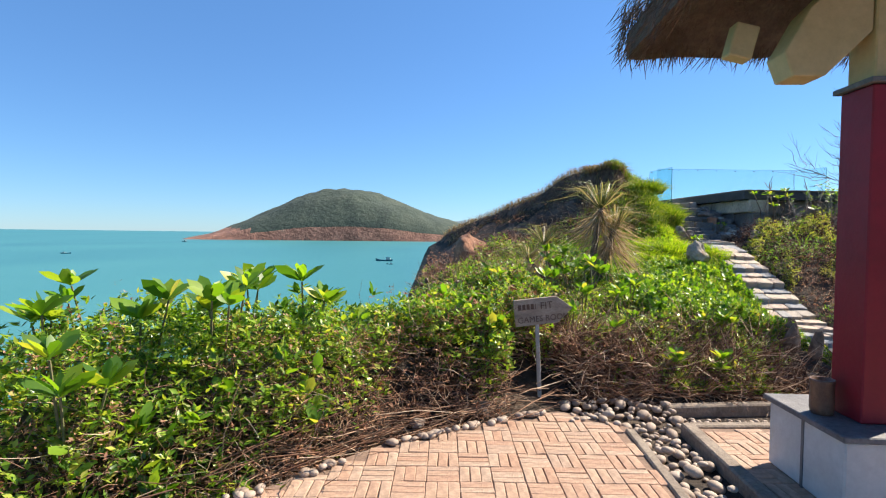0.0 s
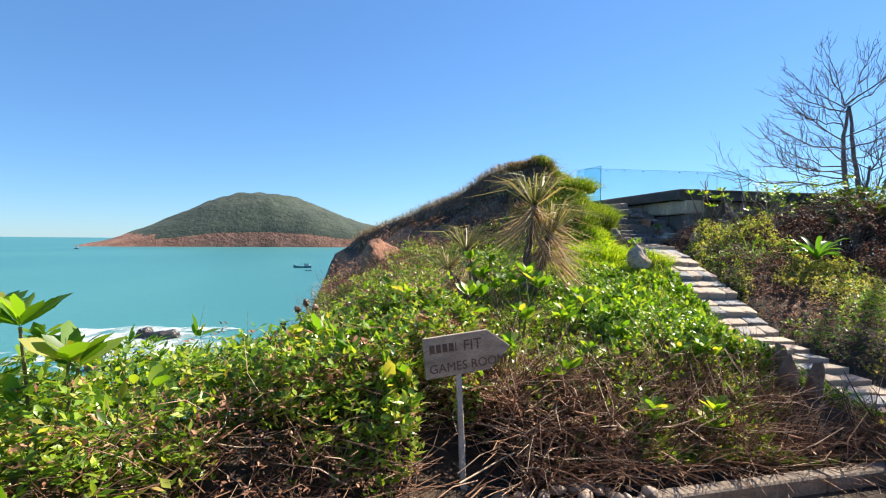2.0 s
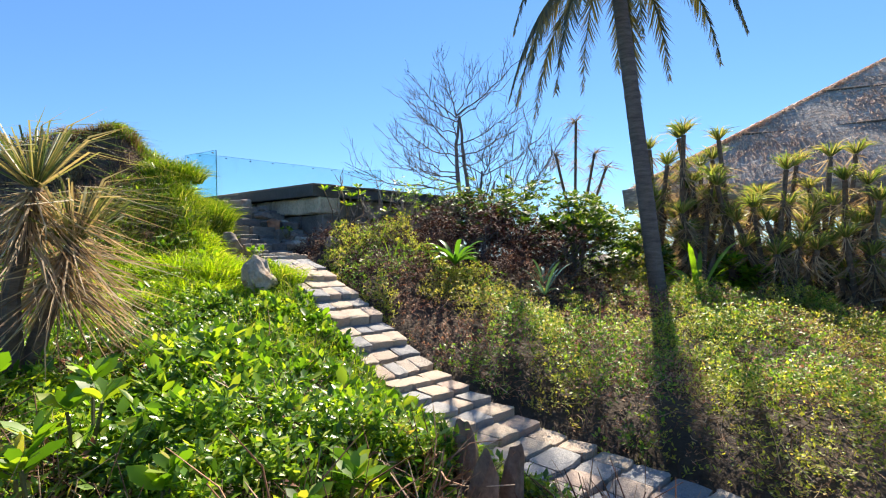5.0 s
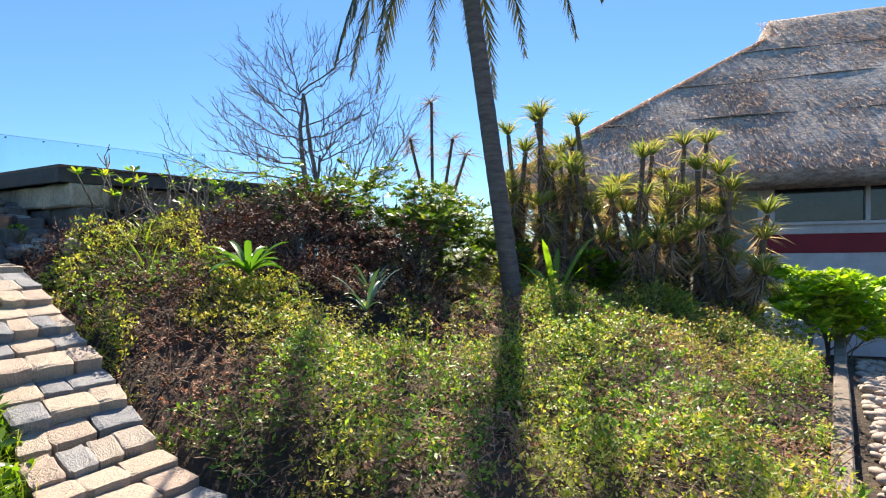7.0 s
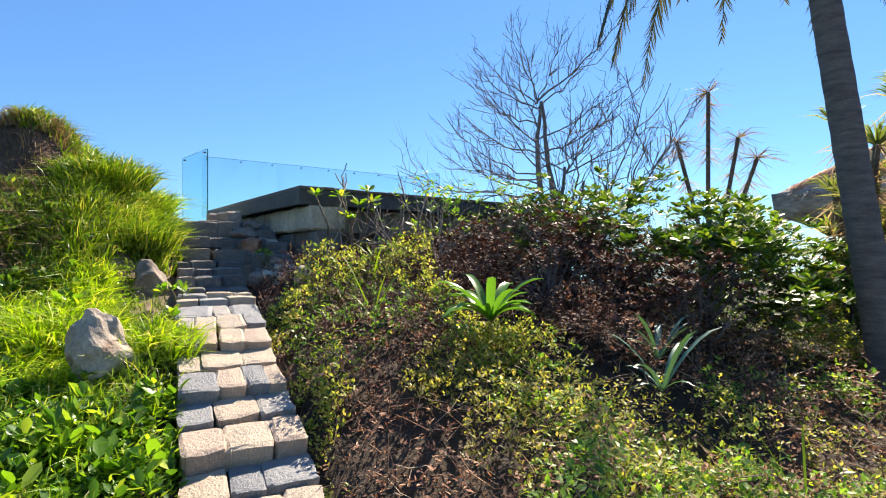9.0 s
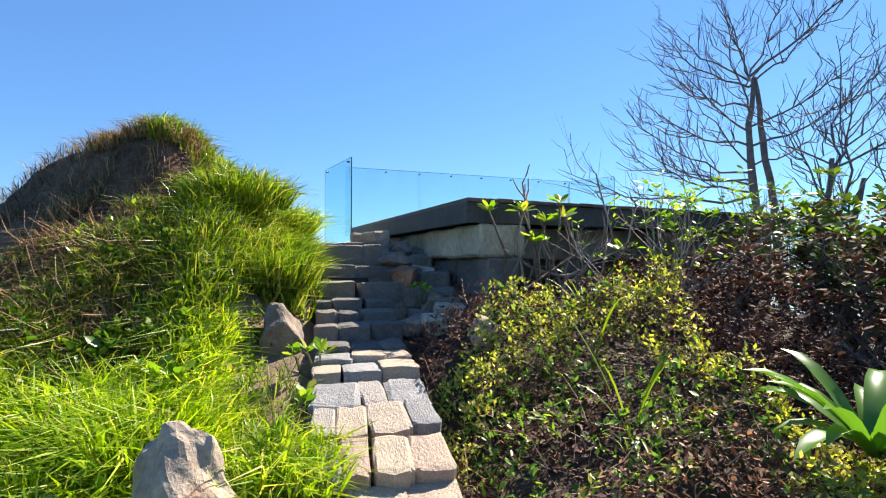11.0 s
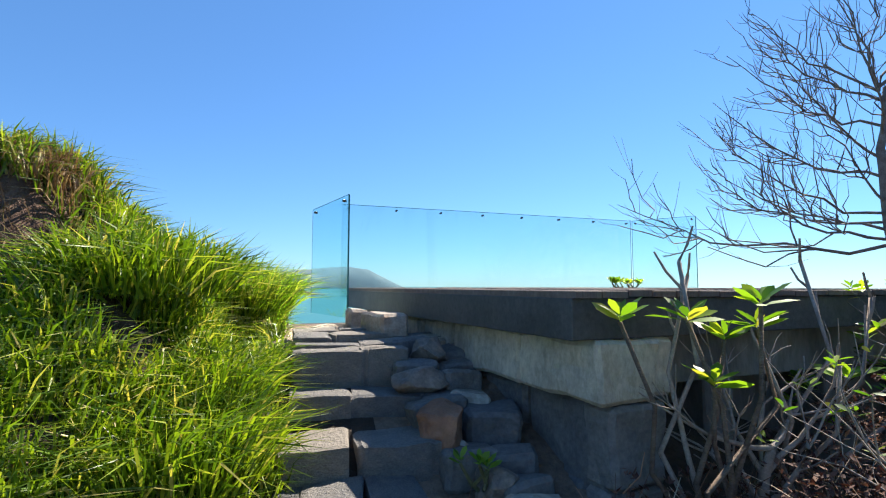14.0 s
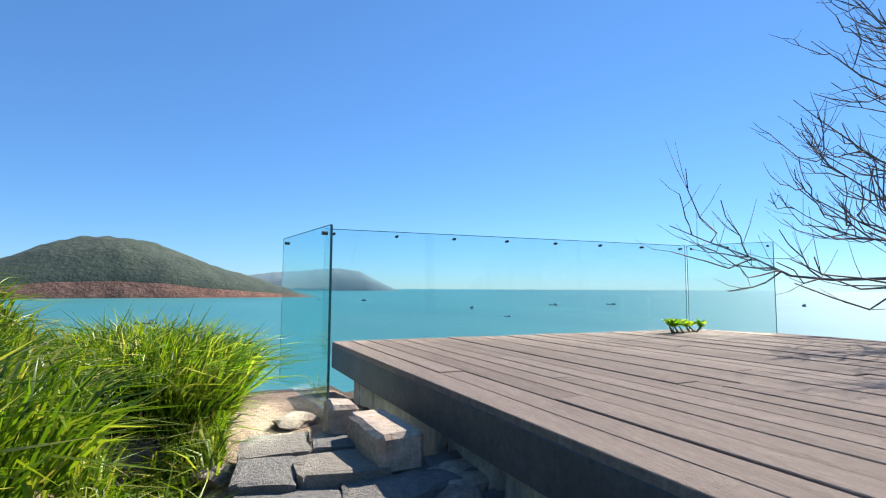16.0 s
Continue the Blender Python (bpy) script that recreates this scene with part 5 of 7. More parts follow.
boulder("boulder", 5.33, 10.95, (0.36, 0.24, 0.16), 15, "rough grey stone slab against the wall", M_GREYROCK, 0.1, 5, 0, 0.3, 1.9)
boulder("boulder", 5.2, 9.9, (0.26, 0.2, 0.16), 16, "grey stone beside the stair", M_GREYROCK, 0.1, 5, 0, 0.3, 1.42)
boulder("boulder", 5.5, 10.35, (0.26, 0.24, 0.22), 41, "grey rubble stone at the foot of the wall", M_GREYROCK, 0.1, 25, 0, 0.3, 1.5)
boulder("boulder", 5.56, 10.05, (0.24, 0.2, 0.2), 42, "grey rubble stone at the foot of the wall", M_GREYROCK, 0.1, 65, 0, 0.3, 1.4)
boulder("boulder", 5.45, 11.3, (0.3, 0.22, 0.2), 43, "grey rubble stone at the foot of the wall", M_GREYROCK, 0.1, 95, 0, 0.3, 2.0)
rr_ = random.Random(71)
for k in range(22):
    yy = 9.95 + 1.75 * (k % 11) / 10 + rr_.uniform(-0.05, 0.05)
    xx = (5.36 if k < 11 else 5.58) + rr_.uniform(-0.04, 0.05)
    sz_ = rr_.uniform(0.2, 0.32)
    rub = empty("rubble_stone", (xx, yy, gz(xx, yy) - 0.06), "angular grey rubble stone packed against the wall", "rock", "rubble stones")
    part("stone", rough_block(sz_, sz_ * rr_.uniform(0.6, 0.9), sz_ * rr_.uniform(0.6, 0.95), pose(0, 0, 0, rr_.uniform(-9, 9), rr_.uniform(-9, 9), rr_.uniform(-25, 25)), 300 + k, 0.022), M_LOWSTONE if k % 4 else M_WALLSTONE, rub)
boulder("boulder", 3.7, 13.3, (0.5, 0.4, 0.3), 19, "flat pale rock beyond the hump", M_PALEROCK, 0.2, 15, 0, 0.2)
boulder("boulder", 4.85, 12.3, (0.42, 0.32, 0.1), 51, "flat sandy rock at the top of the stair", M_GREYROCK, 0.3, 70, 0, 0.2)
boulder("boulder", 4.95, 12.65, (0.3, 0.26, 0.1), 52, "flat sandy rock at the top of the stair", M_GREYROCK, 0.3, 20, 0, 0.25)
boulder("boulder", 4.6, 12.05, (0.24, 0.2, 0.09), 53, "small sandy rock at the top of the stair", M_GREYROCK, 0.3, 40, 0, 0.25)
boulder("boulder", 4.45, 12.7, (0.5, 0.4, 0.12), 22, "flat sandy rock at the top of the stair", M_GREYROCK, 0.2, 25, 0, 0.2)
boulder("boulder", 0.05, 10.7, (1.0, 1.1, 1.4), 57, "bare red rock outcrop on the cliff edge", M_ROCKFACE, 0.3, 25, 0, 0.45, 0.5)
boulder("boulder", -0.35, 13.75, (1.1, 0.9, 1.5), 25, "bare red rock outcrop at the end of the ridge", M_ROCKFACE, 0.25, 25, 0, 0.22, 0.55)
boulder("boulder", 0.15, 3.32, (0.2, 0.14, 0.1), 27, "small stone at the edge of the paving", M_GREYROCK, 0.2, 15, 0, 0.2, 0.0)
boulder("boulder", -0.35, 2.95, (0.14, 0.12, 0.08), 28, "small stone at the edge of the paving", M_GREYROCK, 0.2, 45, 0, 0.2, 0.0)
# surf rocks below the cliff
for k, (x, y, sx) in enumerate([(-33.5, 79, 4.6), (-36.5, 80, 2.6), (-30.5, 62, 3.0), (-33, 61, 2.4), (-28, 63, 2.2)]):
    boulder("sea_rock", x, y, (sx, sx * 0.7, 2.6 if k < 2 else 2.0), 30 + k, "dark wet rock in the surf below the cliff" if k < 2 else "red-brown shore rock at the foot of the cliff", M_WETROCK if k < 2 else M_ROCKFACE, 0.4, k * 40, 0, 0.4, SEA)


def foam_material():
    """White broken water: a lace of foam with clear water between."""
    m = surface("white surf", [(0.3, (0.65, 0.72, 0.72)), (0.7, (0.85, 0.88, 0.87))], 0.6, 0.8, 0.3, 3)
    nt = m.node_tree
    lace = ramp(nt, [(0.4, (0, 0, 0)), (0.68, (1, 1, 1))], noise_fac(nt, 0.3, 9, 0.72, stretch=(1, 0.45, 1)))
    clear = nt.nodes.new("ShaderNodeBsdfTransparent")
    ms = nt.nodes.new("ShaderNodeMixShader")
    nt.links.new(lace, ms.inputs[0])
    nt.links.new(clear.outputs[0], ms.inputs[1])
    nt.links.new(nt.nodes["Principled BSDF"].outputs[0], ms.inputs[2])
    nt.links.new(ms.outputs[0], nt.nodes["Material Output"].inputs["Surface"])
    return m


M_FOAM = foam_material()
rf = random.Random(8)
surf = Soup()
for k, (cx, cy, L, W) in enumerate([(-36, 78, 11, 9), (-42, 84, 12, 6), (-33, 68, 9, 7), (-28, 74, 7, 5), (-40, 70, 9, 8), (-30, 86, 6, 2.5)]):
    n = 26
    z = SEA + 0.06 + 0.02 * k
    vs = [(cx, cy, z)]
    for i in range(n):
        th = 2 * math.pi * i / n
        r = rf.uniform(0.6, 1.1)
        vs.append((cx + math.cos(th) * L * r, cy + math.sin(th) * W * r, z))
    surf.add(vs, [(0, i + 1, (i + 1) % n + 1) for i in range(n)])
tagged(mesh_ob("surf", surf.v, surf.f, M_FOAM), "white surf breaking over rocks below the cliff", "surf", kind="stuff")

# ---- boats and buoys ----
M_HULL = surface("blue green boat paint", [(0.3, (0.02, 0.12, 0.16)), (0.7, (0.04, 0.2, 0.24))], 1, 0.5, 0.1)
M_CABIN = surface("pale boat cabin paint", [(0.3, (0.45, 0.5, 0.5)), (0.7, (0.6, 0.64, 0.62))], 1, 0.6, 0.1)


def boat(x, y, yaw, size, label):
    top = new("fishing_boat")
    top.matrix_world = Matrix.Translation((x, y, SEA)) @ pose(0, 0, 0, 0, 0, yaw) @ Matrix.Scale(size, 4)
    tagged(top, label, "boat", "moored boats")
    bm = bmesh.new()
    secs = []
    for s, w, sheer in ((-5, 1.0, 1.2), (-3, 1.5, 0.9), (0, 1.6, 0.8), (3, 1.3, 1.0), (4.6, 0.6, 1.5), (5.4, 0.06, 1.9)):
        secs.append([bm.verts.new(p) for p in ((s, -w, sheer), (s, -w * 0.75, -0.3), (s, 0, -0.5), (s, w * 0.75, -0.3), (s, w, sheer), (s, 0, sheer - 0.1))])
    for a, b in zip(secs, secs[1:]):
        for k in range(6):
            bm.faces.new((a[k], b[k], b[(k + 1) % 6], a[(k + 1) % 6]))
    bm.faces.new(secs[0])
    bm.faces.new(secs[-1][::-1])
    part("hull", bm, M_HULL, top)
    cab = part("cabin", box_bm(2.6, 2.0, 1.5, pose(-2.2, 0, 0.8), 0.05), M_CABIN, top, "pale boxy wheelhouse")
    part("roof", box_bm(3.2, 2.4, 0.12, pose(-2.1, 0, 2.3), 0.03), M_HULL, top)
    vs, fs = tube([(0.8, 0, 0.8), (0.8, 0, 3.6)], [0.07, 0.05], 6)
    mesh_ob("mast", vs, fs, M_CABIN, top)
    vs, fs = tube([(4.6, 0, 1.4), (4.9, 0, 2.6)], [0.06, 0.04], 6)
    mesh_ob("bow_post", vs, fs, M_CABIN, top)


boat(-45, 262, 182, 0.85, "small blue-green fishing boat moored in the bay")
boat(-38, 236, 170, 0.3, "tiny dinghy moored in the bay")
boat(-240, 288, 20, 0.5, "small dark boat far out on the bay")
boat(-360, 620, 150, 0.9, "small dark boat far out on the bay")
for k, (az, dist, sz) in enumerate([(22, 420, 0.8), (10, 640, 1.1), (31, 520, 0.8), (37, 560, 0.9), (26, 300, 0.35), (54, 620, 1.0)]):
    boat(4.8 + dist * math.sin(radians(az)), 9.5 + dist * math.cos(radians(az)), 80 + 25 * k, sz, "small fishing boat moored far out on the bay")

# ---- broad-leaved seedlings ----


def rosette_arrays(tip, n, length, rng, up=0.35, width=0.32):
    a = rng.uniform(0, 2 * math.pi) + np.arange(n) * 2.4 + rng.uniform(-0.4, 0.4, n)
    w = np.stack([np.cos(a), np.sin(a), up + rng.uniform(-0.2, 0.5, n) + 0.9 * (np.arange(n) / n) ** 2 + rng.uniform(-0.1, 0.1, n)], 1)
    L = length * rng.uniform(0.75, 1.15, n) * (1 - 0.35 * np.arange(n) / n)
    pos = np.repeat(np.array(tip)[None], n, 0) + np.array([0, 0, 1.0]) * (np.arange(n) / n * 0.03)[:, None]
    return leaves(pos, unit(w), L, L * width, 0.12, 0.16, rng)


def seedling(x, y, height, stems, leaf, seed, label="broad-leaved green seedling on bare pale stems", z=None, n=9, lean=0.2, name="seedling"):
    rng = np.random.default_rng(seed)
    z0 = (gz(x, y) if z is None else z) - 0.03
    ob = empty(name, (x, y, z0), label, "plant", "seedlings")
    vv, tt, off = [], [], 0
    for k in range(stems):
        a = rng.uniform(0, 6.28)
        h = height * rng.uniform(0.7, 1.05)
        tip = Vector((math.cos(a) * h * lean * rng.uniform(0.4, 1.6), math.sin(a) * h * lean * rng.uniform(0.4, 1.6), h))
        mid = tip * 0.5 + Vector((rng.uniform(-0.04, 0.04), rng.uniform(-0.04, 0.04), -0.02))
        vs, fs = tube([(0, 0, 0), mid, tip], [0.011, 0.009, 0.007], 5)
        mesh_ob("stem", vs, fs, M_STEM, ob)
        v, t = rosette_arrays(tuple(tip), n, leaf, rng, 0.7, 0.44)
        vv.append(v)
        tt.append(t + off)
        off += len(v)
    big_mesh("foliage", np.concatenate(vv), np.concatenate(tt), L_BIG, ob)
    return ob


for k, (x, y, h, st, lf) in enumerate([(-2.04, 3.66, 0.86, 3, 0.22), (-1.3, 3.2, 0.8, 3, 0.22), (-1.75, 2.7, 0.84, 4, 0.22), (-2.35, 2.6, 0.8, 3, 0.22), (-2.6, 2.1, 0.74, 3, 0.2), (-2.1, 1.75, 0.78, 3, 0.2), (-0.75, 3.9, 0.45, 2, 0.14), (-2.9, 2.9, 0.8, 2, 0.2),
                                     (0.0, 4.9, 0.5, 3, 0.13), (0.35, 5.3, 0.55, 3, 0.14), (1.35, 6.2, 0.55, 3, 0.15), (1.05, 5.6, 0.45, 3, 0.14), (1.75, 5.3, 0.42, 3, 0.15), (2.1, 4.85, 0.4, 2, 0.13),
                                     (2.45, 4.6, 0.36, 2, 0.11), (1.7, 4.6, 0.35, 2, 0.11), (0.8, 4.6, 0.42, 2, 0.13), (1.95, 4.05, 0.34, 2, 0.17), (2.35, 3.98, 0.3, 2, 0.16), (1.45, 7.0, 0.5, 3, 0.14), (0.6, 6.4, 0.45, 3, 0.12),
                                     (0.1, 4.5, 0.55, 3, 0.17), (0.55, 4.9, 0.62, 4, 0.18), (0.95, 5.15, 0.6, 4, 0.17), (1.3, 4.95, 0.5, 3, 0.16), (1.6, 5.75, 0.6, 4, 0.18), (0.3, 5.8, 0.55, 4, 0.16), (0.75, 5.75, 0.62, 4, 0.17), (1.15, 6.35, 0.7, 4, 0.18), (1.0, 4.35, 0.42, 3, 0.15), (1.45, 4.3, 0.42, 3, 0.14), (2.75, 4.6, 0.4, 3, 0.13), (2.0, 5.6, 0.45, 3, 0.15)]):
    seedling(x, y, h * (0.98 if k < 8 else 1), st, lf * (1.1 if k < 8 else 1), 100 + k, n=10)
seedling(4.5, 9.35, 0.2, 4, 0.12, 140, "low glossy seedling with round leaves beside the stair", None, 5, 0.6)
seedling(5.42, 10.35, 0.16, 4, 0.07, 144, "small green weed growing by the wall", 1.62, 6, 0.6)
seedling(4.42, 8.95, 0.12, 3, 0.11, 141, "low glossy seedling with round leaves beside the stair", None, 5, 0.6)


def deck_shrub(x, y, z, tips, label, seed, leaf=0.15, n=11):
    """Bare crooked stems from one root, each ending in a whorl of fleshy leaves; a tip with no leaves stays a bare fork."""
    rng = np.random.default_rng(seed)
    ob = empty("deck_shrub", (x, y, z), label, "shrub", "shrubs before the deck")
    for tx, ty, tz, leafy in tips:
        tip = Vector((tx, ty, tz))
        way = Vector((tx * 0.1 + rng.uniform(-0.16, 0.16), ty * 0.25 + rng.uniform(-0.1, 0.1), tz * 0.3))
        mid = Vector((tx * 0.85 + rng.uniform(-0.12, 0.12), ty * 0.75 + rng.uniform(-0.05, 0.05), tz * 0.62))
        vs, fs = tube([(0, 0, -0.05), way, mid, tip], [0.014, 0.011, 0.009, 0.0085], 7)
        stem = mesh_ob("stem", vs, fs, M_PALETWIG if not leafy else M_YSTEM, ob, True)
        if leafy:
            v, t = rosette_arrays(tuple(tip), n, leaf, rng, 0.35, 0.36)
            big_mesh("whorl", v, t, L_BIG, stem)
        else:
            for k in range(3):
                d = Vector((rng.normal() * 0.07, rng.normal() * 0.05, rng.uniform(0.06, 0.16)))
                vs, fs = tube([mid.lerp(tip, 0.4 + 0.3 * k), mid.lerp(tip, 0.4 + 0.3 * k) + d * 0.6, mid.lerp(tip, 0.4 + 0.3 * k) + d + Vector((0, 0, 0.03))], [0.007, 0.006, 0.0045], 6)
                mesh_ob("twig", vs, fs, M_PALETWIG, stem)
    return ob


deck_shrub(6.16, 9.84, 1.5, [(-0.33, 0.1, 0.84, 1), (-0.08, 0.02, 0.84, 1), (0.2, -0.06, 0.9, 1), (0.14, 0.06, 0.76, 1), (-0.03, -0.05, 0.6, 1), (0.02, 0.12, 1.02, 0), (-0.04, 0.1, 1.08, 0), (0.3, 0.05, 0.8, 1)], "fleshy-leaved shrub on bare forked stems before the deck", 150)
deck_shrub(6.75, 9.9, 1.45, [(0.3, 0.05, 0.6, 1), (0.12, 0.1, 1.15, 0), (0.42, 0.0, 0.98, 0), (-0.2, 0.05, 0.75, 0), (0.55, -0.05, 0.8, 0), (0.05, -0.1, 0.7, 0)], "bare forked grey shrub before the deck", 151)
seedling(8.5, 13.5, 0.06, 5, 0.1, 160, "creeping green plant over the deck edge", DZ + 0.03, 12, 1.6, "creeper")
seedling(8.75, 13.55, 0.05, 5, 0.09, 161, "creeping green plant over the deck edge", DZ + 0.03, 12, 1.6, "creeper")


def strap_plant(x, y, n, length, seed, label, mat=None, up=0.7, width=0.12, z=None, name="strap_leaf_plant"):
    """A ground rosette of long arching leaves."""
    rng = np.random.default_rng(seed)
    ob = empty(name, (x, y, (gz(x, y) + float(thick(np.array([x]), np.array([y]))[0]) * 0.5 if z is None else z)), label, "plant", "strap-leaved plants")
    for k in range(n):
        a = k * 2.4 + rng.uniform(-0.3, 0.3)
        L = length * rng.uniform(0.6, 1.1)
        el = up * rng.uniform(0.5, 1.6)
        d = Vector((math.cos(a), math.sin(a), 0))
        sd = Vector((-d.y, d.x, 0))
        vs = []
        for i in range(6):
            t = i / 5
            w = width * L * (0.35 + 1.3 * t) * (1 - t) ** 0.6 + 0.003
            c = d * (L * t) + Vector((0, 0, L * (el * t - 0.75 * t * t)))
            vs += [c - sd * w / 2 + Vector((0, 0, w * 0.25)), c, c + sd * w / 2 + Vector((0, 0, w * 0.25))]
        fs = []
        for i in range(5):
            for j in range(2):
                fs.append((i * 3 + j, i * 3 + j + 1, i * 3 + j + 4, i * 3 + j + 3))
        mesh_ob("leaf", vs, fs, mat or L_BIG, ob, True)
    return ob


strap_plant(6.34, 7.6, 24, 0.44, 1, "large nest fern with broad arching green leaves", L_FERN, 1.05, 0.26, 1.22)
strap_plant(6.9, 6.6, 10, 0.36, 2, "spiky blue-green agave among the shrubs", L_AGAVE, 1.4, 0.14, 0.85)
strap_plant(7.3, 6.9, 10, 0.36, 3, "spiky blue-green agave among the shrubs", L_AGAVE, 1.4, 0.14, 0.95)
strap_plant(9.6, 5.75, 9, 0.6, 4, "pale strap-leaved lily beside the palm", None, 1.4, 0.2, 0.6)
for k, (x, y) in enumerate([(5.9, 8.7), (5.6, 8.0), (6.6, 5.7), (7.0, 4.6), (6.2, 9.2), (7.6, 5.4)]):
    strap_plant(x, y, 9, 0.3, 20 + k, "thin tuft of green blades in the shrubs", L_GRASS, 1.6, 0.05)

# ---- grass clumps at the top of the stair ----


def grass_clump(x, y, z, radius, length, n, seed, label, mat=None):
    rng = np.random.default_rng(seed)
    ob = empty("grass_clump", (x, y, z), label, "grass", "grass clumps")
    a, r = rng.uniform(0, 6.28, n), radius * np.sqrt(rng.uniform(0, 1, n))
    pos = np.stack([np.cos(a) * r, np.sin(a) * r, 0.25 * radius * (1 - (r / radius) ** 2)], 1)
    w = np.stack([np.cos(a) * r / radius * 0.5, np.sin(a) * r / radius * 0.5, np.ones(n)], 1) + rng.normal(size=(n, 3)) * 0.25
    for k in range(6):
        q = (a >= k * 6.28 / 6) & (a < (k + 1) * 6.28 / 6)
        m = int(q.sum())
        v, t = blades(pos[q], unit(w[q]), length * rng.uniform(0.5, 1.25, m), 0.0105 * rng.uniform(0.6, 1.3, m), 0.32 * rng.uniform(0.2, 1.6, m), rng)
        big_mesh("tuft", v, t, mat or L_GRASS, ob)


grass_clump(4.15, 12.7, gz(4.15, 12.7) + 0.0, 0.5, 0.46, 3200, 1, "dense clump of long green grass beside the glass panel")
grass_clump(3.95, 12.6, gz(3.95, 12.6) - 0.02, 0.4, 0.42, 2200, 2, "dense clump of long green grass beyond the hump")
grass_clump(3.75, 8.85, gz(3.75, 8.85) - 0.06, 0.3, 0.36, 1500, 3, "bright clump of long grass below the hump", L_LUSH)
grass_clump(3.4, 8.6, gz(3.4, 8.6) - 0.06, 0.3, 0.36, 1400, 4, "bright clump of long grass below the hump", L_LUSH)
for k, (cx_, cy_, cr_, cl_) in enumerate([(4.22, 10.35, 0.3, 0.36), (4.24, 10.75, 0.28, 0.34)]):
    grass_clump(cx_, cy_, gz(cx_, cy_) - 0.05, cr_, cl_, 1200, 30 + k, "dense clump of long green grass overhanging the stair")
grass_clump(3.95, 11.0, gz(3.95, 11.0) - 0.05, 0.4, 0.34, 1800, 5, "dense clump of long green grass on the hump beside the stair")
grass_clump(3.5, 9.15, gz(3.5, 9.15) - 0.06, 0.35, 0.38, 1500, 6, "bright clump of long grass below the hump", L_LUSH)

# ---- dry stalks at the cliff edge ----
stalks = empty("stalk_plant", (-0.3, 5.25, gz(-0.3, 5.25) - 0.05), "leggy plant with thick stalks and dead brown heads", "plant")
rk = random.Random(6)
for k in range(7):
    h = rk.uniform(0.5, 0.85)
    dx, dy = rk.uniform(-0.4, 0.3), rk.uniform(-0.25, 0.3)
    vs, fs = tube([(dx * 0.1, dy * 0.1, 0), (dx * 0.4, dy * 0.4, h * 0.55), (dx, dy, h)], [0.014, 0.012, 0.012], 6)
    mesh_ob("stalk", vs, fs, M_STEM, stalks)
    bm = rock_bm((0.055, 0.055, 0.06), 90 + k, sub=2, rough=0.5)
    bmesh.ops.transform(bm, matrix=Matrix.Translation((dx, dy, h + 0.01)), verts=bm.verts)
    part("dead_head", bm, M_POT, stalks, "dried brown flower head")

# ---- pandanus on the slope ----


def sword_head(tip, n, length, rng, up=0.25, width=0.05, droop=0.28):
    """Arrays of sword leaves that burst from a stem's tip."""
    a = rng.uniform(0, 6.28, n)
    el = rng.uniform(-0.35, 1.4, n) + up
    w = unit(np.stack([np.cos(a), np.sin(a), el], 1))
    L = length * rng.uniform(0.65, 1.15, n)
    pos = np.array(tip)[None] + w * 0.02
    return blades(pos, w, L, width * L * rng.uniform(0.7, 1.2, n), droop * rng.uniform(0.2, 1.7, n), rng)


def sword_tree(name, x, y, stems, label, category, group, seed, leaf=0.42, n=46, mat=L_YUCCA, dead=0, z=None, width=0.06, radius=0.035, rise=0.35, droop=0.28):
    """Bare stems, each with a head of sword leaves; some with a skirt of dead ones."""
    rng = np.random.default_rng(seed)
    z0 = (gz(x, y) if z is None else z) - 0.05
    ob = empty(name, (x, y, z0), label, category, group)
    vv, tt, off = [], [], 0
    dv, dt, doff = [], [], 0
    for sx, sy, h in stems:
        mid = Vector((sx * 0.35, sy * 0.35, h * 0.5)) + Vector((rng.uniform(-0.05, 0.05), rng.uniform(-0.05, 0.05), 0))
        tip = Vector((sx, sy, h))
        vs, fs = tube([(sx * 0.1, sy * 0.1, 0), mid, tip], [radius * 1.5, radius * 1.1, radius], 7)
        mesh_ob("stem", vs, fs, M_YSTEM, ob)
        v, t = sword_head(tuple(tip), n, leaf, rng, rise, width, droop)
        vv.append(v)
        tt.append(t + off)
        off += len(v)
        for k in range(dead):
            m = 10
            a = rng.uniform(0, 6.28, m)
            pos = np.array(lerp(tuple(mid), tuple(tip), rng.uniform(0.4, 1.0)))[None] + np.stack([np.cos(a), np.sin(a), 0 * a], 1) * radius
            w = unit(np.stack([np.cos(a), np.sin(a), rng.uniform(-1.6, -0.1, m)], 1))
            v, t = blades(pos, w, leaf * rng.uniform(0.6, 1.2, m), width * leaf * 0.7 * np.ones(m), 0.15 * np.ones(m), rng)
            dv.append(v)
            dt.append(t + doff)
            doff += len(v)
    big_mesh("foliage", np.concatenate(vv), np.concatenate(tt), mat, ob)
    if dead:
        tagged(big_mesh("dead_skirt", np.concatenate(dv), np.concatenate(dt), L_SKIRT, ob), "skirt of dry straw-coloured dead leaves", kind="stuff")
    return ob


sword_tree("pandanus", 1.85, 6.75, [(0.16, 0.28, 1.3), (0.34, 0.2, 0.95)], "wind-bent pandanus with green and straw-dry leaves", "pandanus", "pandanus", 3, 0.72, 120, L_PANDAN, 26, None, 0.02, 0.045, 0.9, 0.55)
sword_tree("pandanus", 1.25, 6.9, [(-0.1, 0.1, 0.7), (-0.3, 0.2, 0.45)], "small pandanus with green and straw-dry leaves", "pandanus", "pandanus", 4, 0.55, 70, L_PANDAN, 12, None, 0.022, 0.03, 0.9, 0.5)

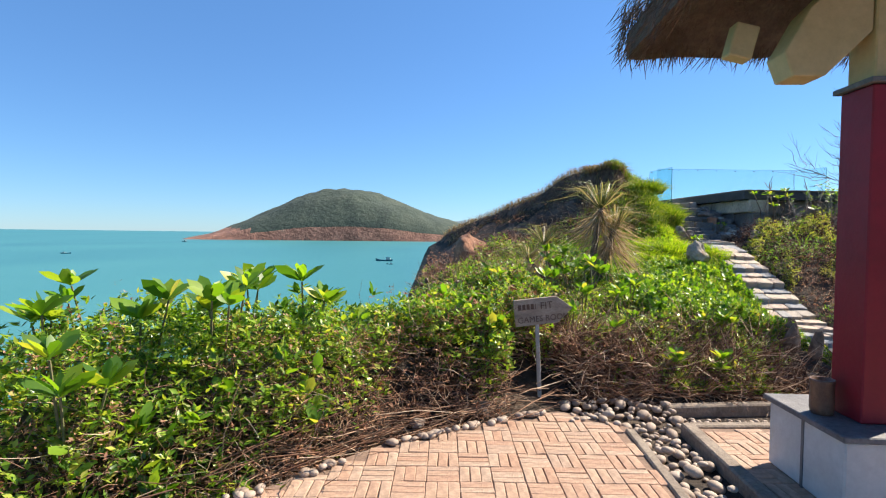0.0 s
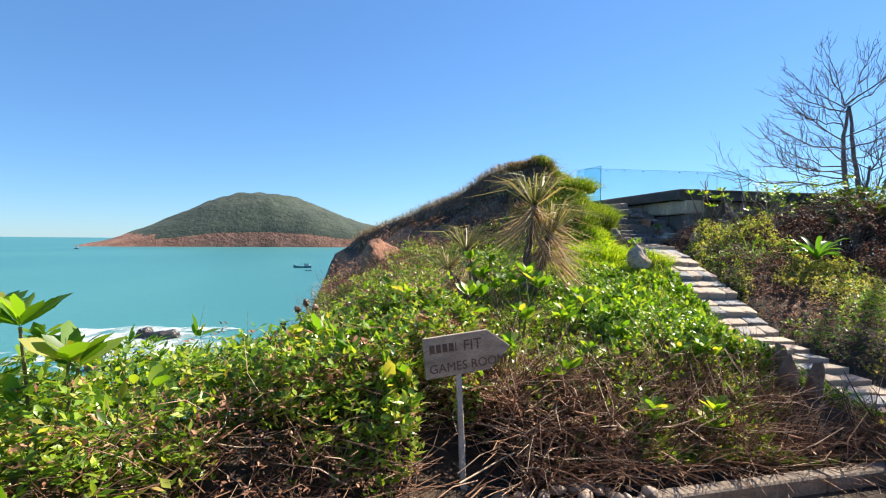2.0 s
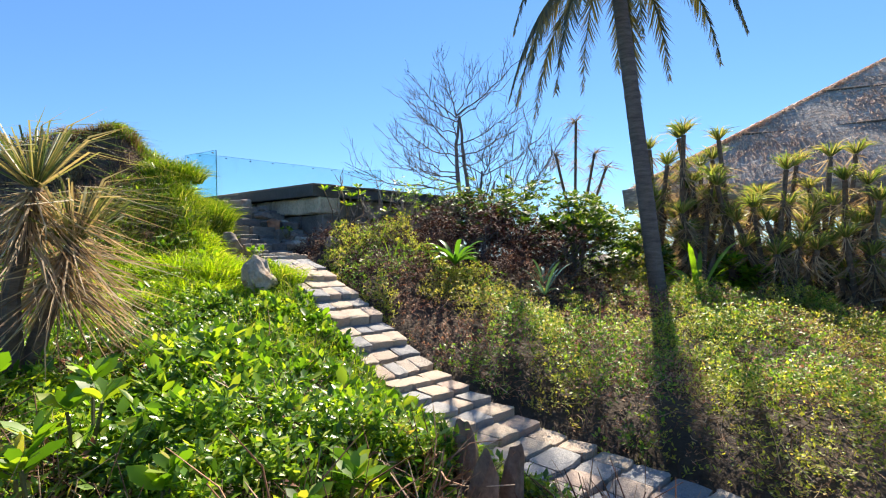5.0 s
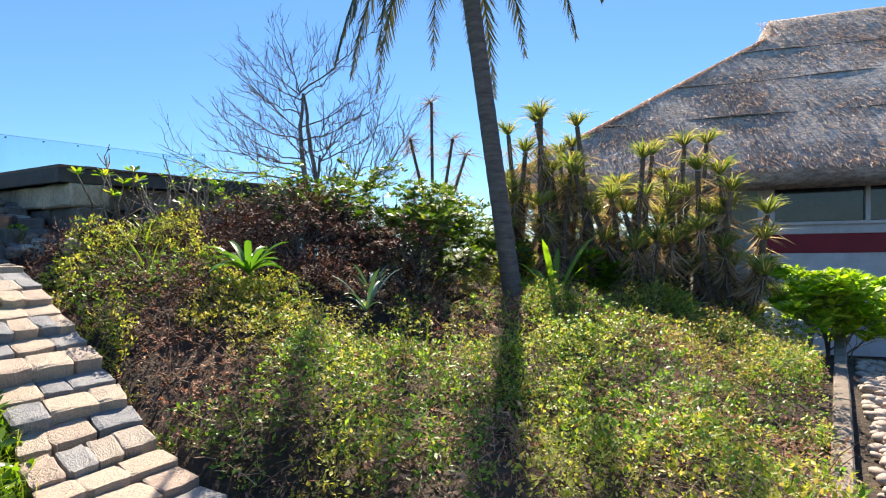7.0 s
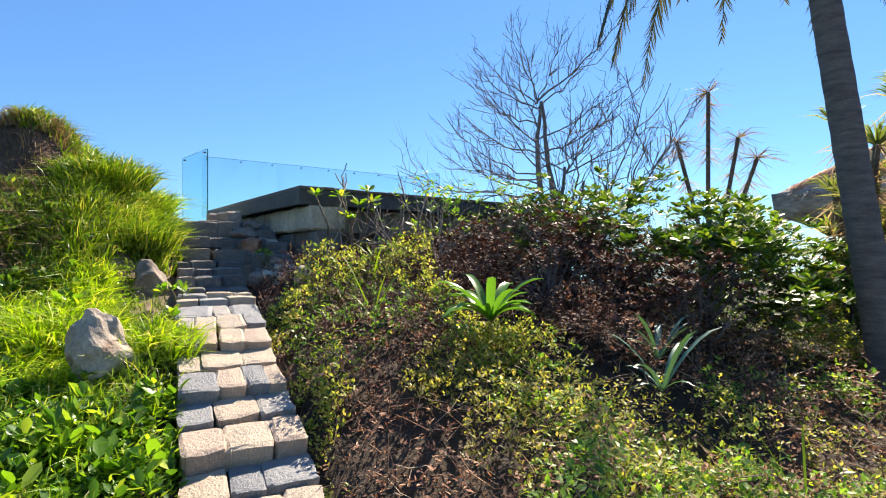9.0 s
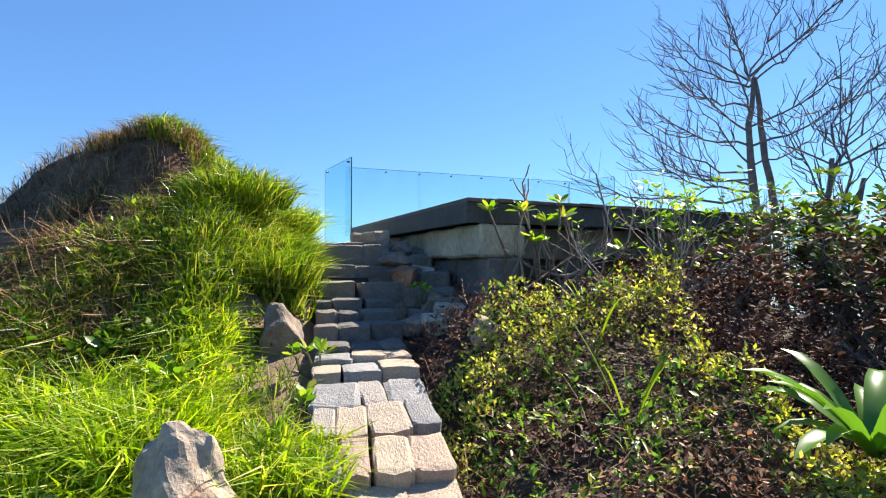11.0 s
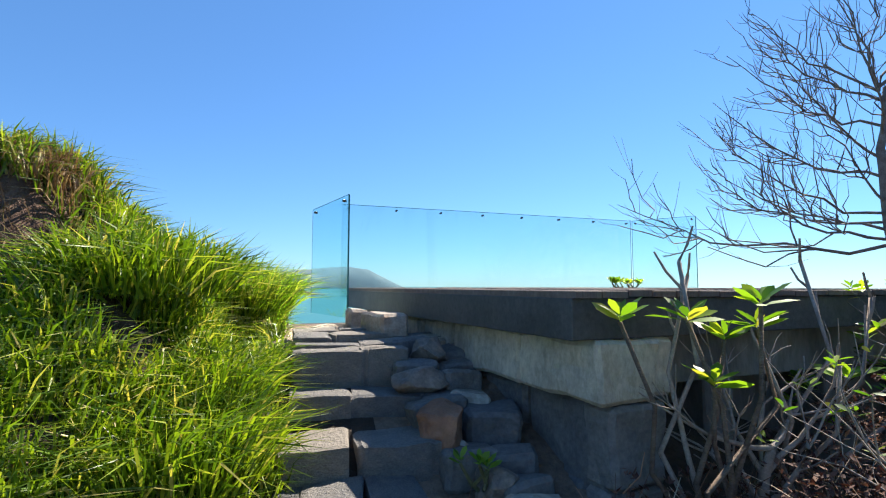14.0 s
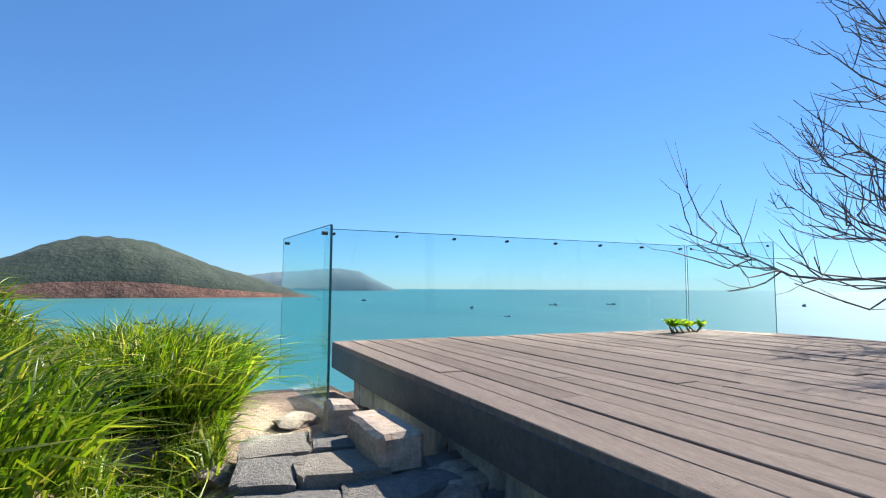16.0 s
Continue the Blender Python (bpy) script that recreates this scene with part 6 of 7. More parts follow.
# ---- yuccas near the house ----
CF, CR = Vector((0.823, 0.568, 0)), Vector((0.568, -0.823, 0))


def cpos(lat, dep):
    return 3.58 + CF.x * dep + CR.x * lat, 3.47 + CF.y * dep + CR.y * lat


ry = random.Random(17)
YUCCAS = [(1.55, 8.8, 3), (2.0, 7.7, 3), (2.9, 8.8, 4), (3.2, 7.3, 2), (3.9, 7.9, 3), (4.3, 6.9, 3), (1.9, 8.7, 3), (2.4, 8.9, 3), (4.2, 7.2, 3), (1.35, 8.2, 3), (1.75, 8.0, 3), (2.15, 8.3, 4), (2.6, 7.9, 3), (3.0, 8.3, 3), (3.35, 7.6, 2), (3.6, 8.6, 3), (4.1, 7.6, 3), (4.45, 8.4, 3), (4.6, 7.2, 4), (4.45, 8.9, 3), (3.0, 7.5, 3)]
TOPS = [2.9, 2.2, 3.3, 1.7, 3.3, 1.9, 2.6, 3.1, 2.3, 2.7, 2.9, 3.1, 3.25, 2.5, 2.0, 3.2, 2.6, 3.9, 2.8, 3.2, 2.6]
for k, ((la, de, ns), tp) in enumerate(zip(YUCCAS, TOPS)):
    x, y = cpos(la, de)
    stems = [(ry.uniform(-0.35, 0.35), ry.uniform(-0.35, 0.35), tp * (1 - 0.27 * i) * ry.uniform(0.92, 1.05)) for i in range(ns)]
    stems += [(ry.uniform(-0.5, 0.5), ry.uniform(-0.5, 0.5), tp * ry.uniform(0.45, 0.85)) for i in range(2)]
    sword_tree("yucca", x, y, stems, "multi-stemmed yucca with tufts of sword leaves" + (" and straw skirts" if k % 2 else ""), "yucca", "yuccas by the house", 40 + k, 0.4, 80, L_YUCCA, 8 if k % 2 else 4, min(0.35, gz(x, y)), 0.055, 0.04, 1.0)
for k, (x, y, tps) in enumerate([(11.6, 9.0, [(0, 0, 3.6), (0.35, -0.25, 2.9), (-0.2, 0.4, 2.9), (0.6, -0.4, 2.6)])]):
    sword_tree("yucca", x, y, tps, "tall bare-stemmed yucca against the sky", "yucca", "yuccas by the house", 70 + k, 0.32, 46, L_DRYGRASS, 9, 0.6, 0.035, 0.03, -0.4, 0.8)

# ---- palm ----


def palm_tree():
    ob = empty("palm_tree", (9.42, 6.2, 0.2), "tall ringed palm trunk with drooping dull fronds", "palm tree")
    pts, rad = [], []
    for i in range(40):
        t = i / 39
        z = 5.5 * t
        pts.append((-0.06 * z - 0.05 * t, 0.09 * z + 0.05 * t, z))
        rad.append((0.135 - 0.03 * t ** 0.6 + 0.04 * max(0, 1 - t * 9)) * (1 + 0.035 * (i % 2)))
    vs, fs = tube(pts, rad, 14)
    mesh_ob("trunk", vs, fs, M_PALMBARK, ob, True)
    top = Vector(pts[-1])
    rng = np.random.default_rng(12)
    for k in range(15):
        a = k * 2.4 + 0.45
        L = rng.uniform(2.4, 3.0)
        rise = rng.uniform(0.0, 0.75)
        d = Vector((math.cos(a), math.sin(a), 0))
        spine = []
        for i in range(14):
            t = i / 13
            spine.append(top + d * (L * (0.9 * t - 0.25 * t * t)) + Vector((0, 0, L * (rise * t - (0.85 + 0.4 * rise) * t * t))))
        vs, fs = tube(spine, [0.022 * (1 - 0.85 * i / 13) for i in range(14)], 5)
        fr = mesh_ob("frond", vs, fs, M_STEM, ob)
        pos, way, ln = [], [], []
        for i in range(78):
            t = 0.14 + 0.86 * i / 77
            f = t * 13
            j = min(int(f), 12)
            p = spine[j].lerp(spine[j + 1], f - j)
            tang = (spine[j + 1] - spine[j]).normalized()
            sd = tang.cross(Vector((0, 0, 1))).normalized()
            for sgn in (-1, 1):
                w = sd * sgn * 0.55 + tang * 0.6 + Vector((0, 0, -0.75 + 0.2 * rng.normal()))
                pos.append(p)
                way.append(w.normalized())
                ln.append(0.5 * math.sin(math.pi * (0.12 + 0.8 * t)) * rng.uniform(0.8, 1.15))
        v, t_ = blades(np.array(pos), np.array(way), np.array(ln), 0.02 * np.ones(len(ln)), 0.1 * np.ones(len(ln)), rng)
        big_mesh("frond_blade", v, t_, L_FROND, fr)
    return ob


palm_tree()

# ---- bare trees and tall shrubs ----


def branchy(name, x, y, z, height, label, category, group, seed, limbs=5, depth=4, leaf=0.0, leafmat=L_BIG, spread=0.6, r0=0.05, lean=(0, 0), bark=M_BARK, leafn=7, low=0.0, stem=0.3, reach=0.3):
    """A tree or shrub by repeated forking, with leaf tufts on some twig ends."""
    r = random.Random(seed)
    rng = np.random.default_rng(seed)
    ob = empty(name, (x, y, z), label, category, group)
    wood = Soup()
    limb_soups = []
    tips = []

    def grow(p, d, L, rad, lev, soup):
        q = p
        pts, rads = [p], [rad]
        dd = d.copy()
        for i in range(3):
            dd = (dd + Vector((r.gauss(0, 0.16), r.gauss(0, 0.16), r.gauss(0.07, 0.1)))).normalized()
            q = q + dd * (L / 3)
            pts.append(q)
            rads.append(rad * (1 - 0.13 * (i + 1)))
        soup.add(*tube(pts, rads, 6 if lev < 2 else 4, cap=False))
        if lev >= depth:
            tips.append(q)
            return
        n = r.choice((2, 3, 3)) if lev else limbs
        for k in range(n):
            ax = Vector((r.gauss(0, 1), r.gauss(0, 1), r.gauss(0, 0.5))).normalized()
            nd = (dd * (1.0 if lev else 0.75) + ax * spread * r.uniform(0.6, 1.4)).normalized()
            s2 = soup
            if lev == 0:
                s2 = Soup()
                limb_soups.append(s2)
            start = pts[-1] if lev else pts[r.choice((1, 2, 3))]
            grow(start, nd, (L if lev else height * reach) * r.uniform(0.62, 0.88), rads[-1] * r.uniform(0.68, 0.86), lev + 1, s2)
        if lev and r.random() < 0.7:
            ax = Vector((r.gauss(0, 1), r.gauss(0, 1), r.gauss(0.2, 0.4))).normalized()
            grow(pts[2], (dd * 0.5 + ax * 0.9).normalized(), L * 0.55, rads[-1] * 0.5, min(depth, lev + 2), soup)

    grow(Vector((0, 0, 0)), Vector((lean[0], lean[1], 1)).normalized(), height * stem, r0, 0, wood)
    trunk = mesh_ob("trunk", wood.v, wood.f, bark, ob, True)
    for s in limb_soups:
        mesh_ob("limb", s.v, s.f, bark, ob, True)
    if leaf:
        vv, tt, off = [], [], 0
        for p in tips:
            if low and p.z > low and r.random() < 0.998:
                continue
            v, t = rosette_arrays(tuple(p), leafn, leaf, rng, 0.3, 0.4)
            vv.append(v)
            tt.append(t + off)
            off += len(v)
        if vv:
            big_mesh("crown", np.concatenate(vv), np.concatenate(tt), leafmat, ob)
    return ob


def wind_tree(x, y, z, trunks, limbs, label, seed, r0=0.08):
    """A leafless tree: trunks as point lines, and limbs (start, tip, sag) that sweep out with rows of upturned twigs."""
    r = random.Random(seed)
    ob = empty("bare_tree", (x, y, z), label, "tree", "bare trees")

    def bow(a, b, sag, n=9, wander=0.035):
        pts = []
        L = (b - a).length
        for i in range(n):
            t = i / (n - 1)
            p = a.lerp(b, t) + Vector((0, 0, -sag * L * math.sin(math.pi * t)))
            if 0 < i < n - 1:
                p += Vector((r.gauss(0, wander), r.gauss(0, wander), r.gauss(0, wander))) * min(1, L)
            pts.append(p)
        return pts

    for line in trunks:
        pts = [Vector(p) for p in line]
        fine = []
        for p, q in zip(pts, pts[1:]):
            for k in range(4):
                fine.append(p.lerp(q, k / 4) + Vector((r.gauss(0, 0.012), r.gauss(0, 0.012), 0)))
        fine.append(pts[-1])
        vs, fs = tube(fine, [r0 * (1 - 0.72 * i / len(fine)) * r.uniform(0.92, 1.1) for i in range(len(fine))], 9)
        mesh_ob("trunk", vs, fs, M_BARK, ob, True)
    for start, tip, sag in limbs:
        soup = Soup()
        a, b = Vector(start), Vector(tip)
        main = bow(a, b, sag)
        L = (b - a).length
        th = 0.006 + 0.0062 * L
        soup.add(*tube(main, [th * (1 - 0.82 * i / 8) for i in range(9)], 6, False))
        out = (b - a).normalized()
        n = int(6 + 3.6 * L)
        for k in range(n):
            t = r.uniform(0.22, 0.98)
            f = t * 8
            j = min(7, int(f))
            p = main[j].lerp(main[j + 1], f - j)
            side = Vector((r.gauss(0, 1), r.gauss(0, 1), r.gauss(0.1, 0.5))).normalized()
            d = (out * 0.8 + side * 0.75 + Vector((0, 0, 0.3))).normalized()
            l1 = L * r.uniform(0.16, 0.42) * (1.1 - 0.55 * t) + 0.08
            tw = bow(p, p + d * l1, 0.1, 5, 0.05)
            soup.add(*tube(tw, [th * (0.42 - 0.2 * t) * (1 - 0.6 * i / 4) + 0.0022 for i in range(5)], 4, False))
            for _ in range(r.choice((2, 3, 4))):
                q = tw[r.choice((1, 2, 3, 4))]
                d2 = (d * 0.7 + Vector((r.gauss(0, 0.55), r.gauss(0, 0.55), 0.25 + r.gauss(0, 0.35)))).normalized()
                l2 = l1 * r.uniform(0.3, 0.65)
                soup.add(*tube([q, q + d2 * l2 * 0.5, q + d2 * l2 + Vector((0, 0, l2 * 0.15))], [0.0036, 0.003, 0.0018], 3, False))
        mesh_ob("limb", soup.v, soup.f, M_BARK, ob, True)
    return ob


def fan(root, rows):
    """Limbs given as start height, reach to the west-north-west, sideways drift, tip height, sag."""
    w, v = Vector((-0.952, 0.306, 0)), Vector((0.306, 0.952, 0))
    return [((root[0] * h / 3.6, root[1] * h / 3.6, h), tuple(Vector((root[0] * h / 3.6, root[1] * h / 3.6, 0)) + w * reach + v * drift + Vector((0, 0, tip))), sag) for h, reach, drift, tip, sag in rows]


wind_tree(11.1, 12.1, 1.0, [[(0, 0, -0.1), (0.02, 0.0, 1.5), (-0.08, 0.03, 2.8), (0.0, 0.0, 3.75)], [(0.25, -0.2, -0.1), (0.2, -0.15, 1.6), (0.1, -0.06, 2.8), (0.02, 0.0, 3.75)]],
          fan((-0.06, 0.03), [(1.95, 2.7, 1.0, 2.55, 0.1), (2.0, 2.1, -0.3, 2.6, 0.08), (2.1, 1.7, 0.5, 2.95, 0.1), (2.3, 1.8, 0.2, 3.3, 0.12), (2.4, 1.2, -0.5, 3.5, 0.08), (2.7, 1.65, 0.5, 3.75, 0.14), (2.9, 1.3, -0.2, 4.1, 0.12), (3.3, 1.5, 0.4, 4.3, 0.12),
                               (3.6, 1.45, 0.0, 4.55, 0.1), (3.7, 1.1, 0.5, 4.9, 0.08), (3.75, 0.7, -0.3, 5.1, 0.06), (3.75, 0.2, 0.3, 5.3, 0.05), (3.7, -0.5, -0.4, 5.3, 0.03), (3.75, -1.5, -1.1, 5.35, 0.05), (3.6, -1.3, -0.3, 4.9, 0.06), (3.0, -1.6, -0.5, 4.2, 0.08),
                               (2.7, -1.7, -0.9, 3.9, 0.1), (2.4, -1.5, 0.2, 3.3, 0.08), (2.2, 1.2, 1.4, 2.9, 0.1), (3.2, 0.9, -1.0, 4.3, 0.1)]),
          "tall leafless grey tree with wind-swept branches behind the deck", 5)
E_, N_ = (0.905, -0.425), (0.425, 0.905)
wind_tree(9.35, 9.82, 0.85, [[(0, 0, -0.1), (0.08, -0.03, 0.9), (0.3, -0.12, 1.9)], [(-0.15, 0.1, -0.1), (-0.12, 0.05, 1.0), (0.05, 0.0, 2.1)], [(0.25, 0.1, -0.1), (0.4, 0.05, 0.9), (0.75, -0.1, 1.7)]],
          [((0.08 + 0.12 * k, -0.03 - 0.05 * k, 0.9 + 0.12 * k), (E_[0] * e + N_[0] * n, E_[1] * e + N_[1] * n, h), sag) for k, (e, n, h, sag) in
           enumerate([(0.45, 0.3, 3.15, 0.02), (-0.35, 0.2, 2.7, 0.05), (1.27, -0.2, 3.35, 0.1), (1.0, 0.4, 3.0, 0.1), (2.1, 0.1, 3.15, 0.12), (1.6, -0.4, 2.7, 0.12), (1.55, 0.5, 2.35, 0.1), (2.0, 0.3, 2.6, 0.12), (0.8, -0.5, 2.8, 0.06)])]
          + [((0.05, 0.0, 2.0), (E_[0] * e, E_[1] * e, h), 0.06) for e, h in ((-0.6, 2.6), (0.1, 3.3), (0.7, 3.1), (1.3, 2.75))],
          "leafless grey tree with tangled branches swept by the wind", 8, 0.06)
branchy("stem_shrub", 8.0, 9.7, 1.1, 1.9, "thin open shrub with leaf tufts on bare stems", "shrub", "open shrubs", 12, 5, 3, 0.09, L_BIG, 0.45, 0.025, (-0.12, 0), M_BARK, 6)
branchy("stem_shrub", 6.85, 8.95, 1.3, 1.5, "open shrub of bare grey stems with small leaf whorls", "shrub", "open shrubs", 13, 8, 3, 0.06, L_BIG, 0.5, 0.024, (-0.05, 0), M_PALETWIG, 3, 0, 0.25, 0.36)
branchy("stem_shrub", 6.35, 9.85, 1.5, 1.2, "bare forked shrub in front of the deck", "shrub", "open shrubs", 14, 8, 3, 0.0, L_BIG, 0.7, 0.03, (0.35, -0.1), M_PALETWIG, 7)
for k, (x, y, h) in enumerate([(7.9, 8.7, 1.5), (8.5, 8.5, 1.7), (8.8, 9.3, 2.0)]):
    branchy("stem_shrub", x, y, gz(x, y), h, "open shrub of grey stems with sparse green leaf tufts", "shrub", "open shrubs", 120 + k, 7, 4, 0.075, L_SHRUB, 0.55, 0.03, (0.1, 0), M_PALETWIG, 2)
for k, (x, y, h) in enumerate([(8.5, 10.0, 2.0), (9.2, 10.15, 2.2), (10.0, 10.4, 2.2)]):
    branchy("stem_shrub", x, y, gz(x, y), h, "tall open shrub of grey stems with leaf whorls", "shrub", "open shrubs", 170 + k, 8, 3, 0.085, L_BIG, 0.5, 0.03, (0.05, 0), M_PALETWIG, 3)
for k, (x, y, h, mt) in enumerate([(7.1, 8.8, 1.3, 0), (7.4, 8.0, 1.5, 0), (7.9, 8.7, 1.9, 0), (7.9, 7.5, 1.6, 0), (8.4, 8.1, 2.0, 0), (8.3, 7.2, 1.6, 0), (8.9, 8.4, 2.4, 1), (8.8, 7.4, 1.9, 1), (9.4, 7.8, 2.1, 1), (9.9, 8.4, 2.3, 1), (10.4, 7.6, 1.9, 1), (10.6, 6.8, 1.6, 1), (8.2, 9.2, 2.1, 0), (9.1, 9.2, 2.3, 1), (10.6, 8.6, 2.1, 1), (9.7, 9.0, 2.3, 0), (10.2, 9.3, 2.4, 0), (9.6, 8.2, 2.2, 0)]):
    if mt:
        branchy("leafy_shrub", x, y, gz(x, y) + 0.05, h * 0.9, "rounded shrub with fresh broad green leaves", "shrub", "leafy shrubs", 60 + k, 8, 4, 0.12, L_SHRUB, 0.8, 0.03, (0, 0), M_BARK, 8)
    else:
        branchy("twiggy_shrub", x, y, gz(x, y) + 0.05, h * 0.75, "twiggy shrub with dry purple-brown leaves darkened for shade", "shrub", "twiggy shrubs", 60 + k, 9, 4, 0.07, L_SHADEPLUM, 0.75, 0.025, (0, 0), M_BARK, 5)
# bushes 3 to 5 take the leaf colour with sunlight mixed in
for k, (la, de, h) in enumerate([(3.1, 7.9, 1.5), (3.9, 8.3, 1.4), (2.3, 8.1, 1.3), (4.8, 6.1, 1.35), (5.2, 6.3, 1.5), (5.7, 6.7, 1.45), (4.4, 9.0, 1.5), (1.4, 9.0, 1.4)]):
    x, y = cpos(la, de)
    branchy("leafy_shrub", x, y, min(0.35, gz(x, y)) - 0.02, h, "rounded shrub with fresh broad green leaves", "shrub", "leafy shrubs", 90 + k, 8, 4, 0.17, L_SUNNY if 3 <= k <= 5 else L_BIG, 0.8, 0.03, (0, 0), M_BARK, 8)

# ---- pavilion roof corner ----
pav = empty("pavilion_roof", (2.345, 2.155, 2.5), "shaggy thatched eave of the pavilion on cream timber brackets", "roof")


def slab(points, axis, t0, t1):
    """A flat outline in the plane across axis, thickened from t0 to t1. axis: 'y' takes (x, z) points, 'x' takes (y, z)."""
    bm = bmesh.new()
    loops = []
    for t in (t0, t1):
        loops.append([bm.verts.new((a, t, b) if axis == "y" else (t, a, b)) for a, b in points])
    bm.faces.new(loops[0])
    bm.faces.new(loops[1][::-1])
    n = len(points)
    for k in range(n):
        bm.faces.new((loops[0][(k + 1) % n], loops[0][k], loops[1][k], loops[1][(k + 1) % n]))
    bmesh.ops.recalc_face_normals(bm, faces=bm.faces[:])
    bmesh.ops.bevel(bm, geom=bm.edges[:], offset=0.006, segments=1, affect="EDGES")
    return bm


part("brace", slab([(-0.11, 0.5), (-0.11, 0.13), (-0.36, -0.12), (-0.53, -0.12), (-0.58, 0.01), (-0.45, 0.25), (-0.2, 0.5)], "y", -0.09, 0.09), M_CREAM, pav, "cream shaped timber brace")
part("plate_beam", box_bm(0.16, 4.0, 0.24, pose(-0.45, -1.75, 0.45), 0.01), M_CREAM, pav, "cream timber beam")
part("rafter", box_bm(0.14, 0.1, 0.2, pose(-0.74, 0.12, 0.04, 0, 14, 0), 0.008), M_CREAM, pav, "cream rafter end")
vs, fs = [], []
NU, NV = 34, 22
for side in (0, 1):
    for j in range(NV):
        for i in range(NU):
            x = -1.2 + 3.75 * i / (NU - 1)
            y = 0.75 - 6.0 * j / (NV - 1)
            inn = min(x + 1.2, 0.75 - y)
            z = 0.42 + 0.75 * inn + (0.22 * (1 - math.exp(-inn * 6)) if side == 0 else -0.16) + 0.03 * noise.noise(Vector((x * 5, y * 5, side)))
            vs.append((x, y, z))
    o = side * NU * NV
    for j in range(NV - 1):
        for i in range(NU - 1):
            f = (o + j * NU + i, o + j * NU + i + 1, o + (j + 1) * NU + i + 1, o + (j + 1) * NU + i)
            fs.append(f if side == 0 else f[::-1])
n2 = NU * NV
for i in range(NU - 1):
    fs.append((i, i + 1, n2 + i + 1, n2 + i))
for j in range(NV - 1):
    fs.append(((j + 1) * NU, j * NU, n2 + j * NU, n2 + (j + 1) * NU))
part("thatch", (lambda b: b)(bmesh.new()), M_THATCH, pav).data.from_pydata(vs, [], fs)
rt = np.random.default_rng(31)
m = 9000
edge = rt.uniform(0, 1, m) < 0.5
px_ = np.where(edge, rt.uniform(-1.25, 2.3, m), -1.2 + rt.uniform(-0.06, 0.12, m))
py_ = np.where(edge, 0.75 + rt.uniform(-0.12, 0.06, m), rt.uniform(-5, 0.8, m))
pos = np.stack([px_, py_, 0.42 + rt.uniform(-0.16, 0.24, m)], 1)
w = np.stack([np.where(edge, rt.normal(0, 0.25, m), -0.5 + rt.normal(0, 0.2, m)), np.where(edge, 0.5 + rt.normal(0, 0.2, m), rt.normal(0, 0.25, m)), -0.8 + rt.normal(0, 0.3, m)], 1)
v, t = blades(pos, unit(w), 0.13 * rt.uniform(0.4, 1.4, m), 0.007 * np.ones(m), 0.1 * np.ones(m), rt)
big_mesh("fringe", v, t, M_THATCH_STRAW, pav)

# ---- pebbles ----
pebble_meshes = []
for k in range(8):
    bm = rock_bm((1.0, 0.75, 0.55), 60 + k, sub=2, rough=0.12)
    me = bpy.data.meshes.new("pebble")
    bm.to_mesh(me)
    bm.free()
    me.polygons.foreach_set("use_smooth", np.ones(len(me.polygons), bool))
    me.materials.append(M_PEBBLE)
    pebble_meshes.append(me)
rpb = random.Random(44)
laid = []
tries = 0
while len(laid) < 290 and tries < 9000:
    tries += 1
    zone = rpb.random()
    if zone < 0.5:
        x, y = rpb.uniform(1.32, 1.62), rpb.uniform(0.6, 3.2)
    elif zone < 0.9:
        x, y = rpb.uniform(0.85, 1.75), rpb.uniform(3.1, 3.72)
    else:
        x, y = rpb.uniform(1.8, 3.0), rpb.uniform(3.25, 3.44)
    s = rpb.choice((0.05, 0.06, 0.07, 0.085, 0.1, 0.12)) if zone < 0.9 else rpb.uniform(0.04, 0.06)
    if any((x - a) ** 2 + (y - b) ** 2 < (0.4 * (s + c)) ** 2 for a, b, c in laid):
        continue
    laid.append((x, y, s))
    ob = new("pebble", rpb.choice(pebble_meshes))
    ob.parent = trench
    ob.matrix_basis = Matrix.Translation((x, y, -0.065 + 0.26 * s + (0.05 if 0.3 < zone < 0.9 and rpb.random() < 0.5 else 0))) @ pose(0, 0, 0, rpb.uniform(-18, 18), rpb.uniform(-18, 18), rpb.uniform(0, 360)) @ Matrix.Scale(s, 4)

kerb("kerb_bed", (6.6, 3.02, 0), (12.0, 2.62, 0), 0.12, 0.16, "pale kerb edging the planted bed")
vv, tt, off = [], [], 0
for k in range(1500):
    x, y = rpb.uniform(6.8, 11.5), rpb.uniform(1.6, 2.85)
    if y > 2.95 - 0.074 * (x - 6.6) - 0.1:
        continue
    me = rpb.choice(pebble_meshes)
    m4 = Matrix.Translation((x, y, gz(x, y) + rpb.uniform(0, 0.05))) @ pose(0, 0, 0, rpb.uniform(-18, 18), 0, rpb.uniform(0, 360)) @ Matrix.Scale(rpb.uniform(0.06, 0.14), 4)
    co = np.array([(m4 @ v.co)[:] for v in me.vertices])
    vv.append(co)
    tt.append(np.array([p.vertices[:] for p in me.polygons]) + off)
    off += len(co)
tagged(big_mesh("pebble_bed", np.concatenate(vv), np.concatenate(tt), M_PEBBLE, None, True), "bed of pale round pebbles beside the planted bed", "pebbles", kind="stuff")

# ---- paving bricks ----
brick_meshes = []
for k in range(6):
    bm = box_bm(0.197, 0.063, 0.05, pose(0, 0, -0.05), 0, 0.003, 80 + k)
    bmesh.ops.bevel(bm, geom=[e for e in bm.edges if max(v.co.z for v in e.verts) > -0.02], offset=0.004, segments=1, affect="EDGES")
    me = bpy.data.meshes.new("brick")
    bm.to_mesh(me)
    bm.free()
    me.materials.append(M_BRICK)
    brick_meshes.append(me)


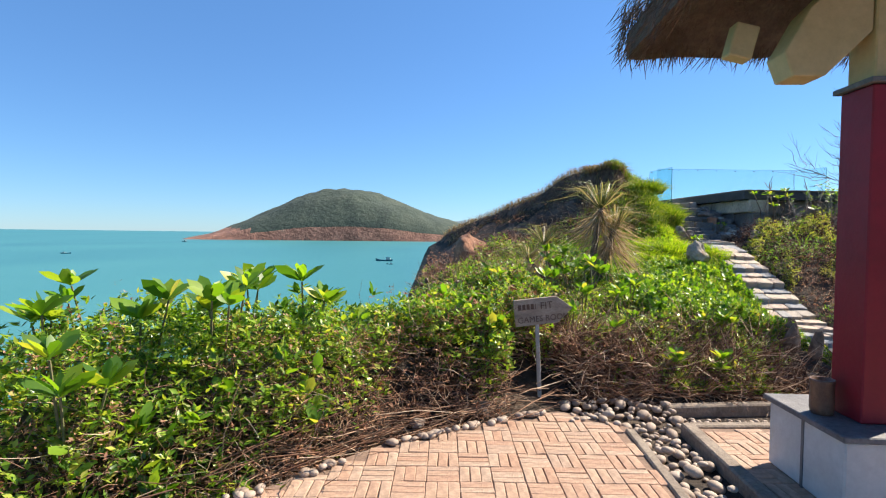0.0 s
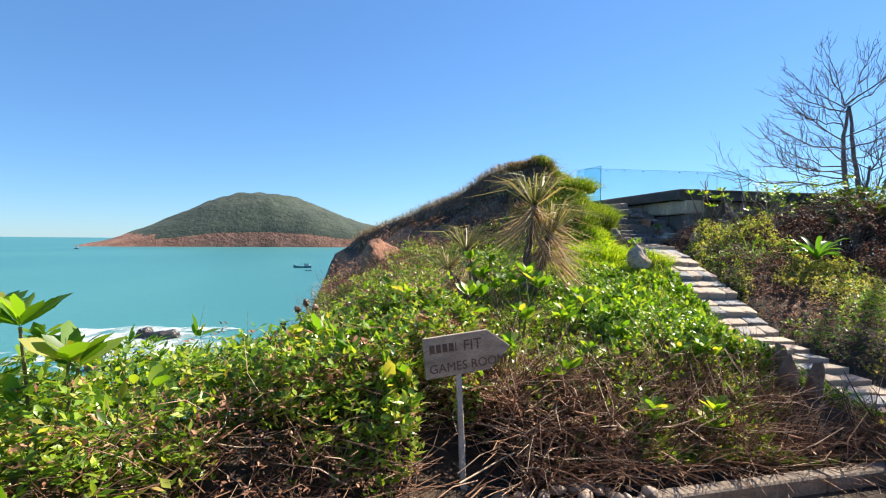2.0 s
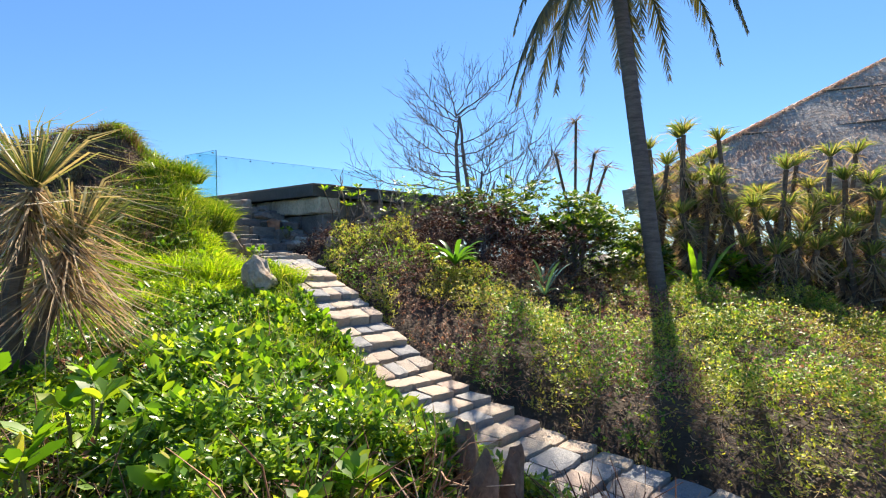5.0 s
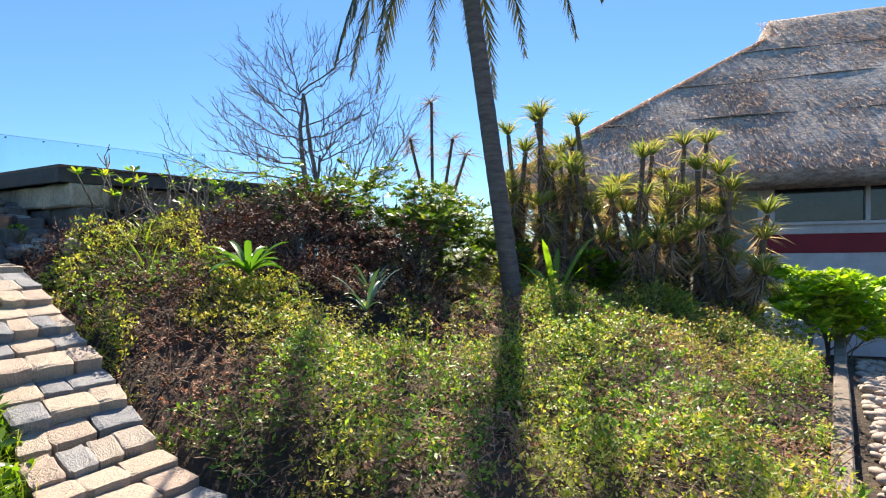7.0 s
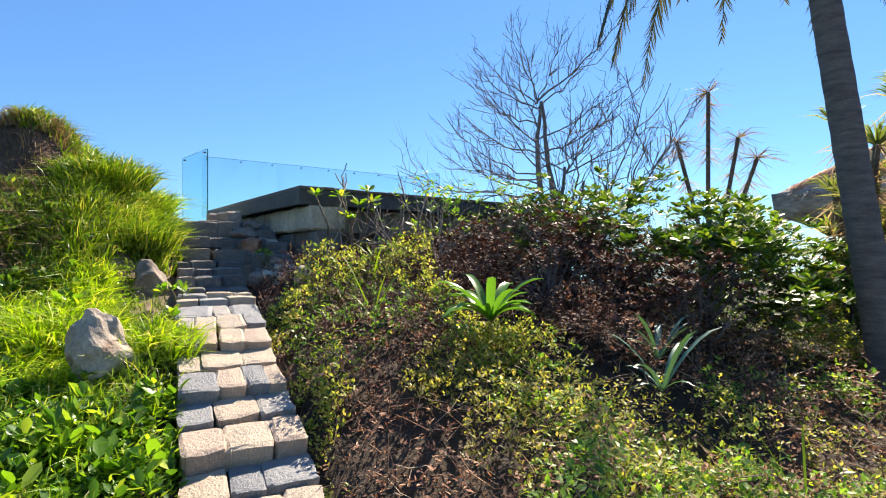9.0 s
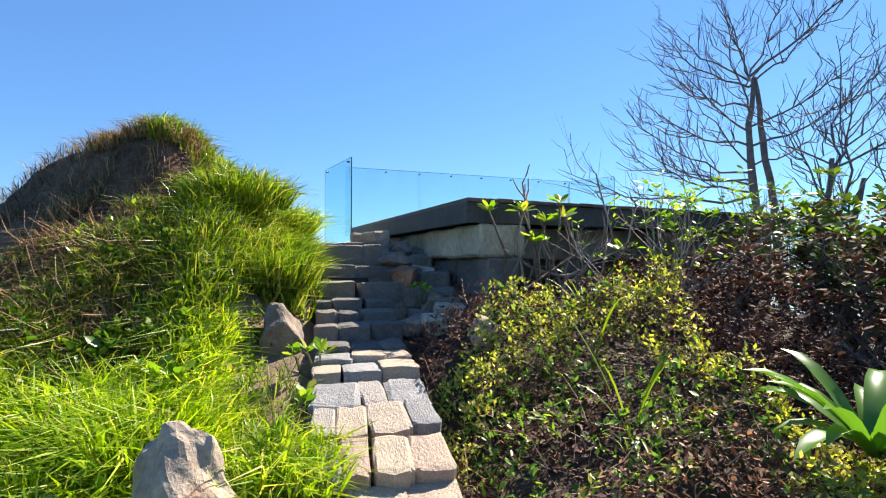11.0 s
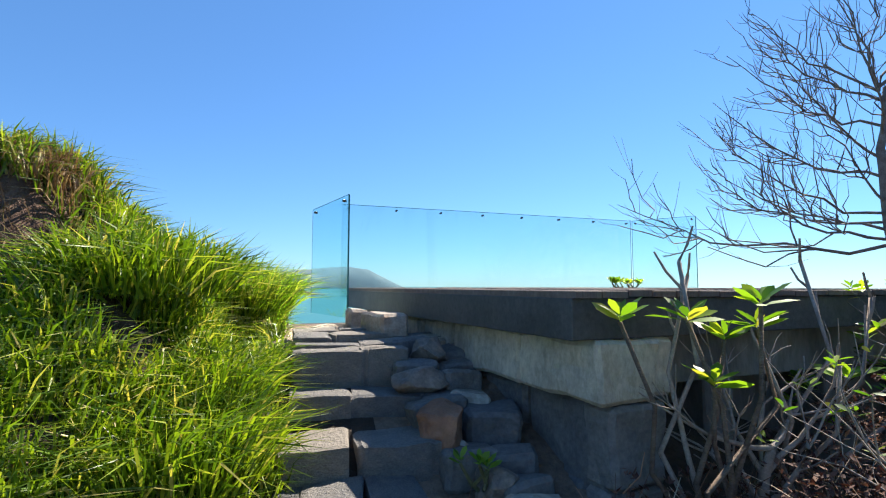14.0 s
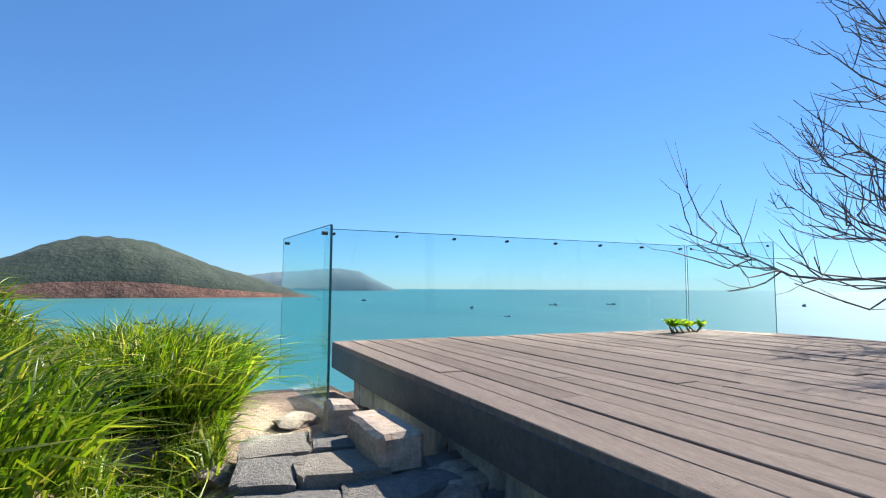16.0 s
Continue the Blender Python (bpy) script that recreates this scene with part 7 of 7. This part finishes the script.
def inside(poly, x, y):
    ok = False
    for (ax, ay), (bx, by) in zip(poly, poly[1:] + poly[:1]):
        if (ay > y) != (by > y) and x < ax + (y - ay) / (by - ay) * (bx - ax):
            ok = not ok
    return ok


def lay_bricks(parent, poly, turn, nearest):
    """Basket weave: threes of thin bricks, turned from square to square."""
    rb = random.Random(parent.name)
    spots = []
    u = 0.2
    for i in range(-60, 60):
        for j in range(-60, 60):
            for k in (-1, 0, 1):
                if (i + j) % 2:
                    lx, ly, rz = i * u, j * u + k * u / 3, 0
                else:
                    lx, ly, rz = i * u + k * u / 3, j * u, 90
                c, s_ = math.cos(radians(turn)), math.sin(radians(turn))
                x, y = lx * c - ly * s_, lx * s_ + ly * c
                if inside(poly, x, y):
                    spots.append((x, y, rz + turn))
    spots.sort(key=lambda p: (p[0] - nearest[0]) ** 2 + (p[1] - nearest[1]) ** 2)
    rest = []
    for n, (x, y, rz) in enumerate(spots):
        sag = 0.004 * noise.noise(Vector((x * 0.9, y * 0.9, 1.0)))
        m4 = Matrix.Translation((x, y, sag + rb.uniform(-0.002, 0.002))) @ pose(0, 0, 0, rb.uniform(-0.7, 0.7), rb.uniform(-0.7, 0.7), rz + rb.uniform(-1.2, 1.2))
        if n < 300:
            ob = new("brick", rb.choice(brick_meshes))
            ob.parent = parent
            ob.matrix_basis = m4
        else:
            rest.append((m4, rb.choice(brick_meshes)))
    if rest:
        vv, tt, off = [], [], 0
        for m4, me in rest:
            co = np.array([(m4 @ v.co)[:] for v in me.vertices])
            vv.append(co)
            me.calc_loop_triangles()
            tt.append(np.array([t.vertices[:] for t in me.loop_triangles]) + off)
            off += len(co)
        tagged(big_mesh("far_bricks", np.concatenate(vv), np.concatenate(tt), M_BRICK_REST, parent), "worn bricks of the far paving", kind="stuff")


M_BRICK_REST = M_BRICK
for k in range(46):
    x = rpb.uniform(-1.3, 0.7)
    y = float(plaza_edge(np.array(x))) - rpb.uniform(0.0, 0.07)
    ob = new("pebble", rpb.choice(pebble_meshes))
    ob.parent = court
    ob.matrix_basis = Matrix.Translation((x, y, 0.012)) @ pose(0, 0, 0, rpb.uniform(-15, 15), 0, rpb.uniform(0, 360)) @ Matrix.Scale(rpb.uniform(0.05, 0.1), 4)
lay_bricks(court, [(-3.0, -5.0), (1.2, -5.0), (1.22, 3.05), (0.78, 3.36), (-0.48, 2.62), (-1.12, 1.88), (-3.0, 0.45)], 3, (0.3, 2.6))
lay_bricks(side_court, [(1.76, -5.0), (5.9, -5.0), (5.9, 2.2), (4.8, 3.2), (1.8, 3.08)], 4, (2.2, 2.6))
